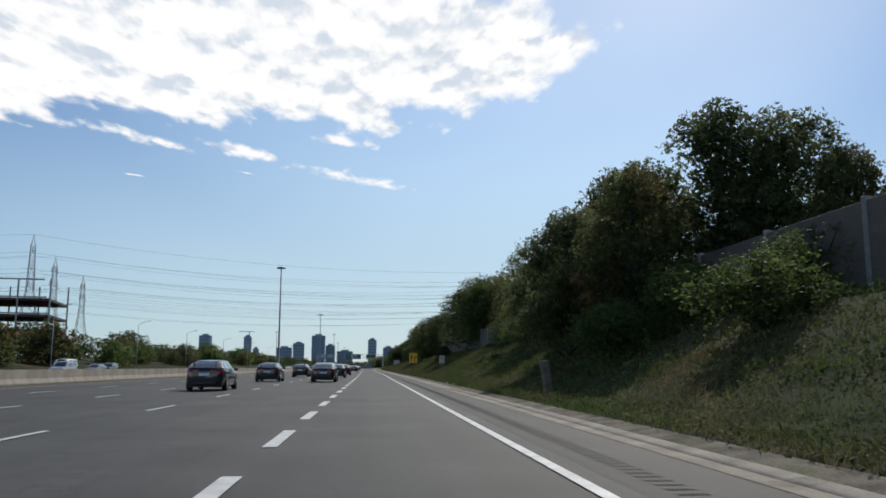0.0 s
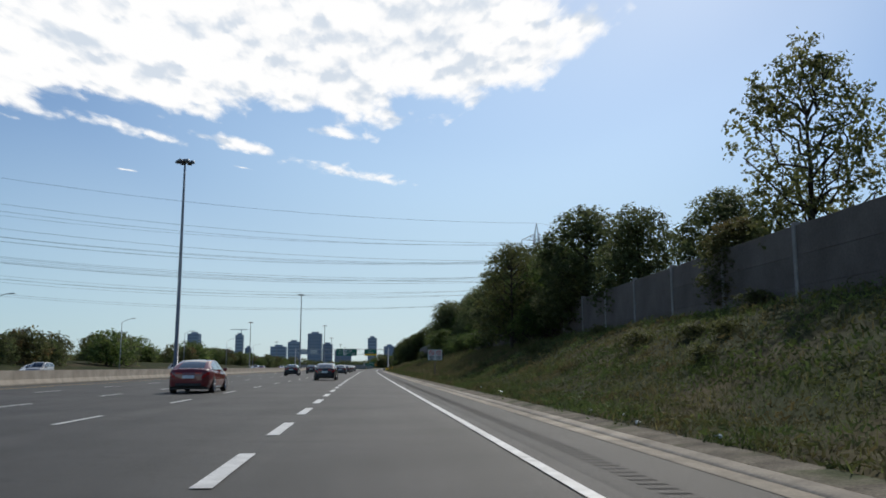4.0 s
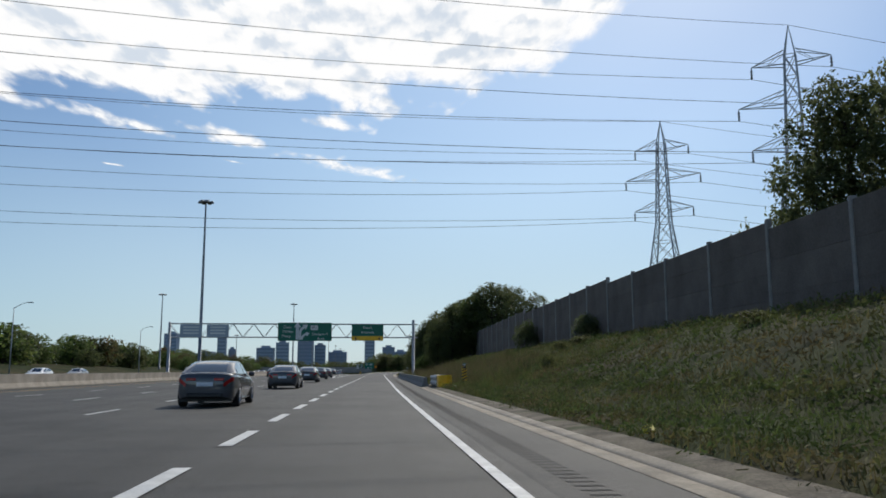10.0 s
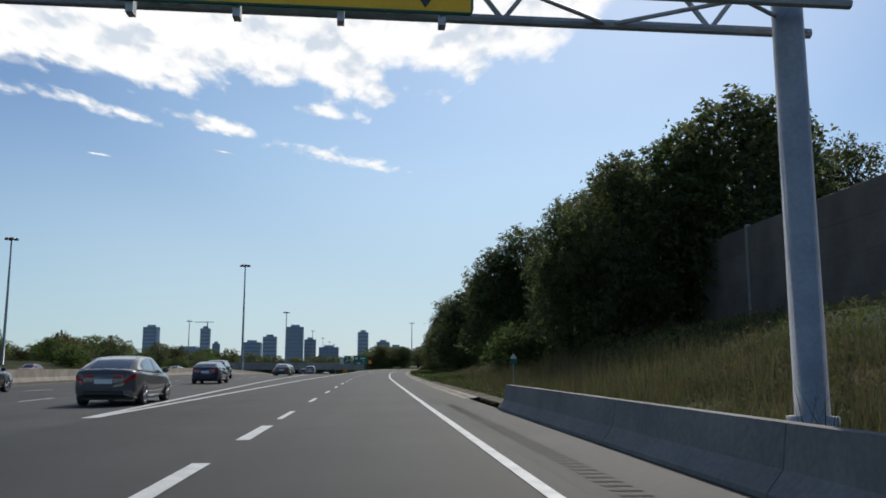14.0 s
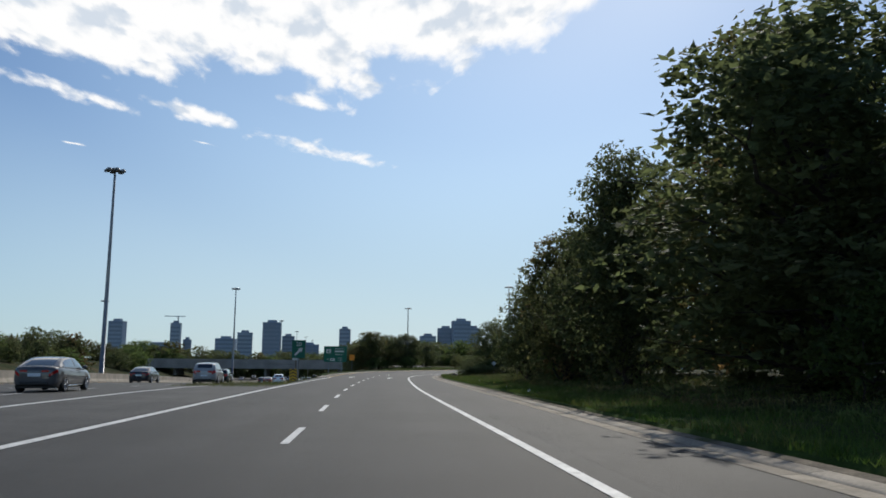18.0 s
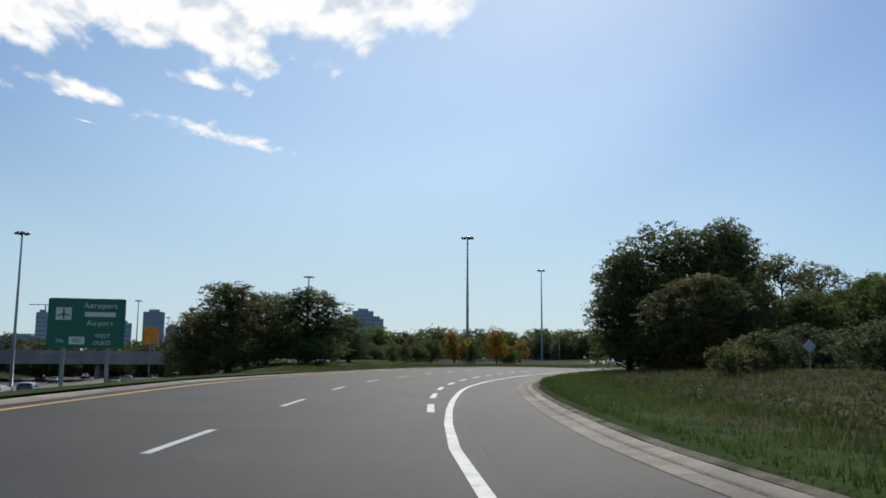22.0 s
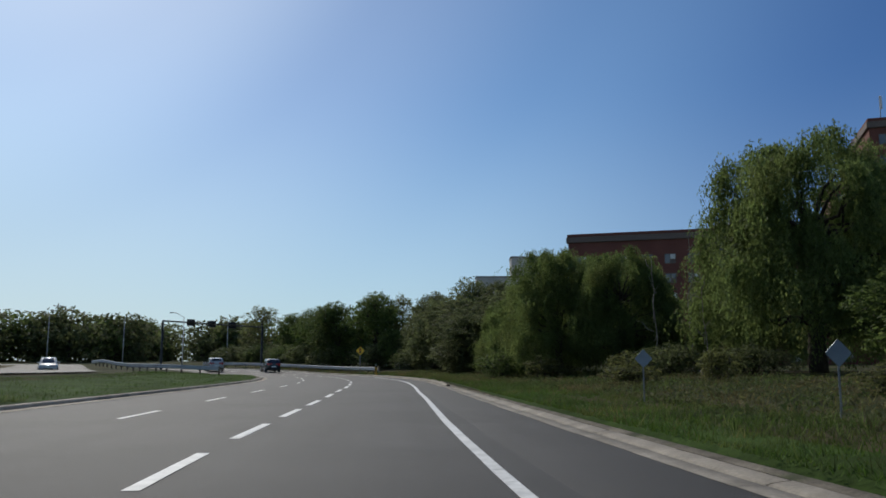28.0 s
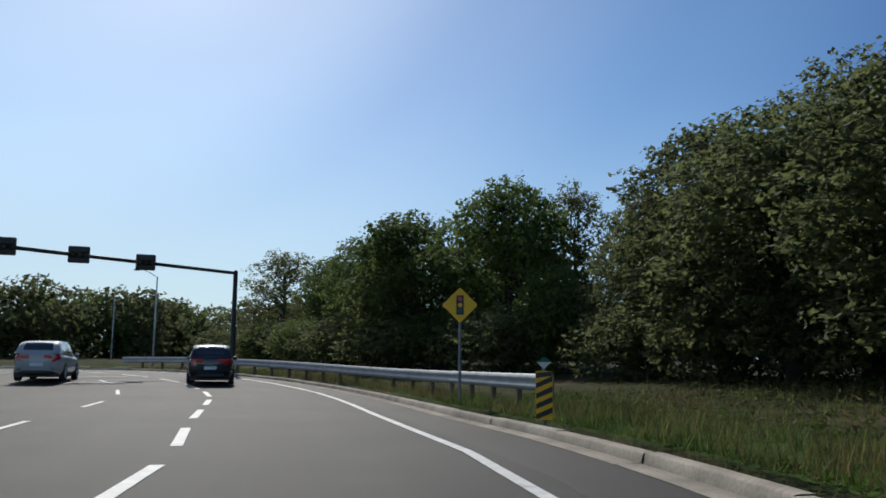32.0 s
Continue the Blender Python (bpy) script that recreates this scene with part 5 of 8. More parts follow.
nose.box(-0.42, -0.1, 0.12, -0.38, 0.9, 0.82).box(0.38, -0.1, 0.12, 0.42, 0.9, 0.82).box(-0.4, -0.38, 0.42, 0.4, 0.0, 0.56)
part("nose", nose.mesh("nose", YELLOW_PLASTIC), cush, label="yellow plastic nose")
for sx in (-0.42, 0.42):
    for k in range(3):
        sh = Shape()
        prof = [(0, 0.16), (0.05, 0.24), (0.05, 0.34), (0, 0.42), (0, 0.52), (0.05, 0.6), (0.05, 0.7), (0, 0.78)]
        sg = 1 if sx > 0 else -1
        vs = [(sx + sg * d, 0.85 + 1.9 * k, z) for d, z in prof] + [(sx + sg * d, 2.85 + 1.9 * k, z) for d, z in prof]
        vs += [(x - sg * 0.015, y, z) for x, y, z in vs]
        sh.add(vs, [(i, i + 1, 9 + i, 8 + i) for i in range(7)] + [(16 + i, 24 + i, 25 + i, 17 + i) for i in range(7)])
        part("side_rail", sh.mesh("side_rail", GALV), cush)
for k in range(4):
    part("frame", Shape().box(-0.38, 1.0 + 1.8 * k, 0.0, 0.38, 1.1 + 1.8 * k, 0.76).mesh("frame", STEEL), cush)
part("top_plate", Shape().box(-0.3, 0.9, 0.77, 0.3, 6.4, 0.8, bevel=0.01).mesh("top_plate", GALV), cush)


def post_mesh(h, r=0.04, mat=STEEL, square=False):
    sh = Shape()
    if square:
        return sh.box(-r, -r, -0.3, r, r, h, bevel=0.008).mesh("post", mat)
    return sh.tube((0, 0, -0.3), (0, 0, h), r, r, 8).mesh("post", mat)


def plate(w, h, mat, thick=0.012, r=0.04, diamond=False):
    """A sign plate facing -y, centred on the origin, with rounded corners."""
    sh = Shape()
    pts = []
    for cx_, cz_, a0 in ((w / 2 - r, h / 2 - r, 0), (-w / 2 + r, h / 2 - r, 90), (-w / 2 + r, -h / 2 + r, 180), (w / 2 - r, -h / 2 + r, 270)):
        for k in range(4):
            a = radians(a0 + 30 * k)
            pts.append((cx_ + r * math.cos(a), cz_ + r * math.sin(a)))
    if diamond:
        c = math.sqrt(0.5)
        pts = [((x - z) * c, (x + z) * c) for x, z in pts]
    sh.prism(pts, 0, thick)
    return sh.mesh("plate", mat)


def flat(outline, mat, name="mark", y=-0.004):
    return mesh(name, [(x, y, z) for x, z in outline], [tuple(range(len(outline)))], mat)


def bar(x0, z0, x1, z1, mat, name="bar", y=-0.004):
    return flat([(x0, z0), (x1, z0), (x1, z1), (x0, z1)], mat, name, y)


def ring(cx_, cz_, r0, r1, mat, name="ring", y=-0.004, n=28):
    vs = [(cx_ + r * math.cos(2 * math.pi * k / n), y, cz_ + r * math.sin(2 * math.pi * k / n)) for r in (r0, r1) for k in range(n)]
    return mesh(name, vs, [(k, (k + 1) % n, n + (k + 1) % n, n + k) for k in range(n)], mat)


def words(text, size, mat, name="lettering", spacing=1.0):
    """Lettering as a flat mesh in the x-z plane, centred on the origin, facing -y."""
    cu = bpy.data.curves.new(name, "FONT")
    cu.body, cu.size, cu.align_x, cu.align_y, cu.space_character = text, size, "CENTER", "CENTER", spacing
    tmp = bpy.data.objects.new(name, cu)
    scene.collection.objects.link(tmp)
    me = bpy.data.meshes.new_from_object(tmp.evaluated_get(bpy.context.evaluated_depsgraph_get()))
    bpy.data.objects.remove(tmp)
    me.transform(Euler((radians(90), 0, 0)).to_matrix().to_4x4())
    me.materials.clear()
    me.materials.append(mat)
    me.name = name
    return me


def at_xz(x, z, y=-0.005):
    return pose(x, y, z)


def road_sign(name, x, y, turn, label, height, post_r=0.04, square=False, post_mat=STEEL, category="road sign"):
    ob = thing(name, pose(x, y, gz(x, y), 0, 0, turn), label, category)
    part("post", post_mesh(height, post_r, post_mat, square), ob)
    return ob


# black-and-yellow hazard markers
def hazard(x, y, turn, label):
    ob = road_sign("hazard_marker", x, y, turn, label, 1.3, 0.03)
    pl = part("plate", plate(0.3, 0.85, YELLOW_SIGN, r=0.02), ob, pose(0, -0.05, 0.8))
    for k in range(5):
        z = -0.4 + k * 0.18
        part("stripe", flat([(-0.145, z - 0.02), (0.145, min(z + 0.1, 0.34)), (0.145, min(z + 0.2, 0.42)), (-0.145, z + 0.07)], BLACK_SIGN, "stripe"), pl)
    part("reflector", flat([(0.0, 0.46), (0.13, 0.58), (-0.13, 0.58)], WHITE_SIGN, "reflector"), pl, label="small white triangle")
    part("cap_plate", flat([(-0.13, 0.585), (0.13, 0.585), (0.0, 0.68)], GREEN_SIGN, "cap_plate"), pl, label="small green triangle")
    return ob


hazard(6.9, 352.5, 0, "black and yellow striped hazard marker by the crash cushion")
hazard(121.4, 742.2, -42, "black and yellow striped hazard marker at the guardrail end")

# single no-parking sign with a tab below
single = road_sign("no_parking_sign", 6.6, 73.4, 0, "small white no-parking sign with a tab below on a steel post", 2.05)
pl = part("plate", plate(0.46, 0.46, WHITE_SIGN), single, pose(0, -0.05, 1.8))
part("letter", words("P", 0.24, BLACK_SIGN, "letter"), pl, at_xz(0, 0.0))
part("ring", ring(0, 0, 0.15, 0.19, RED_SIGN, y=-0.008), pl)
part("slash", flat([(-0.14, 0.1), (-0.11, 0.13), (0.14, -0.1), (0.11, -0.13)], RED_SIGN, "slash", -0.01), pl)
tab = part("tab", plate(0.46, 0.2, WHITE_SIGN), single, pose(0, -0.05, 1.44))
part("bar", bar(-0.17, -0.03, 0.17, 0.03, BLACK_SIGN), tab)

# yellow lane-use sign
lane = road_sign("lane_sign", 6.75, 123.2, 0, "square yellow lane-use sign with black arrows on a wooden post", 2.7, 0.08, True, WOOD)
pl = part("plate", plate(1.2, 1.45, YELLOW_SIGN), lane, pose(0, -0.1, 2.35))


def stem(points, w, mat, name):
    """A thick bent line in the x-z plane with an arrow head at its end."""
    vs, fs = [], []
    for k, (x, z) in enumerate(points):
        a, b = points[max(k - 1, 0)], points[min(k + 1, len(points) - 1)]
        d = Vector((b[0] - a[0], b[1] - a[1])).normalized()
        vs += [(x - d.y * w, -0.004, z + d.x * w), (x + d.y * w, -0.004, z - d.x * w)]
        if k:
            fs.append((2 * k - 2, 2 * k - 1, 2 * k + 1, 2 * k))
    d = (Vector(points[-1]) - Vector(points[-2])).normalized()
    e = Vector(points[-1])
    n = len(vs)
    vs += [(e.x - d.y * w * 2.4, -0.004, e.y + d.x * w * 2.4), (e.x + d.y * w * 2.4, -0.004, e.y - d.x * w * 2.4), (e.x + d.x * w * 3.6, -0.004, e.y + d.y * w * 3.6)]
    fs.append((n, n + 1, n + 2))
    return mesh(name, vs, fs, mat)


part("arrow", stem([(-0.32, -0.55), (-0.32, 0.35)], 0.055, BLACK_SIGN, "arrow"), pl)
part("arrow", stem([(-0.3, -0.1), (-0.22, 0.02), (-0.08, 0.12)], 0.045, BLACK_SIGN, "arrow"), pl)
part("arrow", stem([(0.22, -0.55), (0.22, -0.15), (0.27, 0.02), (0.38, 0.12)], 0.055, BLACK_SIGN, "arrow"), pl)

# pair of no-parking signs
npk = road_sign("no_parking_sign", 6.95, 203.4, 0, "two white no-parking signs side by side on a wooden post", 2.6, 0.06, True, WOOD)
for sx in (-0.36, 0.36):
    pl = part("plate", plate(0.7, 1.05, WHITE_SIGN), npk, pose(sx, -0.08, 2.15))
    part("letter", words("P", 0.42, BLACK_SIGN, "letter"), pl, at_xz(0, 0.2))
    part("ring", ring(0, 0.2, 0.2, 0.26, RED_SIGN, y=-0.008), pl)
    part("slash", flat([(-0.19, 0.34), (-0.15, 0.38), (0.19, 0.06), (0.15, 0.02)], RED_SIGN, "slash", -0.01), pl)
    for k in range(3):
        part("bar", bar(-0.26 + 0.03 * k, -0.2 - 0.13 * k, 0.26 - 0.03 * k, -0.13 - 0.13 * k, BLACK_SIGN), pl)

# ---- overhead sign gantry ----
GY_, GX0, GX1 = 414.0, -25.4, 7.9
gan = thing("sign_gantry", pose(0, GY_, 0), "galvanised steel truss gantry spanning the carriageway", "gantry")
for x, nm in ((GX0, "post"), (GX1, "post")):
    sh = Shape().lathe([(0.3, -0.3), (0.3, 0.15), (0.2, 0.16), (0.185, 7.55), (0.0, 7.6)], 20)
    part(nm, sh.mesh(nm, GALV, True), gan, pose(x if x < 0 else x - 0.56, 0.45, 0 if x < 0 else 0.4))
for y in (0.0, 0.9):
    for z in (5.55, 7.35):
        part("chord", Shape().tube((GX0, y, z), (GX1, y, z), 0.07, 0.07, 8).mesh("chord", GALV), gan)
bays = np.linspace(GX0, GX1, 25)
for k in range(24):
    a, b = bays[k], bays[k + 1]
    for y in (0.0, 0.9):
        za, zb = (5.55, 7.35) if k % 2 else (7.35, 5.55)
        part("brace", Shape().tube((a, y, za), (b, y, zb), 0.035, 0.035, 6).mesh("brace", GALV), gan)
    part("brace", Shape().tube((a, 0.0 if k % 2 else 0.9, 7.35), (b, 0.9 if k % 2 else 0.0, 7.35), 0.03, 0.03, 6).mesh("brace", GALV), gan)
    part("brace", Shape().tube((a, 0.0 if k % 2 else 0.9, 5.55), (b, 0.9 if k % 2 else 0.0, 5.55), 0.03, 0.03, 6).mesh("brace", GALV), gan)


def gantry_sign(x0, x1, z0, z1, mat, label, border=True):
    ob = thing("gantry_sign", pose((x0 + x1) / 2, GY_ - 0.22, (z0 + z1) / 2), label, "road sign")
    w, h = x1 - x0, z1 - z0
    part("panel", plate(w, h, mat, 0.05, 0.06), ob)
    for k in range(int(w // 1.2) + 1):
        x = -w / 2 + 0.5 + k * 1.15
        if x < w / 2 - 0.2:
            part("bracket", Shape().box(x - 0.04, 0.05, -h / 2 - 0.12, x + 0.04, 0.2, h / 2 + 0.05).mesh("bracket", GALV), ob)
    return ob


sa = gantry_sign(-11.0, -3.8, 5.05, 7.5, GREEN_SIGN, "large green motorway direction sign with white lettering and arrows")
for text, x, z, s in (("Don", -2.35, 0.62, 0.52), ("Valley", -2.3, 0.02, 0.52), ("Pkwy.", -2.4, -0.6, 0.52), ("Sheppard", 2.0, -0.3, 0.5), ("Ave.", 2.2, -0.9, 0.5)):
    part("lettering", words(text, s, WHITE_SIGN, "lettering", 1.12), sa, at_xz(x, z))
part("shield", plate(1.0, 0.62, WHITE_SIGN, 0.006, 0.1), sa, pose(1.25, -0.008, 0.55))
part("number", words("401", 0.5, BLACK_SIGN, "number"), sa, at_xz(1.25, 0.54, -0.014))
part("arrow", stem([(-1.0, -1.05), (-1.0, 0.6)], 0.2, WHITE_SIGN, "arrow"), sa)
part("arrow", stem([(-0.66, -1.05), (-0.66, -0.1), (-0.5, 0.35), (-0.1, 0.62)], 0.17, WHITE_SIGN, "arrow"), sa, pose(0, -0.001, 0))
part("arrow", stem([(-0.4, -1.05), (-0.38, -0.75), (-0.15, -0.45), (0.2, -0.33)], 0.13, WHITE_SIGN, "arrow"), sa, pose(0, -0.002, 0))
for x in (-0.92, -0.72):
    for k in range(6):
        part("dash", bar(x - 0.02, -1.0 + 0.26 * k, x + 0.02, -0.87 + 0.26 * k, GREEN_SIGN, "dash", -0.012), sa)
sb = gantry_sign(-1.1, 3.2, 5.1, 7.3, GREEN_SIGN, "green motorway exit sign with white lettering above a yellow strip")
for text, z in (("Finch", 0.62), ("Avenue", 0.02)):
    part("lettering", words(text, 0.52, WHITE_SIGN, "lettering", 1.15), sb, at_xz(0, z))
part("strip", bar(-2.12, -1.08, 2.12, -0.5, YELLOW_SIGN, "strip"), sb, label="yellow exit strip")
for x in (-1.6, 1.6):
    part("arrow", stem([(x, -0.6), (x, -0.8)], 0.07, BLACK_SIGN, "arrow"), sb, pose(0, -0.006, 0))
for x0 in (-23.9, -20.4):
    sg = gantry_sign(x0, x0 + 2.9, 5.5, 7.2, BLUE_GREY_SIGN, "pale grey gantry sign with faded writing")
    for k in range(3):
        part("bar", bar(-1.0, 0.4 - 0.4 * k, 1.0, 0.58 - 0.4 * k, WHITE_SIGN), sg)


# ---- high-mast lights ----
def high_mast_meshes(h):
    return (Shape().lathe([(0.42, -0.4), (0.42, 0.1), (0.3, 0.12), (0.22, h * 0.5), (0.13, h - 0.2), (0.0, h)], 12).mesh("mast", STEEL, True),
            Shape().lathe([(0.55, -0.15), (0.7, 0.0), (0.55, 0.15), (0.3, 0.3), (0.0, 0.35)], 12).mesh("ring", STEEL, True),
            Shape().lathe([(0.05, 0.0), (0.34, 0.02), (0.36, 0.18), (0.2, 0.4), (0.0, 0.45)], 10).mesh("floodlight", material("lamp_housing", (0.16, 0.17, 0.18), 0.5, 0.4), True))


MAST = high_mast_meshes(28.0)
for x, y, h in ((-25.1, 232.6, 29.3), (-25.6, 436.0, 28.8), (-25.2, 599.8, 26.2), (-27.1, 733.9, 27.0), (50.7, 726.4, 23.6), (25.9, 779.0, 20.0), (97.7, 810.0, 27.8), (-26, 900, 27), (-26, 1040, 27), (-26, 1180, 27), (-26, 1330, 27), (-62, 560, 25), (-70, 760, 25)):
    base = float(main_z(x, y)) if x < -20 else gz(x, y)
    ob = thing("high_mast_light", pose(x, y, base) @ Matrix.Diagonal((1, 1, h / 28, 1)), "tall steel high-mast light with a ring of floodlights", "street light", "high-mast lights")
    part("mast", MAST[0], ob)
    part("ring", MAST[1], ob, pose(0, 0, 27.7))
    for k in range(6):
        part("floodlight", MAST[2], ob, pose(math.cos(k * 1.047) * 0.95, math.sin(k * 1.047) * 0.95, 27.45))


# ---- street lamps ----
def street_lamp(x, y, turn, h=10.0):
    ob = thing("street_lamp", pose(x, y, gz(x, y), 0, 0, turn), "grey steel street lamp with one curved arm", "street light", "street lamps")
    part("pole", Shape().lathe([(0.11, -0.3), (0.09, h * 0.5), (0.06, h - 0.4)], 8).mesh("pole", GALV, True), ob)
    arm = Shape()
    prev = Vector((0, 0, h - 0.5))
    for k in range(1, 6):
        q = Vector((2.2 * (k / 5), 0, h - 0.5 + 0.9 * math.sin(math.pi / 2 * k / 5)))
        arm.tube(prev, q, 0.045, 0.045, 6)
        prev = q
    part("arm", arm.mesh("arm", GALV), ob)
    part("lamp_head", Shape().box(2.0, -0.15, h + 0.3, 2.8, 0.15, h + 0.46, bevel=0.05).mesh("lamp_head", GALV), ob)


for y in (90, 140, 190, 240, 300, 360, 430, 500):
    street_lamp(-52, y, 0, 10.5)
for x, y, a in ((62, 803, -90), (80, 806, -90), (118, 846, -90), (134, 846, -90), (152, 850, -90), (64, 840, -90), (40, 838, -90), (180, 852, -90), (-10, 832, -90)):
    street_lamp(x, y, a, 10)


street_lamp(142.5, 811.7, 120, 9.5)
up = thing("utility_pole", pose(147.8, 873.0, gz(147.8, 873.0)), "wooden utility pole with cross-arms beyond the trees", "utility pole")
part("pole", Shape().tube((0, 0, -0.3), (0, 0, 13.5), 0.16, 0.11, 10).mesh("pole", WOOD), up)
for z in (11.6, 12.8):
    part("cross_arm", Shape().box(-1.2, -0.22, z - 0.07, 1.2, -0.1, z + 0.07, bevel=0.01).mesh("cross_arm", WOOD), up)
    for dx in (-1.05, -0.4, 0.4, 1.05):
        part("insulator", Shape().lathe([(0.05, 0), (0.07, 0.06), (0.04, 0.16), (0.0, 0.18)], 8).mesh("insulator", GALV, True), up, pose(dx, -0.16, z + 0.07))

# ---- transmission towers and lines ----
def pylon(x, y, base, h, turn):
    ob = thing("transmission_tower", pose(x, y, base, 0, 0, turn), "grey lattice steel transmission tower with three pairs of arms", "power pylon", "transmission towers")
    w0, w1 = h * 0.1, h * 0.028
    waist = h * 0.55

    def half(z):
        return w0 + (w1 - w0) * min(z / waist, 1.0) if z < waist else w1 * (1 - 0.55 * (z - waist) / (h - waist))
    levels = [0, h * 0.14, h * 0.27, h * 0.38, h * 0.47, h * 0.55, h * 0.62, h * 0.69, h * 0.76, h * 0.83, h * 0.9]
    for sx in (-1, 1):
        for sy in (-1, 1):
            leg = Shape().pipe([(sx * half(a), sy * half(a), a) for a in levels] + [(0, 0, h)], [0.14] * 5 + [0.11] * 6 + [0.06], 4)
            part("leg", leg.mesh("leg", GALV), ob)
    for k in range(4):
        c, s = (1, 0, -1, 0)[k], (0, 1, 0, -1)[k]
        br = Shape()
        for a, b in zip(levels[:-1], levels[1:]):
            ha, hb = half(a), half(b)
            for u in (-1, 1):
                pa = (c * ha - s * u * ha, s * ha + c * u * ha, a)
                pb = (c * hb + s * u * hb, s * hb - c * u * hb, b)
                br.tube(pa, pb, 0.06, 0.06, 4)
            br.tube((c * hb - s * hb, s * hb + c * hb, b), (c * hb + s * hb, s * hb - c * hb, b), 0.05, 0.05, 4)
        part("bracing", br.mesh("bracing", GALV), ob)
    tips = []
    for z, reach in ((h * 0.6, h * 0.125), (h * 0.74, h * 0.16), (h * 0.87, h * 0.115)):
        for sy in (-1, 1):
            arm = Shape()
            hb = half(z)
            tip = (0, sy * reach, z + 0.4)
            for sx in (-1, 1):
                arm.tube((sx * hb, sy * hb, z), tip, 0.08, 0.05, 4)
                arm.tube((sx * hb, sy * hb, z + h * 0.045), tip, 0.07, 0.05, 4)
                arm.tube((sx * hb, sy * hb, z + h * 0.045), (sx * hb * 0.5, sy * (hb + reach) / 2, z + 0.2), 0.04, 0.04, 4)
            part("arm", arm.mesh("arm", GALV), ob)
            part("insulator", Shape().lathe([(0.06, -1.5), (0.16, -1.3), (0.08, -1.1), (0.16, -0.9), (0.08, -0.7), (0.16, -0.5), (0.08, -0.3), (0.05, 0.0)], 8, tip).mesh("insulator", STEEL), ob)
            m = pose(x, y, base, 0, 0, turn)
            tips.append(m @ Vector((tip[0], tip[1], tip[2] - 1.5)))
    tips.append(pose(x, y, base) @ Vector((0, 0, h)))
    return tips


def wire(a, b, sag, r=0.03):
    sh = Shape()
    side = Vector((b[1] - a[1], a[0] - b[0], 0)).normalized() * r
    for k in range(17):
        f = k / 16
        q = Vector(a).lerp(Vector(b), f) - Vector((0, 0, sag * 4 * f * (1 - f)))
        up = Vector((0, 0, r))
        sh.v += [tuple(q + side), tuple(q + up), tuple(q - side), tuple(q - up)]
        if k:
            i = 4 * k
            sh.f += [(i - 4 + c, i - 4 + (c + 1) % 4, i + (c + 1) % 4, i + c) for c in range(4)]
    ob = part("power_line", sh.mesh("power_line", BLACK_METAL))
    tagged(ob, "thin dark power line strung between transmission towers", "power line", "power lines")


for (lx, ly, lh), (rx_, ry_, rh) in (((-122, 304, 47), (47.5, 346, 38)), ((-137, 366, 47), (51.2, 391, 38.6)), ((-138, 405, 43), (48.1, 426, 37.5))):
    turn = math.degrees(math.atan2(ry_ - ly, rx_ - lx))
    ta = pylon(lx, ly, gz(lx, ly) - 1, lh, turn)
    tb = pylon(rx_, ry_, gz(rx_, ry_) - 0.5, rh, turn + 48)
    for a, b in zip(ta, tb):
        wire(a, b, 4.0)
        wire(b, b + (b - Vector((a.x, a.y, b.z))) * 1.1, 4.0)
        wire(a, a - (Vector((b.x, b.y, a.z)) - a) * 1.0, 4.0)


# ---- gore: exit sign and chevron board ----
ex = thing("exit_sign", pose(-0.4, 567.6, gz(-0.4, 567.6), 0, 0, 4), "green exit sign with white number and arrow on a steel post", "road sign")
part("post", post_mesh(3.2, 0.07, STEEL), ex, pose(0, 0.06, 0))
pl = part("plate", plate(1.12, 1.5, GREEN_SIGN, 0.03), ex, pose(0, -0.03, 2.45 - gz(-0.4, 567.6)))
part("number", words("20", 0.5, WHITE_SIGN, "number"), pl, at_xz(0, 0.42))
part("arrow", stem([(-0.3, -0.5), (0.1, -0.12)], 0.09, WHITE_SIGN, "arrow"), pl)
chv = thing("chevron_board", pose(-0.75, 566.8, gz(-0.75, 566.8), 0, 0, 4), "black and yellow chevron board in the grass nose", "road sign")
part("post", post_mesh(1.3, 0.04, STEEL), chv)
pl = part("plate", plate(0.6, 1.0, YELLOW_SIGN, 0.02, 0.02), chv, pose(0, -0.05, 0.95))
for k in range(4):
    z = -0.5 + 0.25 * k
    part("chevron", flat([(-0.29, z), (0, z + 0.16), (0.29, z), (0.29, z + 0.11), (0, z + 0.27), (-0.29, z + 0.11)], BLACK_SIGN, "chevron"), pl)
pg = gz(-1.9, 591.8)
ps = road_sign("parking_sign", -1.9, 591.8, 2, "white sign with ringed letter and lower tab on wooden post", 3.15 - pg, 0.07, True, WOOD)
pl = part("plate", plate(0.78, 0.98, WHITE_SIGN), ps, pose(0, -0.1, 2.68 - pg))
part("letter", words("P", 0.38, BLACK_SIGN, "letter"), pl, at_xz(0, -0.1))
part("ring", ring(0, -0.1, 0.24, 0.3, GREEN_SIGN, y=-0.008), pl)
part("pictogram", flat([(-0.27, 0.28), (0.27, 0.28), (0.22, 0.36), (0.1, 0.42), (-0.14, 0.42), (-0.24, 0.36)], BLACK_SIGN, "pictogram"), pl)
tab = part("tab", plate(0.78, 0.5, WHITE_SIGN), ps, pose(0, -0.1, 1.9 - pg))
for text, z in (("NEXT", 0.11), ("EXIT", -0.11)):
    part("lettering", words(text, 0.2, BLACK_SIGN), tab, at_xz(0, z))
ap = thing("airport_sign", pose(2.3, 624.3, gz(2.3, 624.3), 0, 0, 0), "large green airport direction sign on two steel posts", "road sign")
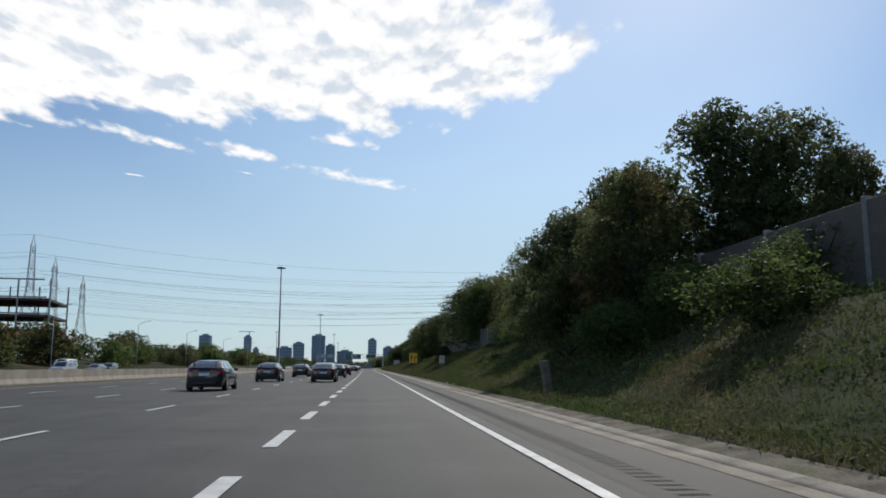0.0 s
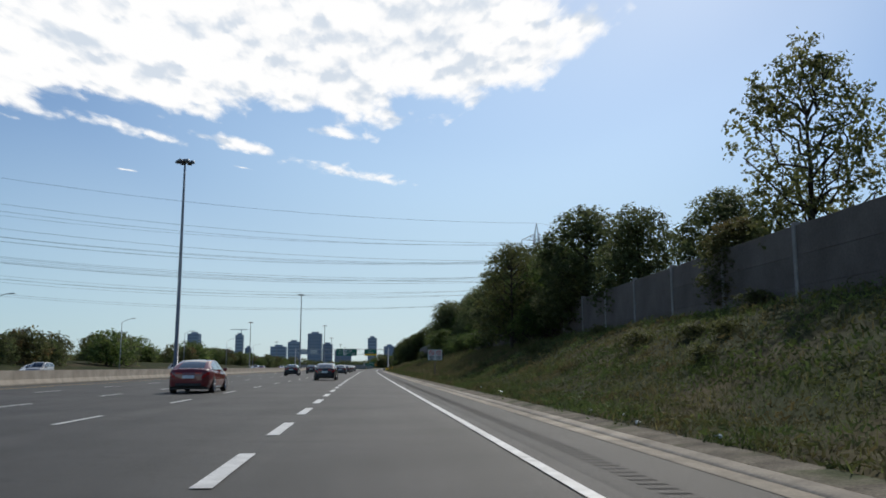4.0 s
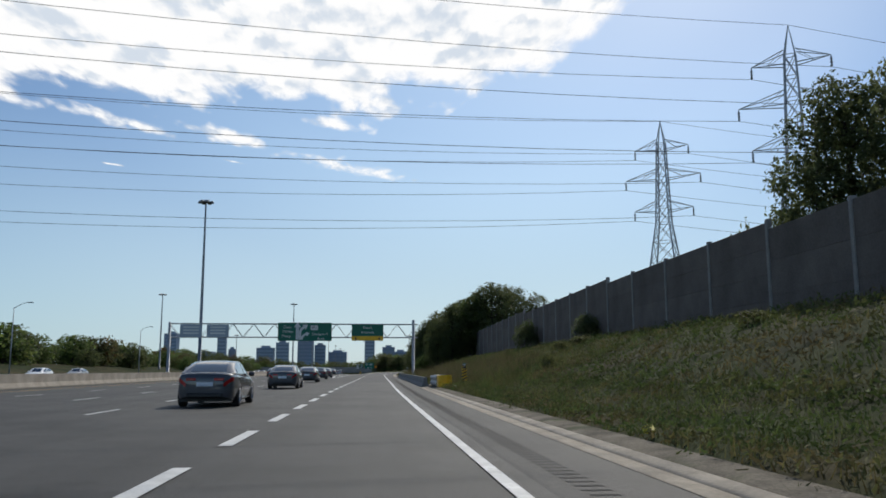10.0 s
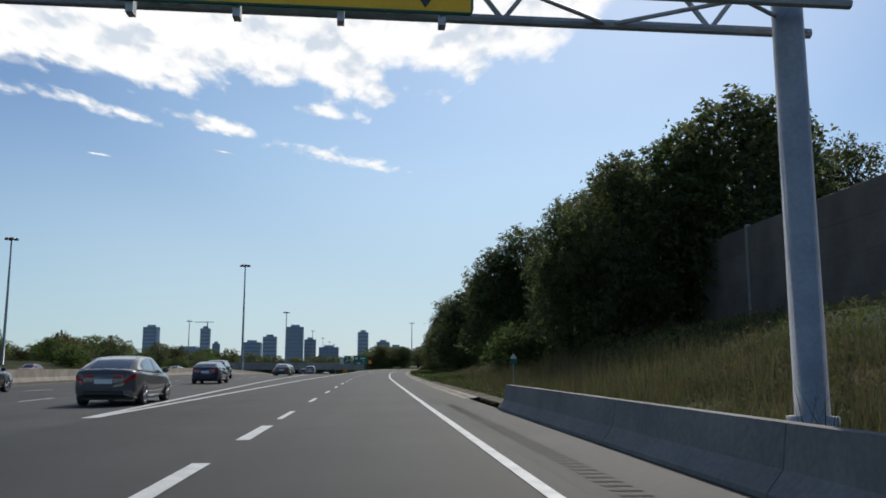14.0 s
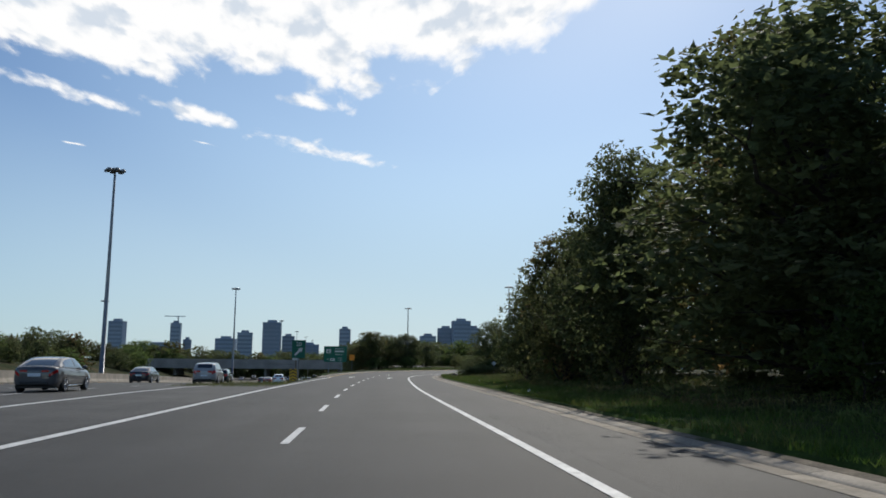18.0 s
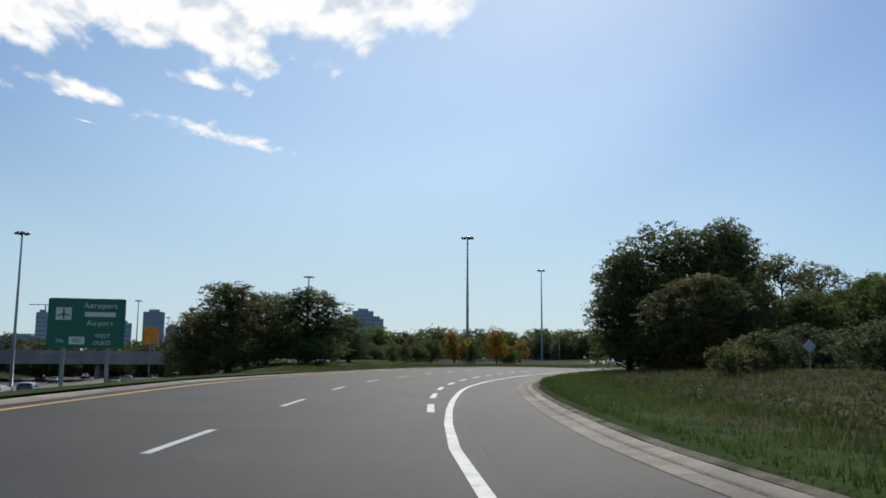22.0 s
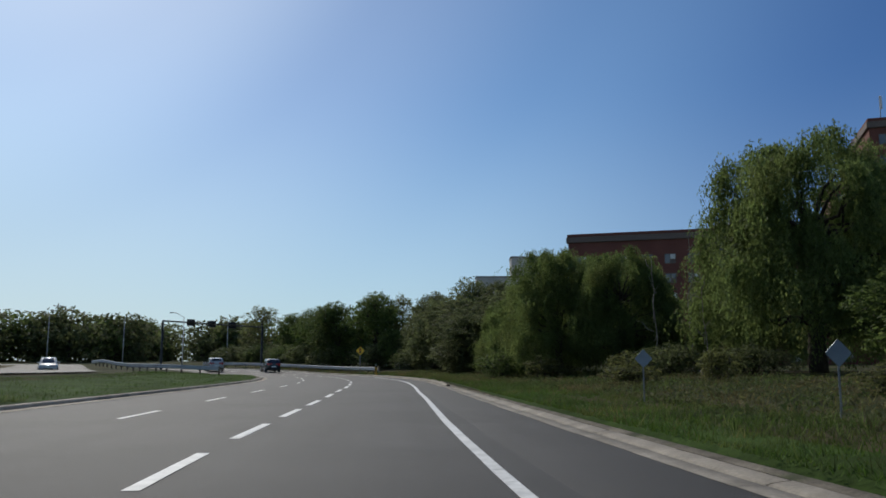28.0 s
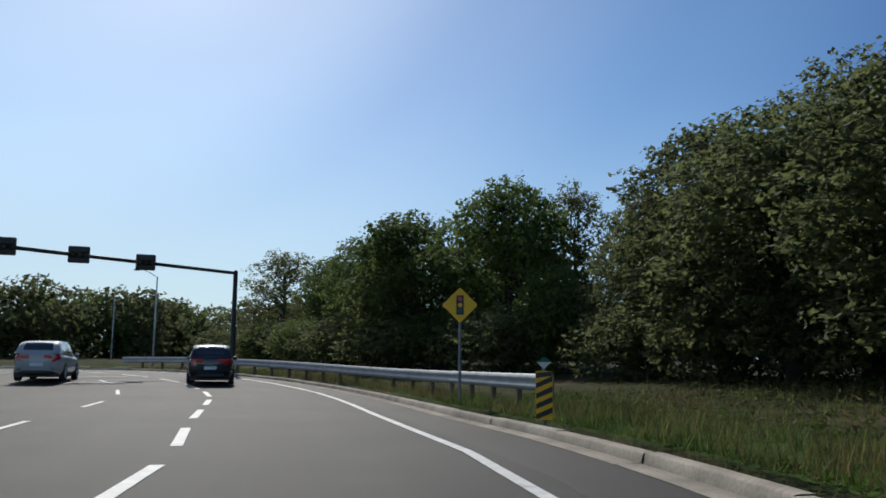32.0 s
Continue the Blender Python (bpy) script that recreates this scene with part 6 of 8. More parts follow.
for sx in (-1.0, 1.0):
    part("post", Shape().box(-0.08, -0.08, -0.4, 0.08, 0.08, 4.7).mesh("post", STEEL), ap, pose(sx, 0.1, 0))
pl = part("plate", plate(3.5, 2.4, GREEN_SIGN, 0.04, 0.08), ap, pose(0, -0.05, 4.15))
for text, z in (("Aeroport", 0.85), ("Airport", 0.0)):
    part("lettering", words(text, 0.36, WHITE_SIGN, "lettering", 1.1), pl, at_xz(0.6, z))
part("bar", bar(-0.1, 0.32, 1.3, 0.54, WHITE_SIGN), pl)
part("symbol_panel", bar(-1.4, 0.15, -0.7, 0.75, WHITE_SIGN, "symbol_panel"), pl)
part("aircraft", flat([(-1.08, 0.68), (-1.02, 0.68), (-1.0, 0.48), (-0.76, 0.36), (-0.76, 0.31), (-1.0, 0.38), (-1.02, 0.25), (-0.95, 0.2), (-1.15, 0.2), (-1.08, 0.25), (-1.1, 0.38), (-1.34, 0.31), (-1.34, 0.36), (-1.1, 0.48)], GREEN_SIGN, "aircraft", -0.008), pl)
part("lettering", words("Via", 0.28, WHITE_SIGN), pl, at_xz(-1.15, -0.85))
part("shield", bar(-0.75, -1.02, -0.05, -0.65, WHITE_SIGN, "shield"), pl)
part("number", words("401", 0.3, BLACK_SIGN, "number"), pl, at_xz(-0.4, -0.84, -0.009))
for text, z in (("WEST", -0.62), ("OUEST", -0.95)):
    part("lettering", words(text, 0.27, WHITE_SIGN), pl, at_xz(0.75, z))
tab = road_sign("orange_sign", 4.9, 628.0, 0, "small orange sign beside the airport sign", 3.6)
part("plate", plate(0.8, 0.9, material("orange_sign", (0.8, 0.25, 0.02), 0.5), 0.02), tab, pose(0, -0.05, 3.2))


# ---- signal-ahead warning signs ----
def signal_ahead(x, y, turn, label, size, top):
    z = gz(x, y)
    ob = road_sign("warning_sign", x, y, turn, label, top + 0.1)
    pl = part("plate", plate(size, size, YELLOW_SIGN, 0.015, 0.05, True), ob, pose(0, -0.05, top - z * 0.5))
    part("signal_symbol", bar(-0.1, -0.26, 0.1, 0.26, BLACK_SIGN, "signal_symbol"), pl)
    for dz, mt in ((0.16, RED_SIGN), (0.0, YELLOW_SIGN), (-0.16, GREEN_SIGN)):
        part("disc", flat([(0.06 * math.cos(a * 0.6283), dz + 0.06 * math.sin(a * 0.6283)) for a in range(10)], mt, "disc", -0.008), pl)


signal_ahead(125.2, 748.5, -40, "yellow diamond sign with a traffic light symbol by the guardrail", 0.68, 2.65)
signal_ahead(34.6, 670.0, -22, "yellow diamond sign with a traffic light symbol on the island", 0.76, 2.95)

# small white diamond markers on thin posts
for x, y, turn in ((28.5, 606, -5), (42.6, 628.7, -20), (81.0, 692.2, -45), (76.4, 686.3, -45), (17.9, 575.6, -15)):
    ob = road_sign("diamond_marker", x, y, turn, "small pale diamond-shaped marker on a thin steel post", 1.25, 0.02)
    part("plate", plate(0.34, 0.34, BLUE_GREY_SIGN, 0.01, 0.03, True), ob, pose(0, -0.03, 1.15))

# slim marker past the barrier's end
slim = road_sign("marker_post", 7.55, 434.5, 0, "slim marker with a small white and green plate past the barrier", 1.25, 0.025)
part("plate", plate(0.26, 0.2, GREEN_SIGN, 0.01, 0.02), slim, pose(0, -0.035, 1.2))
part("reflector", flat([(-0.13, 0), (0.13, 0), (0.0, 0.2)], WHITE_SIGN, "reflector"), slim, pose(0, -0.035, 1.3), label="small white triangle")

# leaning timber stump and culvert pipe
tagged(part("wooden_post", Shape().box(-0.13, -0.13, -0.3, 0.13, 0.13, 1.25, bevel=0.03).mesh("wooden_post", WOOD), None, pose(5.9, 26.5, gz(5.9, 26.5), 0, -8, 10)), "short leaning weathered timber post by the kerb", "post")
pipe = Shape()
# black cap added at the back in place of the pipe's shaded depth
pipe.add([(0.27 * math.cos(2 * math.pi * k / 20), 0.25, 0.27 * math.sin(2 * math.pi * k / 20)) for k in range(20)], [tuple(range(20))])
for k in range(20):
    a0, a1 = 2 * math.pi * k / 20, 2 * math.pi * (k + 1) / 20
    for r, flip in ((0.32, False), (0.27, True)):
        q = [(r * math.cos(a0), -0.25, r * math.sin(a0)), (r * math.cos(a1), -0.25, r * math.sin(a1)), (r * math.cos(a1), 0.3, r * math.sin(a1)), (r * math.cos(a0), 0.3, r * math.sin(a0))]
        pipe.add(q[::-1] if flip else q, [(0, 1, 2, 3)])
    pipe.add([(r * math.cos(a), -0.25, r * math.sin(a)) for r, a in ((0.32, a0), (0.27, a0), (0.27, a1), (0.32, a1))], [(0, 1, 2, 3)])
tagged(part("culvert_pipe", pipe.mesh("culvert_pipe", BLACK_METAL, True), None, pose(14.4, 578.0, gz(14.4, 578.0) + 0.0, 0, 0, -24)), "black corrugated culvert pipe end in the grass", "pipe")


# ---- traffic signal arm ----
sg = thing("traffic_signal", pose(0, 0, 0), "black signal gantry with three traffic lights over the ramp", "traffic light")
PA, PB = Vector((132.9, 776.4, 6.4)), Vector((115.7, 773.6, 6.5))
for q in (PA, PB):
    part("pole", Shape().lathe([(0.2, -0.3), (0.16, 0.1), (0.13, 6.4), (0.0, 6.5)], 10).mesh("pole", BLACK_METAL, True), sg, pose(q.x, q.y, 0.1))
part("arm", Shape().tube(PA, PB, 0.1, 0.1, 10).mesh("arm", BLACK_METAL, True), sg)
LENS = plain("dark_signal_lens", (0.12, 0.1, 0.08), 0.15)
for f in (0.34, 0.55, 0.755):
    q = PA.lerp(PB, f)
    hd = part("signal_head", Shape().box(-0.5, -0.1, -0.42, 0.5, 0.12, 0.42, bevel=0.05).mesh("signal_head", BLACK_METAL), sg, pose(q.x, q.y - 0.2, q.z, 0, 0, -18))
    for dx in (-0.3, 0.0, 0.3):
        part("lens", Shape().lathe([(0.12, 0), (0.12, 0.03), (0.0, 0.05)], 12).mesh("lens", LENS, True), hd, pose(dx, -0.11, 0, 90, 0, 0))
        part("visor", Shape().tube((dx, -0.1, 0.0), (dx, -0.32, -0.02), 0.15, 0.14, 12, False).mesh("visor", BLACK_METAL), hd)


# ---- guardrails ----
def guardrail(points, label, spacing=2.0):
    ln = Line(points)
    ob = tagged(new("guardrail"), label, "guardrail", kind="structure")
    prof = [(0.0, 0.42), (0.07, 0.48), (0.07, 0.55), (0.0, 0.61), (0.07, 0.67), (0.07, 0.74), (0.0, 0.8)]
    n = int(ln.s[-1] // 4)
    post = Shape().box(-0.06, -0.08, -0.4, 0.06, 0.08, 0.78, bevel=0.01).mesh("post", WOOD)
    for k in range(n):
        rows = []
        for s in (k * 4.0, k * 4.0 + 2, k * 4.0 + 3.98):
            row = []
            for d, z in prof:
                x, y = ln.at(s, -d)
                row.append((float(x), float(y), gz(float(x), float(y)) + z))
            rows.append(row)
        part("rail", sheet("rail", np.array(rows), GALV), ob)
        for s in (k * 4.0, k * 4.0 + 2):
            x, y = ln.at(s, 0.1)
            part("post", post, ob, pose(float(x), float(y), gz(float(x), float(y)), 0, 0, ln.angle(s)))
    return ob


guardrail([(124.2, 744.6), (128.5, 753.5), (131.0, 761.8), (132.3, 769.5), (132.3, 778.5), (130.3, 787.5)], "galvanised steel guardrail on wooden posts along the ramp")
guardrail([(108.5, 751), (106, 757), (108, 770), (112, 785)], "galvanised steel guardrail on the grass island")
guardrail([(60, 801), (90, 806), (105, 808)], "galvanised steel guardrail along the cross street")

# ---- bridge of the cross street over the motorway ----
br = thing("overpass", pose(0, 0, 0), "grey concrete road bridge over the motorway", "bridge")
BRIDGE = material("bridge_concrete", (0.2, 0.19, 0.18), 0.9, spread=0.2, scale=0.3, fine=8)
for y in (799.5, 820.5):
    part("parapet", Shape().box(-78, y - 0.2, 1.5, 12, y + 0.2, 2.9, bevel=0.03).mesh("parapet", BRIDGE), br)
    part("girder", Shape().box(-76, y - 0.5, -0.4, 10, y + 0.5, 1.2, bevel=0.03).mesh("girder", BRIDGE), br)
part("deck", Shape().box(-78, 799.5, 1.1, 12, 820.5, 1.5).mesh("deck", BRIDGE), br)
for x in (-56, -24, 2.5):
    for y in (802, 807, 812, 817):
        part("pier", Shape().tube((x, y, -5.4), (x, y, 0.2), 0.55, 0.55, 12).mesh("pier", BRIDGE, True), br)
    part("cap_beam", Shape().box(x - 0.7, 800, 0.0, x + 0.7, 819, 0.9, bevel=0.05).mesh("cap_beam", BRIDGE), br)
for x, sx in ((-78, 1), (12, -1)):
    part("abutment", Shape().add([(x, 798.5, -5.4), (x + sx * 8, 798.5, -5.4), (x, 798.5, 1.4), (x, 821.5, -5.4), (x + sx * 8, 821.5, -5.4), (x, 821.5, 1.4)], [(0, 1, 2), (5, 4, 3), (1, 4, 5, 2), (0, 2, 5, 3)]).mesh("abutment", CONCRETE), br)

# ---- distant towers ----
# the blue of the air's haze is put into these base colours
HAZE = [material("haze_tinted_facade", c, 0.8, spread=0.1, scale=0.02, fine=0.25) for c in ((0.17, 0.235, 0.32), (0.2, 0.26, 0.33), (0.15, 0.2, 0.275))]
PANE = plain("haze_tinted_glazing", (0.1, 0.15, 0.22), 0.3)


def far_tower(x, y, w, d, h, k):
    ob = thing("tower_block", pose(x, y, 0, 0, 0, (k * 7) % 15 - 7), "distant high-rise building in haze-tinted blue-grey", "building", "distant towers")
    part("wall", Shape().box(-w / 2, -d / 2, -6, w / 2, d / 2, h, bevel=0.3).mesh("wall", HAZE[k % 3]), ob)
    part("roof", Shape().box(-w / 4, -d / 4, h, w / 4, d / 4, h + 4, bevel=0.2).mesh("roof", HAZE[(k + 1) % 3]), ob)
    sh = Shape()
    for z in np.arange(6, h - 3, 7.0):
        sh.box(-w / 2 + 1, -d / 2 - 0.25, z, w / 2 - 1, -d / 2 - 0.05, z + 3.2)
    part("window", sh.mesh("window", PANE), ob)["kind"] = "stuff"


for k, (x, y, w, h) in enumerate([(-386, 1980, 25, 74), (-287, 1980, 17, 72), (-270, 2000, 14, 44), (-200, 1980, 34, 46), (-165, 1960, 26, 56), (-118, 1950, 30, 74), (-92, 1990, 22, 52), (9, 1980, 20, 66), (48, 2000, 24, 48), (75, 2050, 30, 40), (150, 1890, 26, 52), (182, 1900, 28, 66), (206, 1880, 30, 78), (228, 1880, 22, 66), (-60, 2100, 40, 40), (-330, 2060, 60, 36), (130, 1960, 40, 38)]):
    far_tower(x, y, w, w * 0.8, h, k)
crane = thing("tower_crane", pose(-283, 1975, 72), "distant tower crane on a high-rise", "crane")
part("mast", Shape().box(-0.8, -0.8, 0, 0.8, 0.8, 12).mesh("mast", HAZE[2]), crane)
part("jib", Shape().box(-24, -0.6, 11, 12, 0.6, 12.2).mesh("jib", HAZE[2]), crane)

# ---- brick residence behind the willows ----
BTRIM = material("brown_trim", (0.13, 0.1, 0.085), 0.8, spread=0.1)
GLASS_DARK = plain("window_glass", (0.05, 0.06, 0.08), 0.08)
BLIND = plain("white_blind", (0.5, 0.5, 0.48), 0.7)


def brick_block(x, y, turn, w, d, h, label):
    ob = thing("brick_building", pose(x, y, 0.5, 0, 0, turn), label, "building")
    part("wall", Shape().box(0, 0, -1, w, d, h, bevel=0.05).mesh("wall", BRICK_WALL), ob)
    part("cornice", Shape().box(-0.3, -0.3, h - 0.9, w + 0.3, d + 0.3, h, bevel=0.05).mesh("cornice", BTRIM), ob)
    part("parapet", Shape().box(-0.15, -0.15, h, w + 0.15, d + 0.15, h + 0.5, bevel=0.05).mesh("parapet", BRICK_WALL), ob)
    n, f = int(w // 3.4), int((h - 1) // 3.0)
    for i in range(n):
        for j in range(f):
            xx, zz = 1.2 + i * 3.4, 1.2 + j * 3.0
            wd = part("window", Shape().box(xx - 0.08, -0.06, zz - 0.08, xx + 1.6, 0.02, zz + 1.45).mesh("window", BTRIM), ob)
            part("pane", Shape().box(xx, -0.09, zz, xx + 0.72, -0.055, zz + 1.35).mesh("pane", GLASS_DARK), wd)
            part("pane", Shape().box(xx + 0.8, -0.09, zz + (0.65 if (i * 7 + j * 3) % 3 else 0.0), xx + 1.5, -0.055, zz + 1.35).mesh("pane", BLIND if (i + j) % 2 else GLASS_DARK), wd)
    if w < 30:
        return ob
    part("penthouse", Shape().box(w - 9, 2, h + 0.5, w - 4, 7, h + 2.0, bevel=0.05).mesh("penthouse", BTRIM), ob)
    part("roof_unit", Shape().box(w * 0.62, 1.5, h + 0.5, w * 0.62 + 2.6, 3.5, h + 1.3, bevel=0.08).mesh("roof_unit", GALV), ob)
    return ob


brick_block(172.0, 749.8, -67, 44, 16, 20.8, "six-storey red brick residence with rows of windows")
brick_block(184.0, 708.0, -67, 14, 14, 34.5, "taller red brick block with rooftop aerials")
brick_block(238.6, 727.4, -67, 6, 12, 37.8, "narrow red brick tower behind the residence")
brick_block(245.4, 722.6, -67, 14, 12, 43.3, "tall red brick tower block behind the residence")
bay = thing("glazed_bay", pose(181.5, 727.5, 0.5, 0, 0, -67), "glazed grey stair bay with a pointed metal roof", "building part")
part("wall", Shape().box(-2, -1.2, -1, 3, 3, 21.5, bevel=0.05).mesh("wall", BTRIM), bay)
for z in range(6):
    part("pane", Shape().box(-1.7, -1.28, 2 + 3 * z, 2.7, -1.22, 4.2 + 3 * z).mesh("pane", GLASS_DARK), bay)
part("roof", Shape().add([(-2.3, -1.5, 21.5), (3.3, -1.5, 21.5), (3.3, 3.2, 21.5), (-2.3, 3.2, 21.5), (0.5, 0.8, 22.6)], [(0, 1, 4), (1, 2, 4), (2, 3, 4), (3, 0, 4), (3, 2, 1, 0)]).mesh("roof", GALV), bay)

for k in range(3):
    aerial = thing("roof_aerial", pose(185.0 + 1.7 * k, 706.6 - 3.8 * k, 35.4), "pale panel aerial on a thin mast on the roof", "aerial")
    part("mast", Shape().tube((0, 0, 0), (0, 0, 3.4), 0.07, 0.05, 8).mesh("mast", GALV), aerial)
    part("panel", Shape().box(-0.18, -0.28, 1.4, 0.18, -0.08, 3.3, bevel=0.04).mesh("panel", WHITE_SIGN), aerial)
PALE_WALL = material("pale_render", (0.36, 0.35, 0.33), 0.85, spread=0.12, scale=0.3, fine=6)
for x, y, w, h, label in ((290.6, 860.6, 19, 32, "pale flat-roofed apartment block far behind the willows"), (306.9, 856.7, 20, 40.5, "taller pale flat-roofed block far behind the willows")):
    wing = thing("pale_building", pose(x, y, 0.5, 0, 0, -50), label, "building")
    part("wall", Shape().box(0, 0, -1, w, 9, h, bevel=0.05).mesh("wall", PALE_WALL), wing)
    part("cornice", Shape().box(-0.25, -0.25, h, w + 0.25, 9.25, h + 0.35, bevel=0.04).mesh("cornice", BTRIM), wing)
    for i in range(int(w // 3)):
        for j in range(int(h // 3.4) - 1):
            wd = part("window", Shape().box(0.8 + 3 * i, -0.06, 2 + 3.4 * j, 2.4 + 3 * i, 0.02, 3.5 + 3.4 * j).mesh("window", BTRIM), wing)
            part("pane", Shape().box(0.88 + 3 * i, -0.09, 2.08 + 3.4 * j, 2.32 + 3 * i, -0.055, 3.42 + 3.4 * j).mesh("pane", GLASS_DARK), wd)

# dead wood in the willows
dead_rng = np.random.default_rng(41)
PALE_WOOD = material("bare_dead_wood", (0.2, 0.18, 0.15), 0.9, spread=0.3, scale=4, fine=30)
for x, y, h, lean in ((101.1, 701.5, 6.4, 0.5), (102.2, 700.1, 7.2, -0.6), (100.6, 698.6, 5.2, 0.4), (106.2, 714.6, 1.7, 0.5)):
    dead = thing("dead_tree", pose(x, y, gz(x, y) - 0.1), "thin bare dead trunk with broken grey branches", "dead tree")
    top = Vector((lean, lean * 0.6, h))
    sh = Shape()
    limb(sh, dead_rng, (0, 0, 0), top, 0.038, 0.01, 0.1, 7)
    part("trunk", sh.mesh("trunk", PALE_WOOD, True), dead)
    for k in range(9):
        a = top * (0.3 + 0.075 * k)
        b = a + Vector((dead_rng.normal() * 0.4, dead_rng.normal() * 0.4, dead_rng.uniform(0.3, 0.8))) * min(1.3, h * 0.22)
        sh = Shape()
        limb(sh, dead_rng, a, b, 0.022, 0.006, 0.06, 3)
        part("branch", sh.mesh("branch", PALE_WOOD, True), dead)
# fallen dead branches on the grass
for k in range(5):
    x, y = 98.6 + 1.1 * k, 697.4 + 1.0 * k + dead_rng.normal() * 0.3
    sh = Shape()
    limb(sh, dead_rng, (0, 0, 0.1), (dead_rng.normal() * 0.8, 1.4 + dead_rng.random(), 0.25 + 0.3 * dead_rng.random()), 0.03, 0.008, 0.1, 5)
    tagged(part("fallen_branch", sh.mesh("fallen_branch", PALE_WOOD, True), None, pose(x, y, gz(x, y), 0, 0, float(dead_rng.uniform(0, 360)))), "bare grey fallen branch lying in the rough grass", "branch", "fallen branches")

# ---- steel-framed deck structure beside the pylons ----
pk = thing("parking_structure", pose(-108, 286, 0.5, 0, 0, 10), "unfinished steel-framed structure with open decks", "building")
RUST = material("dark_red_steel", (0.07, 0.04, 0.035), 0.8, spread=0.2, scale=0.3)
for k, (z, w) in enumerate(((6, 66), (11.5, 64), (17, 60), (22.5, 60), (28.5, 62))):
    if k < 4:
        part("deck", Shape().box(-w, 0, z, 0, 34, z + 0.9, bevel=0.05).mesh("deck", RUST), pk)
    part("beam", Shape().box(-w, -0.4, z + 1.0, 2 - k, -0.05, z + 1.5).mesh("beam", STEEL), pk)
for x in np.arange(-60, 1, 10.0):
    part("column", Shape().box(x - 0.25, -0.3, -1, x + 0.25, 0.2, 30).mesh("column", STEEL), pk)
    part("column", Shape().box(x - 0.25, 33, -1, x + 0.25, 33.5, 30).mesh("column", STEEL), pk)


# ---- vehicles ----
TYRE = plain("tyre_rubber", (0.018, 0.018, 0.018), 0.85)
RIM = plain("alloy_rim", (0.42, 0.42, 0.44), 0.5, 0.7)
CAR_GLASS = plain("car_window_glass", (0.018, 0.022, 0.026), 0.06, 0.0, 0.7, 0.6)
TAIL = plain("red_tail_light", (0.35, 0.012, 0.012), 0.2, coat=0.6)
HEADLIGHT = plain("headlight_glass", (0.7, 0.7, 0.68), 0.15)
TRIM = plain("black_trim", (0.015, 0.015, 0.015), 0.6)
PLATE = plain("pale_number_plate", (0.55, 0.58, 0.62), 0.5)
CHROME = plain("chrome_strip", (0.6, 0.6, 0.6), 0.12, 1.0)
PAINTS = {n: material(n.replace(" ", "_") + "_car_paint", c, 0.5, 0.0, 0.05, 1.5, 30, spec=0.25, coat=0.9) for n, c in {
    "black": (0.01, 0.012, 0.018), "dark grey": (0.03, 0.03, 0.033), "dark blue": (0.015, 0.022, 0.05), "grey": (0.065, 0.066, 0.07), "silver": (0.3, 0.3, 0.3), "white": (0.75, 0.75, 0.74), "dark red": (0.14, 0.012, 0.015)}.items()}


SHAPES = {
    # length, width, wheel radius, axles (rear, front), sill, top line of the body (y, z), roof line (y, z) from the rear window's foot to the windscreen's, roof width share
    "sedan": (4.85, 1.84, 0.335, (-1.44, 1.4), 0.2, [(-2.42, 0.9), (-2.3, 1.03), (-1.9, 1.06), (-1.4, 1.03), (0.0, 0.97), (1.0, 0.95), (1.6, 0.9), (2.1, 0.8), (2.42, 0.62)], [(-1.98, 1.05), (-1.35, 1.31), (-0.8, 1.43), (-0.2, 1.46), (0.3, 1.42), (0.75, 1.22), (1.22, 0.95)], 0.7),
    "hatch": (4.5, 1.82, 0.335, (-1.32, 1.34), 0.22, [(-2.25, 0.95), (-2.12, 1.08), (-1.6, 1.06), (-0.8, 1.0), (0.9, 0.95), (1.45, 0.9), (1.95, 0.8), (2.25, 0.62)], [(-2.1, 1.07), (-1.5, 1.32), (-0.9, 1.42), (-0.3, 1.45), (0.25, 1.41), (0.7, 1.22), (1.18, 0.95)], 0.7),
    "suv": (4.6, 1.88, 0.36, (-1.32, 1.36), 0.28, [(-2.3, 1.05), (-2.2, 1.14), (-1.4, 1.12), (0.0, 1.08), (1.0, 1.05), (1.5, 1.02), (2.05, 0.92), (2.3, 0.72)], [(-2.22, 1.12), (-2.0, 1.5), (-1.6, 1.64), (-0.8, 1.69), (0.0, 1.67), (0.5, 1.5), (1.1, 1.06)], 0.76),
    "van": (5.4, 1.98, 0.36, (-1.6, 1.75), 0.3, [(-2.7, 1.2), (-2.6, 1.24), (0.0, 1.2), (1.7, 1.15), (2.3, 1.02), (2.7, 0.75)], [(-2.68, 1.22), (-2.6, 1.95), (-2.3, 2.1), (-0.5, 2.14), (0.8, 2.08), (1.3, 1.7), (1.95, 1.14)], 0.84),
}
CAR_MESHES = {}


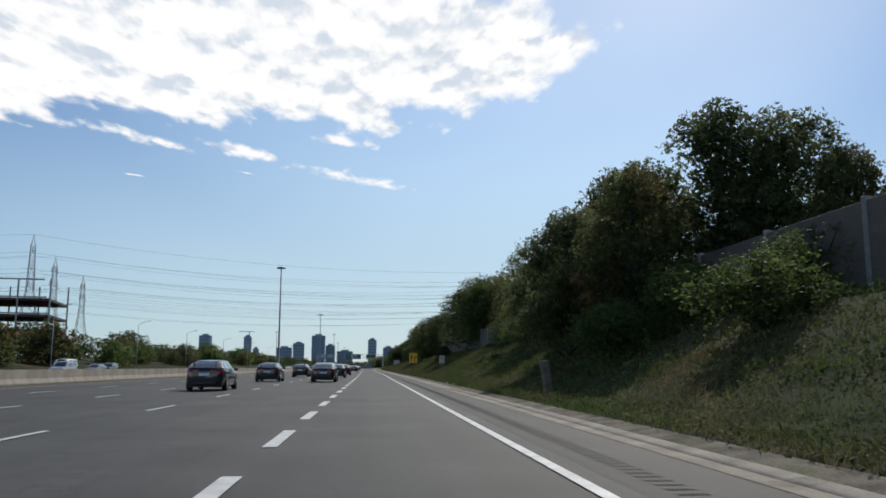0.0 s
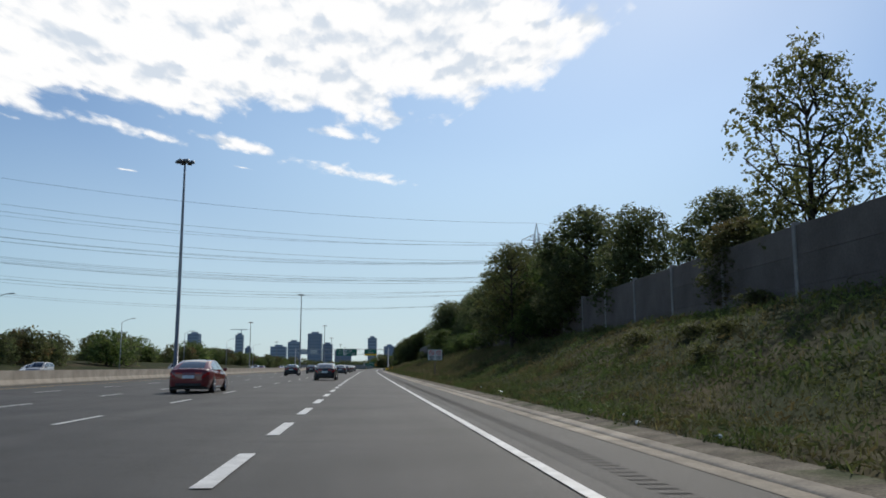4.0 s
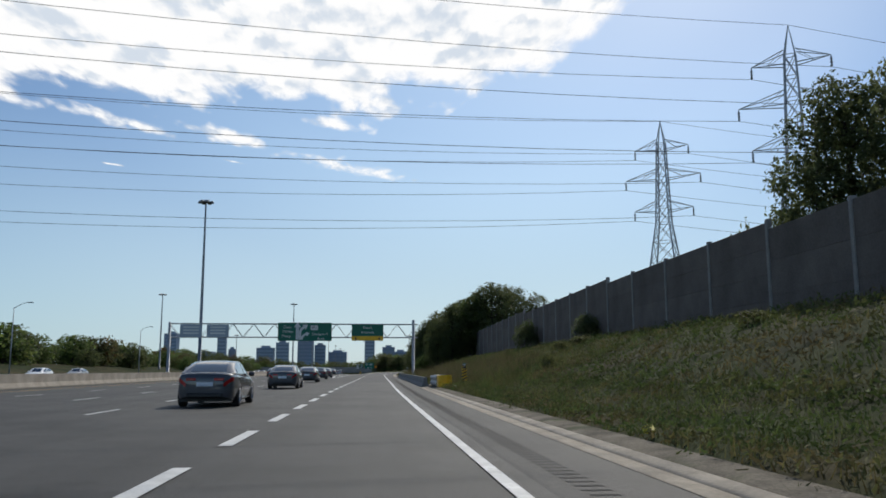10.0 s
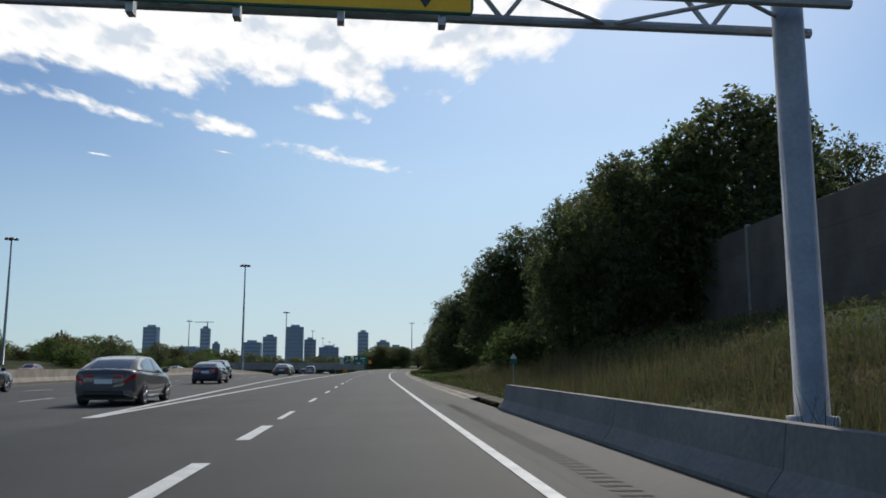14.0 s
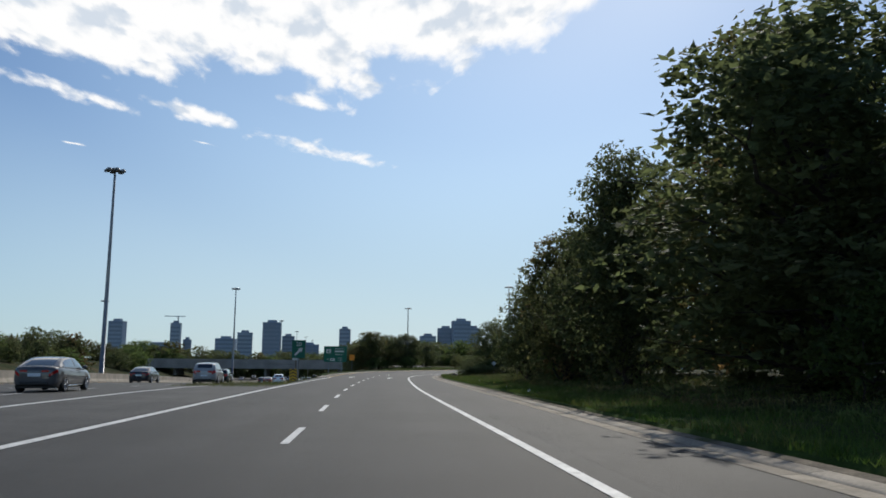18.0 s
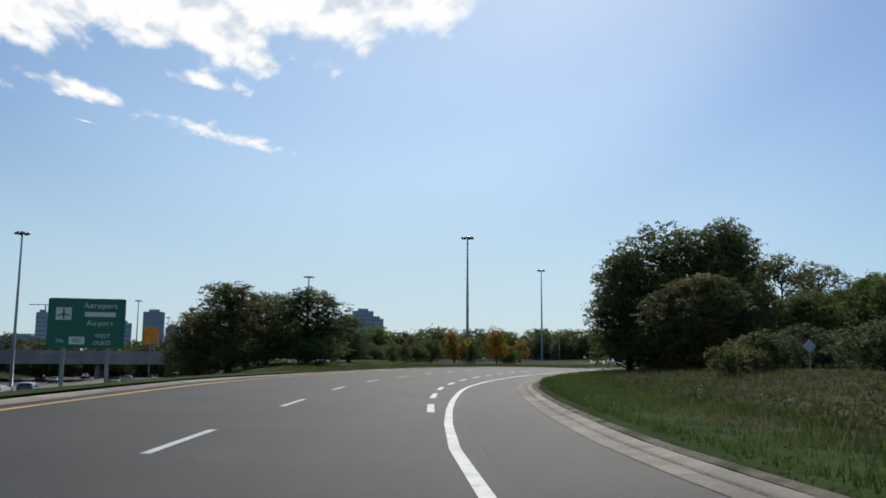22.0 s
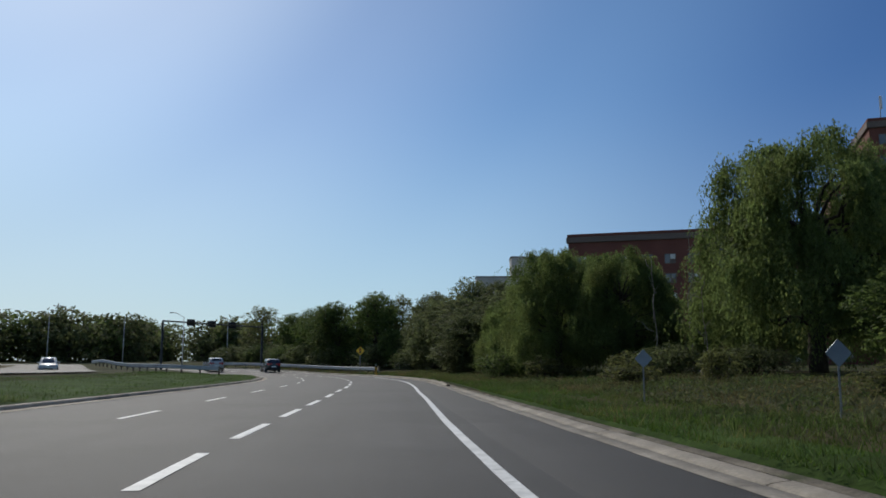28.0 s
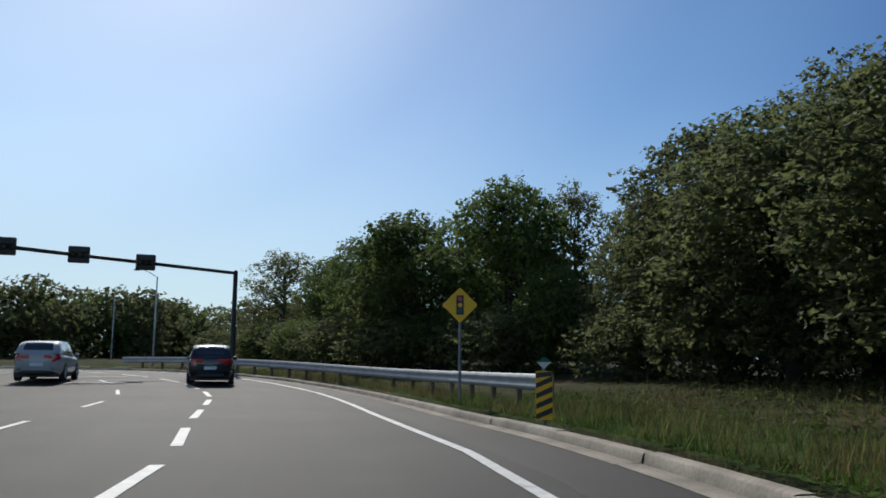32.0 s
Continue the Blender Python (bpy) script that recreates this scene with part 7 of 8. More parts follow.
def car_meshes(shape, paint):
    """Meshes of a car's parts: a rounded lower body, a glazed cabin laid over it, wheels, lights and trim."""
    if (shape, paint) in CAR_MESHES:
        return CAR_MESHES[shape, paint]
    ln, wd, wr, (ya, yb), sill, top, roofline, share = SHAPES[shape]
    mat, w, hl = PAINTS[paint], wd / 2, ln / 2
    ty, tz = np.array(top).T
    ry, rz = np.array([tuple(q) for q in catmull(roofline, 8)]).T

    def body_at(y, k):
        """A point of the lower body: k from -1 (left sill) over the top to 1."""
        u = abs(y) / hl
        plan = 1 - 0.16 * max(0, (u - 0.6) / 0.4) ** 2.2 - 0.22 * max(0, (u - 0.93) / 0.07) ** 2
        zt = float(np.interp(y, ty, tz)) - 0.05 * max(0, (u - 0.96) / 0.04) ** 2
        lift = 0.12 * max(0, (u - 0.85) / 0.15)
        a = abs(k)
        lv = [(1.0, 0.9, sill + lift), (0.92, 0.965, sill + 0.1 + lift), (0.78, 1.0, 0.48), (0.64, 1.0, 0.62), (0.52, 0.985, zt - 0.22), (0.42, 0.965, zt - 0.1), (0.34, 0.9, zt - 0.02), (0.2, 0.6, zt + 0.015), (0.0, 0.0, zt + 0.03)]
        ks = [q[0] for q in reversed(lv)]
        x = float(np.interp(a, ks, [q[1] for q in reversed(lv)])) * w * plan
        z = float(np.interp(a, ks, [q[2] for q in reversed(lv)]))
        return (math.copysign(x, k), y, z)

    def cabin_at(y, v, out=0.0):
        """A point of the cabin: v from 0 at the left belt line over the roof to 1 at the right."""
        zt, zb = float(np.interp(y, ry, rz)), float(np.interp(y, ty, tz)) - 0.02
        f = min(1.0, max(0.0, (zt - zb) / (max(rz) - zb)))
        bw, rw = w * 0.93, w * (0.86 + (share - 0.86) * f)
        g = min(v, 1 - v) / 0.34
        if g < 1:
            x, z = bw + (rw - bw) * g ** 1.25, zb + (zt - zb) * 0.94 * g
            return ((x + out) * (-1 if v < 0.5 else 1), y, z + out * 0.3)
        x = rw * (v - 0.5) / 0.16
        return (x, y, zt - (zt - zb) * 0.06 * (x / rw) ** 2 + out)

    def patch(name, f, ys_, vs_, m, thick=0.0):
        """A piece of a curved surface between two lists of stations, with a lip where it is thick."""
        P = [[f(y, v) for v in vs_] for y in ys_]
        n, c = len(ys_), len(vs_)
        sh = Shape().add([q for r in P for q in r], [(a * c + b, a * c + b + 1, a * c + c + b + 1, a * c + c + b) for a in range(n - 1) for b in range(c - 1)])
        return sh.mesh(name, m, True)

    ends = [0.0, 0.015, 0.05, 0.11, 0.2]
    ys_ = sorted(set([-hl + e for e in ends] + [hl - e for e in ends] + list(np.linspace(-hl + 0.35, hl - 0.35, 17))))
    ks_ = [-1, -0.92, -0.85, -0.78, -0.64, -0.58, -0.52, -0.47, -0.42, -0.38, -0.34, -0.27, -0.2, -0.1, 0, 0.1, 0.2, 0.27, 0.34, 0.38, 0.42, 0.47, 0.52, 0.58, 0.64, 0.78, 0.85, 0.92, 1]
    P = [[body_at(y, k) for k in ks_] for y in ys_]
    c = len(ks_)
    sh = Shape().add([q for r in P for q in r], [(a * c + b + 1, a * c + b, a * c + c + b, a * c + c + b + 1) for a in range(len(ys_) - 1) for b in range(c - 1)])
    n = len(sh.v)
    sh.f += [tuple(range(c)), tuple(reversed(range(n - c, n)))]
    body = sh.mesh("body", mat, True)
    under = Shape().box(-w * 0.86, -hl + 0.25, 0.17, w * 0.86, hl - 0.25, 0.5).mesh("underbody", TRIM)
    y0, y1 = roofline[0][0], roofline[-1][0]
    cab = patch("cabin", cabin_at, np.linspace(y0 + 0.01, y1 - 0.01, 26), np.linspace(0, 1, 25), mat)
    glass = lambda a, b, v0, v1, nm: patch(nm, lambda y, v: cabin_at(y, v, 0.007), np.linspace(a, b, 9), np.linspace(v0, v1, 9), CAR_GLASS)
    rear = glass(y0 + 0.07, roofline[2][0] - (0.1 if shape in ("sedan", "hatch") else 0.28), 0.385, 0.615, "rear_window")
    front = glass(roofline[-3][0] + 0.06, y1 - 0.06, 0.385, 0.615, "windscreen")
    mid = 0.5 * (roofline[2][0] + roofline[-2][0]) - 0.1
    s0, s3 = y0 + (0.55 if shape in ("sedan", "hatch") else 0.35), y1 - 0.32
    panes = []
    for v0, v1 in ((0.035, 0.29), (0.965, 0.71)):
        for a, b in ((s0, mid - 0.06), (mid + 0.06, s3)):
            panes.append(glass(a, b, v0, v1, "side_window"))
    m90 = Euler((0, radians(90), 0)).to_matrix().to_4x4()
    tyre = Shape().lathe([(wr * 0.6, -0.1), (wr * 0.9, -0.115), (wr * 0.985, -0.09), (wr, -0.05), (wr, 0.05), (wr * 0.985, 0.09), (wr * 0.9, 0.115), (wr * 0.7, 0.1), (wr * 0.66, 0.06)], 24)
    tyre_me = tyre.mesh("tyre", TYRE, True)
    tyre_me.transform(m90)
    rim = Shape().lathe([(wr * 0.12, 0.115), (wr * 0.16, 0.1), (wr * 0.17, 0.07)], 12)
    for k in range(10):
        a = k * 2 * math.pi / 10 + (0.1 if k % 2 else -0.1)
        rim.tube((wr * 0.1 * math.cos(a), wr * 0.1 * math.sin(a), 0.095), (wr * 0.66 * math.cos(a), wr * 0.66 * math.sin(a), 0.1), wr * 0.055, wr * 0.05, 5)
    q = [(r * math.cos(t), r * math.sin(t), z) for r, z in ((wr * 0.64, 0.05), (wr * 0.64, 0.108), (wr * 0.7, 0.112), (wr * 0.71, 0.1)) for t in np.linspace(0, 2 * math.pi, 25)[:-1]]
    rim.add(q, [(i * 24 + k, i * 24 + (k + 1) % 24, i * 24 + 24 + (k + 1) % 24, i * 24 + 24 + k) for i in range(3) for k in range(24)])
    rim_me = rim.mesh("rim", RIM)
    rim_me.transform(m90)
    yr, yf = -hl, hl
    lz = {"sedan": 0.86, "hatch": 0.93, "suv": 1.0, "van": 1.05}[shape]
    tall = {"sedan": 0.06, "hatch": 0.07, "suv": 0.12, "van": 0.2}[shape]
    lights = []
    zt = float(np.interp(yr + 0.2, ty, tz))
    for sx in (-1, 1):
        k_lo, k_hi = np.interp([lz + tall, lz - tall], [0.48, 0.62, zt - 0.22, zt - 0.1, zt - 0.02][::1], [0.78, 0.64, 0.52, 0.42, 0.34]) if zt - 0.22 > 0.62 else (0.4, 0.55)

        def lamp_at(y, k, o=0.012):
            x, yy, z = body_at(y, sx * k)
            return (x + sx * o, yy - (o if y < 0 else -o), z)
        kk = np.linspace(k_lo, k_hi, 4)
        lights.append(("tail_light", patch("tail_light", lamp_at, [yr + e for e in (0.0, 0.015, 0.05, 0.11, 0.2, 0.27)], kk if sx > 0 else kk[::-1], TAIL)))
        xs = (w * 0.3, w * 0.62)
        lights.append(("tail_light", Shape().box(min(sx * xs[0], sx * xs[1]), yr - 0.014, lz - tall * 0.7, max(sx * xs[0], sx * xs[1]), yr + 0.01, lz + tall * 0.6, bevel=0.006).mesh("tail_light", TAIL)))
        kk = np.linspace(0.46, 0.56, 4)
        lights.append(("headlight", patch("headlight", lamp_at, [yf - e for e in (0.34, 0.2, 0.11, 0.05, 0.015)], kk if sx > 0 else kk[::-1], HEADLIGHT)))
        hz = float(np.interp(0.75, ty, tz)) + 0.02
        m = Shape().lathe([(0.02, -0.1), (0.085, -0.08), (0.1, 0.0), (0.085, 0.075), (0.02, 0.1)], 10)
        me = m.mesh("mirror", mat, True)
        me.transform(Matrix.Translation((sx * (w + 0.06), 0.78, hz + 0.04)) @ Euler((0, radians(90), 0)).to_matrix().to_4x4() @ Matrix.Diagonal((0.85, 0.6, 1.0, 1)))
        lights.append(("mirror", me))
        for yy in (-0.8, 0.25):
            x, _, z = body_at(yy, sx * 0.47)
            lights.append(("door_handle", Shape().box(min(x, x + sx * 0.025), yy, z - 0.015, max(x, x + sx * 0.025), yy + 0.2, z + 0.02, bevel=0.008).mesh("door_handle", mat)))
        x = sx * w * 0.955
        lights.append(("sill", Shape().box(x - 0.025, ya + wr + 0.1, sill + 0.02, x + 0.025, yb - wr - 0.1, sill + 0.075, bevel=0.015).mesh("sill", CHROME if shape == "sedan" else TRIM)))
        # black disc laid on the body side stands for the shaded wheel well
        for yy in (ya, yb):
            q = [(sx * (w * 1.0 + e), yy + r * math.cos(t), max(sill - 0.02, wr + r * math.sin(t))) for r, e in ((0.0, 0.004), (wr + 0.045, 0.004), (wr + 0.075, -0.01)) for t in np.linspace(0, 2 * math.pi, 25)[:-1]]
            f = [(i * 24 + k, i * 24 + (k + 1) % 24, i * 24 + 24 + (k + 1) % 24, i * 24 + 24 + k) for i in range(2) for k in range(24)]
            lights.append(("wheel_arch", Shape().add(q, f if sx < 0 else [tuple(reversed(g)) for g in f]).mesh("wheel_arch", TRIM)))
    pz = lz - 0.12 if shape in ("sedan", "hatch") else lz - 0.28
    lights.append(("number_plate", Shape().box(-0.25, yr - 0.02, pz - 0.1, 0.25, yr + 0.01, pz + 0.03, bevel=0.006).mesh("number_plate", PLATE)))
    lights.append(("bumper", Shape().box(-w * 0.6, yr - 0.03, 0.3, w * 0.6, yr + 0.1, 0.44, bevel=0.03).mesh("bumper", TRIM)))
    lights.append(("grille", Shape().box(-w * 0.5, yf - 0.06, 0.34, w * 0.5, yf + 0.02, 0.54, bevel=0.02).mesh("grille", TRIM)))
    CAR_MESHES[shape, paint] = (body, under, cab, rear, front, panes, tyre_me, rim_me, lights, (ya, yb, wr, w))
    return CAR_MESHES[shape, paint]


SHAPE_WORD = {"sedan": "four-door saloon car", "hatch": "sporty hatchback", "suv": "compact sport utility vehicle", "van": "cargo van"}


def car(shape, paint, x, y, turn=0.0, z=None, where="on the motorway", extra="", group="traffic"):
    body, under, cab, rear, front, panes, tyre_me, rim_me, lights, (ya, yb, wr, w) = car_meshes(shape, paint)
    zz = (float(main_z(x, y)) if z is None else z) + 0.004
    ob = thing("van" if shape == "van" else "car", pose(x, y, zz, 0, 0, turn), f"{paint} {SHAPE_WORD[shape]} {where}", "van" if shape == "van" else "car", group)
    for nm, me in (("body", body), ("underbody", under), ("cabin", cab), ("rear_window", rear), ("windscreen", front)):
        part(nm, me, ob)
    for me in panes:
        part("side_window", me, ob)
    for nm, me in lights:
        part(nm, me, ob)
    for yy in (ya, yb):
        for sx in (-1, 1):
            wh = part("wheel", tyre_me, ob, pose(sx * (w - 0.085), yy, wr, 0, 0, 0 if sx > 0 else 180))
            part("rim", rim_me, wh, label="alloy rim")
    if extra == "spoiler":
        part("spoiler", Shape().box(-0.7, -2.2, 1.34, 0.7, -1.95, 1.38, bevel=0.015).mesh("spoiler", PAINTS[paint]), ob)
        for sx in (-0.5, 0.5):
            part("spoiler_leg", Shape().box(sx - 0.03, -2.12, 1.05, sx + 0.03, -2.0, 1.35).mesh("spoiler_leg", PAINTS[paint]), ob)
    return ob


def far_car(shape, paint, x, y, turn, where):
    """A car of the distant queue, of few parts."""
    body, under, cab, rear, front, panes, tyre_me, rim_me, lights, (ya, yb, wr, w) = car_meshes(shape, paint)
    ob = thing("car", pose(x, y, float(main_z(x, y)) + 0.004, 0, 0, turn), f"{paint} {SHAPE_WORD[shape]} {where}", "car", "traffic")
    for nm, me in (("body", body), ("underbody", under), ("cabin", cab), ("rear_window", rear), ("windscreen", front)):
        part(nm, me, ob)
    for yy in (ya, yb):
        for sx in (-1, 1):
            part("wheel", tyre_me, ob, pose(sx * (w - 0.085), yy, wr, 0, 0, 0 if sx > 0 else 180))


# same direction as the camera
for y in (41.3, 65.1, 95.3, 125.9):
    car("hatch", "black", -7.6, y, 0, extra="spoiler")
for y in (63.6, 88.3, 114.0):
    car("sedan", "black", -3.3, y)
for x, y in ((-3.95, 249.5), (-4.0, 279.7), (-4.1, 304.8), (-4.1, 330.6), (-4.2, 355.3), (-4.5, 380.8), (-4.9, 406.7), (-5.3, 431.9), (-7.3, 507.6), (-9.1, 534.8)):
    car("sedan", "grey", x, y)
for shape, paint, x, y, extra in [
    ("sedan", "black", -3.35, 193.7, ""), ("hatch", "black", -9.7, 231.5, "spoiler"), ("hatch", "black", -9.5, 266.5, "spoiler"), ("sedan", "dark red", -7.4, 160, ""), ("suv", "dark red", -16.4, 306, ""),
    ("suv", "dark red", -12.4, 372, ""), ("sedan", "black", -14.5, 442, ""), ("suv", "dark grey", -10.8, 482, ""), ("hatch", "dark blue", -8.0, 462, ""), ("suv", "silver", -7.3, 565, ""), ("suv", "black", -10.8, 598, ""), ("sedan", "black", -14.5, 575, ""),
    ("suv", "white", -7.2, 640, ""), ("sedan", "dark red", -10.9, 662, ""), ("suv", "grey", -14.6, 690, ""), ("hatch", "silver", -7.2, 712, ""),
]:
    car(shape, paint, x, y, 0, extra=extra)
# oncoming
onc = np.random.default_rng(5)
for k, y in enumerate(np.arange(70, 600, 24.0)):
    car(("sedan", "suv", "hatch", "suv", "sedan")[k % 5], ("white", "silver", "grey", "black", "white", "dark red", "silver")[k % 7], (-30.4, -34.3, -38.1, -42.0)[k % 4] + onc.normal() * 0.15, float(y + onc.normal() * 5), 180, where="on the far carriageway")
car("van", "white", -42.0, 118, 180, where="on the far carriageway")
# queue beyond the bridge
for k in range(64):
    lane_x = (-7.2, -10.8, -14.6)[k % 3] if k % 2 else (-30.4, -34.3, -38.1, -42.0)[k % 4]
    y = 735 + 11.5 * k + onc.normal() * 5
    far_car(("sedan", "suv", "hatch", "suv")[k % 4], ("white", "silver", "grey", "black", "dark red", "dark blue", "dark grey")[(k * 3) % 7], lane_x, float(y), 0 if k % 2 else 180, "in the distant traffic")
# at the end of the ramp
car("suv", "black", 126.9, 766.6, -27, float(ramp_z(806, -2.0)), "near the end of the ramp")
car("suv", "silver", 121.2, 770.5, -27, float(ramp_z(810, -8.0)), "waiting at the end of the ramp")
car("suv", "silver", 100.5, 770.0, 155, 0.22, "on the loop road")
car("hatch", "dark grey", 82.0, 815.5, 95, 0.68, "on the cross street")
car("sedan", "white", 62.0, 817.0, 95, 0.9, "on the cross street")


# ---- grass, weeds and litter ----
grass_rng = np.random.default_rng(21)


def blades(name, s, off, height, width, mat, label, lean=0.5, drop=0.0):
    """Grass blades, each one thin leaning triangle on the land, in clumps of uneven height."""
    x, y = edge.at(s, off)
    z = ground_z(x, y) - drop
    n = len(s)
    clump = 1 + 0.45 * np.sin(x * 1.7 + 2 * np.sin(y * 0.9)) * np.sin(y * 1.3 + 1.5 * np.sin(x * 0.8)) + 0.25 * np.sin(x * 4.1 + y * 3.3)
    a = grass_rng.uniform(0, 2 * math.pi, n)
    d = np.stack([np.cos(a), np.sin(a), 0 * a], -1)
    side = np.stack([-np.sin(a), np.cos(a), 0 * a], -1)
    h = height * clump * grass_rng.uniform(0.4, 1.3, n)
    w = width * grass_rng.uniform(0.6, 1.4, n)
    b = np.stack([x, y, z], -1)
    bend = lean * grass_rng.uniform(0.1, 1.6, n)
    tip = b + np.array([0, 0, 1.0]) * h[:, None] + d * (h * bend)[:, None]
    V = np.stack([b - side * w[:, None], b + side * w[:, None], tip], 1).reshape(-1, 3)
    F = np.arange(n)[:, None] * 3 + np.array([[0, 1, 2]])
    ob = part(name, fast_mesh(name, V, F, mat))
    return tagged(ob, label, "grass", kind="stuff")


def scatter(n, s0, s1, d0, d1, clump=0.0, near=1.15):
    s = grass_rng.uniform(s0, s1, n)
    d = d0 + (d1 - d0) * grass_rng.random(n) ** near
    if clump:
        thick = np.sin(s * 0.9 + 1.7 * np.sin(d * 1.1)) * np.sin(d * 1.6 + 1.3 * np.sin(s * 0.5)) + 0.5 * np.sin(s * 0.23 + d * 0.6)
        keep = thick + grass_rng.normal(size=n) * 0.5 > -clump
        s, d = s[keep], d[keep]
    return s, kerb_off(s) + d


DRY = material("dry_grass_stems", (0.135, 0.112, 0.058), 0.85, spread=0.3, scale=0.4, fine=3, island=0.4, sheer=0.3, spec=0.1)
GREEN = material("fresh_grass_blades", (0.066, 0.118, 0.02), 0.8, spread=0.25, scale=0.3, fine=2, island=0.35, sheer=0.4, spec=0.1, second=(0.09, 0.115, 0.028), second_scale=0.4, second_at=0.58)


def weeds(name, s, off, height, size, mat, label):
    """A low tangle of weed leaves: small triangles at all angles, in mounds of uneven height."""
    x, y = edge.at(s, off)
    n = len(s)
    mound = np.clip(0.55 + 0.45 * np.sin(x * 1.9 + 2 * np.sin(y * 1.1)) * np.sin(y * 1.5 + 1.7 * np.sin(x * 0.9)) + 0.3 * np.sin(x * 4.7 + 1.3) * np.sin(y * 4.1), 0.08, 1.5)
    z = ground_z(x, y) + height * mound * grass_rng.random(n) ** 0.7
    c = np.stack([x, y, z], -1)
    t = grass_rng.normal(size=(n, 3)) + np.array([0, 0, 0.5])
    t /= np.linalg.norm(t, axis=1)[:, None]
    b = np.cross(t, grass_rng.normal(size=(n, 3)))
    b /= np.linalg.norm(b, axis=1)[:, None]
    k = size * grass_rng.uniform(0.5, 1.5, (n, 1))
    V = np.stack([c - t * k + b * k * 0.35, c - t * k * 0.6 - b * k * 0.35, c + t * k], 1).reshape(-1, 3)
    F = np.arange(n)[:, None] * 3 + np.array([[0, 1, 2]])
    return tagged(part(name, fast_mesh(name, V, F, mat)), label, "weeds", kind="stuff")


WEED = material("weed_leaves", (0.082, 0.112, 0.033), 0.8, spread=0.3, scale=0.5, fine=2, island=0.4, second=(0.135, 0.11, 0.05), second_scale=0.35, second_at=0.54, sheer=0.3, spec=0.1)
weeds("weeds", *scatter(240000, 6, 470, 0.6, 5.5), 0.3, 0.055, WEED, "low tangled green and brown weeds on the bank")
weeds("weeds", *scatter(170000, 6, 470, 4.5, 13.0), 0.42, 0.085, WEED, "taller tangled weeds higher on the bank")
weeds("weeds", *scatter(110000, 455, 790, 3.4, 12.0), 0.26, 0.07, WEED, "tangled weeds under the trees")
blades("rough_grass", *scatter(120000, 6, 470, 0.55, 6.0, 0.7), 0.2, 0.009, BLADE, "rough green and straw grass on the bank", 0.9)
blades("rough_grass", *scatter(80000, 6, 470, 3.0, 13.0, 0.5), 0.28, 0.011, BLADE, "tall rough grass higher on the bank", 0.8)
blades("dry_weeds", *scatter(26000, 6, 480, 1.2, 12.5, 0.1), 0.42, 0.006, DRY, "dry brown weed stems on the bank", 0.5)
blades("verge_grass", *scatter(300000, 455, 790, 0.24, 4.2, 0, 1.25), 0.11, 0.009, GREEN, "short bright green grass beside the kerb", 1.0)
blades("verge_grass", *scatter(90000, 455, 790, 0.4, 4.6, 0.35), 0.18, 0.008, BLADE, "uneven longer grass along the ramp", 0.9)
blades("rough_grass", *scatter(60000, 455, 790, 3.2, 13.0, 0.6), 0.26, 0.01, BLADE, "tall rough grass under the trees", 0.8)
blades("dry_weeds", *scatter(12000, 470, 790, 4.0, 12.0, 0.2), 0.45, 0.006, DRY, "dry weed stems under the trees", 0.5)
s_ = grass_rng.uniform(566, 786, 90000)
blades("verge_grass", s_, left_off(s_) - 0.5 - 10 * grass_rng.random(90000) ** 1.3, 0.09, 0.009, GREEN, "short green grass on the island", 1.0)
s_ = grass_rng.uniform(548, 600, 26000)
blades("rough_grass", s_, left_off(s_) - 0.3 - 7 * grass_rng.random(26000), 0.3, 0.012, BLADE, "tall grass in the nose between the roads", 0.8)
s_ = grass_rng.uniform(572, 720, 60000)
blades("rough_grass", s_, left_off(s_) - 0.65 - 4 * grass_rng.random(60000) ** 1.3, 0.2, 0.009, BLADE, "uneven longer grass along the island", 0.9)
s_ = grass_rng.uniform(745, 845, 26000)
blades("rough_grass", s_, kerb_off(s_) + 0.4 + 2.2 * grass_rng.random(26000), 0.3, 0.009, BLADE, "long grass and weeds along the guardrail", 0.7)
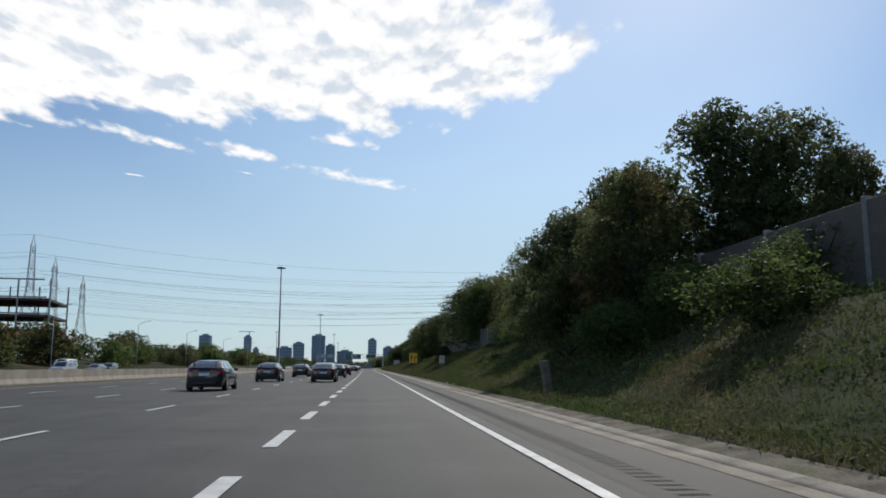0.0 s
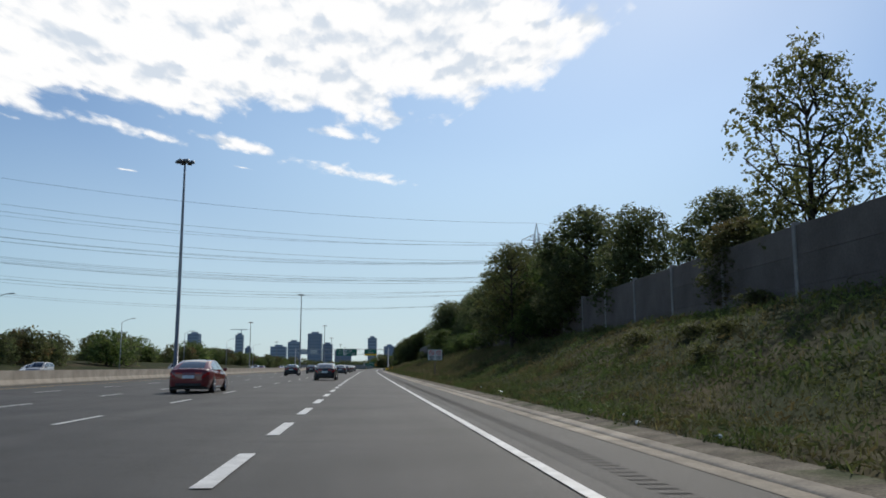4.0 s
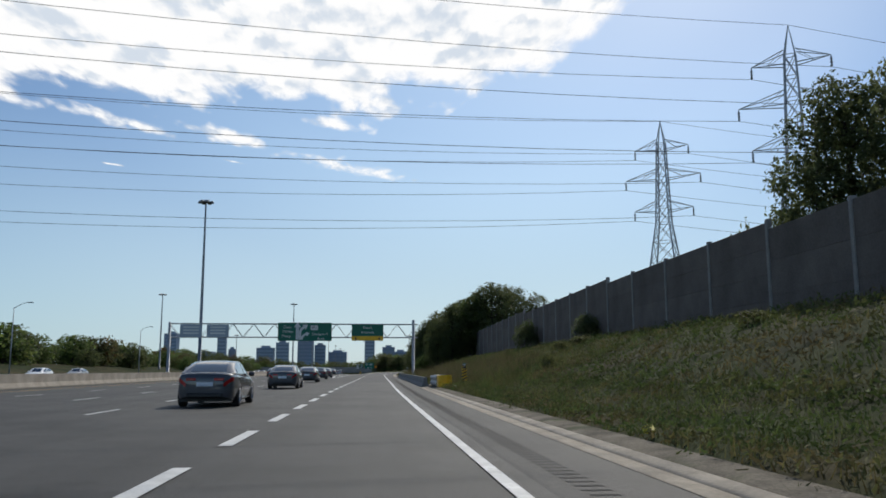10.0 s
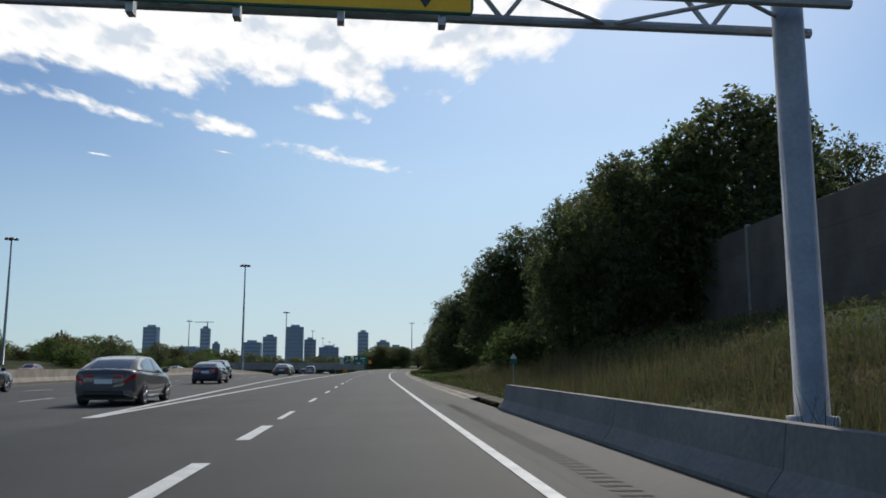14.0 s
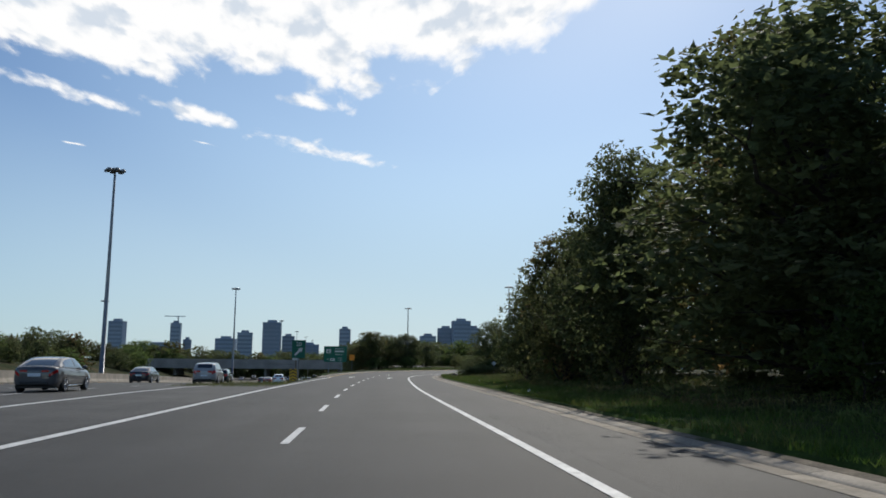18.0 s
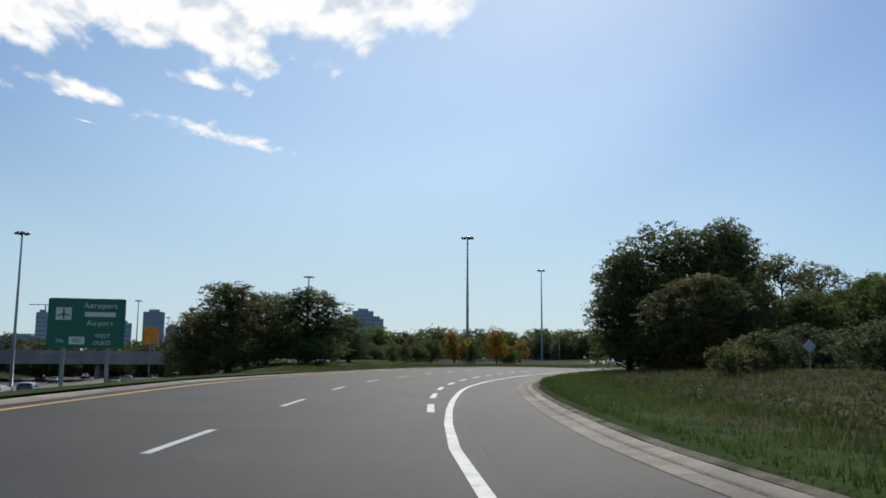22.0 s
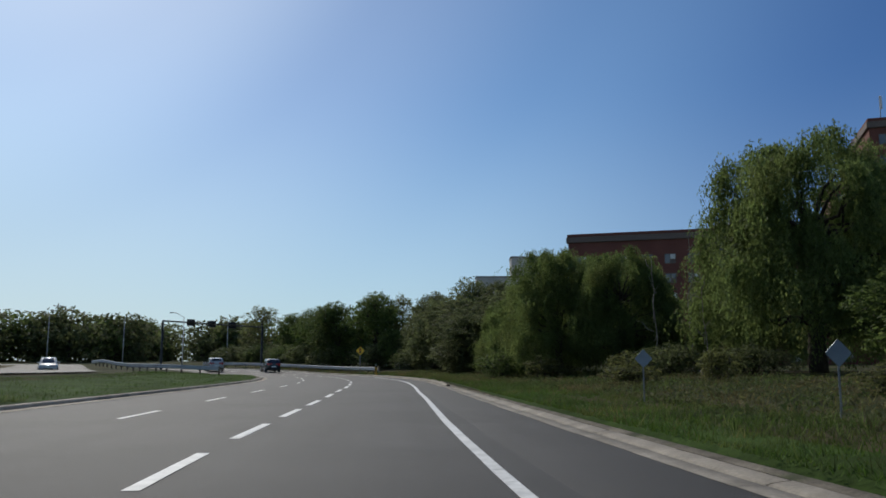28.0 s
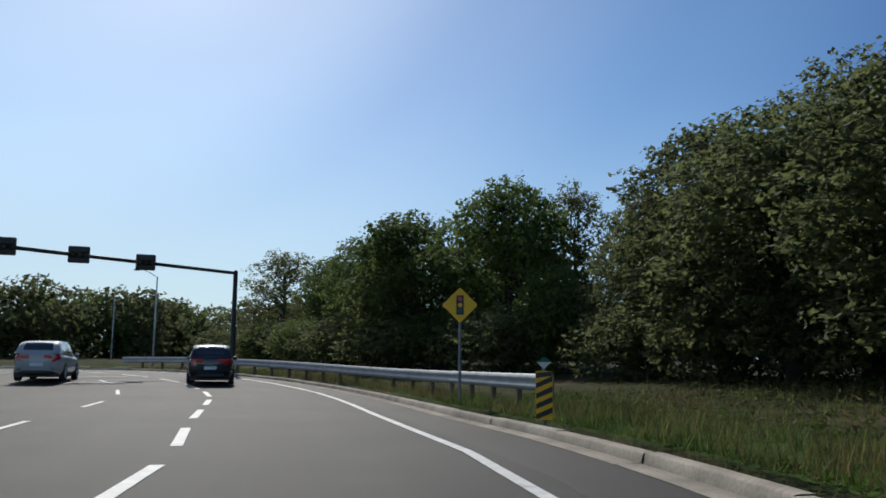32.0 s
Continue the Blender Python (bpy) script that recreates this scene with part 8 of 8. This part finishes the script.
# tall feathery grass on the bank behind the barrier and near the signs
blades("tall_grass", *scatter(42000, 352, 452, 1.4, 8.0, 0.5), 0.85, 0.007, DRY, "tall golden feathery grass behind the concrete barrier", 0.45)
blades("tall_grass", *scatter(30000, 340, 452, 1.2, 9.0, 0.3), 0.6, 0.009, BLADE, "tall green grass behind the concrete barrier", 0.6)
blades("tall_grass", *scatter(30000, 180, 300, 3.0, 10.0, 0.2), 0.7, 0.007, DRY, "tall golden feathery grass high on the bank", 0.5)
# shrubs and weeds along the bank
for k in range(34):
    s = float(grass_rng.uniform(8, 440))
    d = float(grass_rng.uniform(5.0, 10.5))
    x, y = edge.at(s, kerb_off(s) + d)
    tree("shrub", float(x), float(y), float(grass_rng.uniform(0.5, 1.1)), float(grass_rng.uniform(0.45, 0.9)), 0.1, group="shrubs on the bank")
for k in range(46):
    s = float(grass_rng.uniform(480, 770))
    d = float(grass_rng.uniform(6.0, 11.5))
    x, y = edge.at(s, kerb_off(s) + d)
    tree("shrub", float(x), float(y), float(grass_rng.uniform(0.7, 1.7)), float(grass_rng.uniform(0.7, 1.3)), 0.1, group="shrubs under the trees")

# litter on the verge
LITTER = [plain("white_litter", (0.7, 0.7, 0.68), 0.6), plain("clear_plastic_litter", (0.45, 0.5, 0.52), 0.3), plain("yellow_litter", (0.6, 0.5, 0.05), 0.6)]
for k in range(60):
    s = float(grass_rng.uniform(8, 560))
    x, y = edge.at(s, kerb_off(s) + float(grass_rng.uniform(0.45, 2.2)))
    r = float(grass_rng.uniform(0.05, 0.14))
    sh = Shape()
    pts = [(r * math.cos(a) * grass_rng.uniform(0.5, 1.2), r * 0.8 * math.sin(a) * grass_rng.uniform(0.5, 1.2), z * r * grass_rng.uniform(0.4, 1)) for z in (0.0, 0.6, 1.0) for a in np.arange(0, 6.2, 1.05)]
    sh.add(pts, [(i * 6 + j, i * 6 + (j + 1) % 6, i * 6 + 6 + (j + 1) % 6, i * 6 + 6 + j) for i in range(2) for j in range(6)] + [tuple(range(12, 18)), (5, 4, 3, 2, 1, 0)])
    ob = part("litter", sh.mesh("litter", LITTER[k % 3 if k % 9 == 2 else k % 2]), None, pose(float(x), float(y), gz(float(x), float(y)) + 0.04, 0, 0, k * 40))
    tagged(ob, "crumpled scrap of litter in the roadside grass", "litter", "roadside litter")
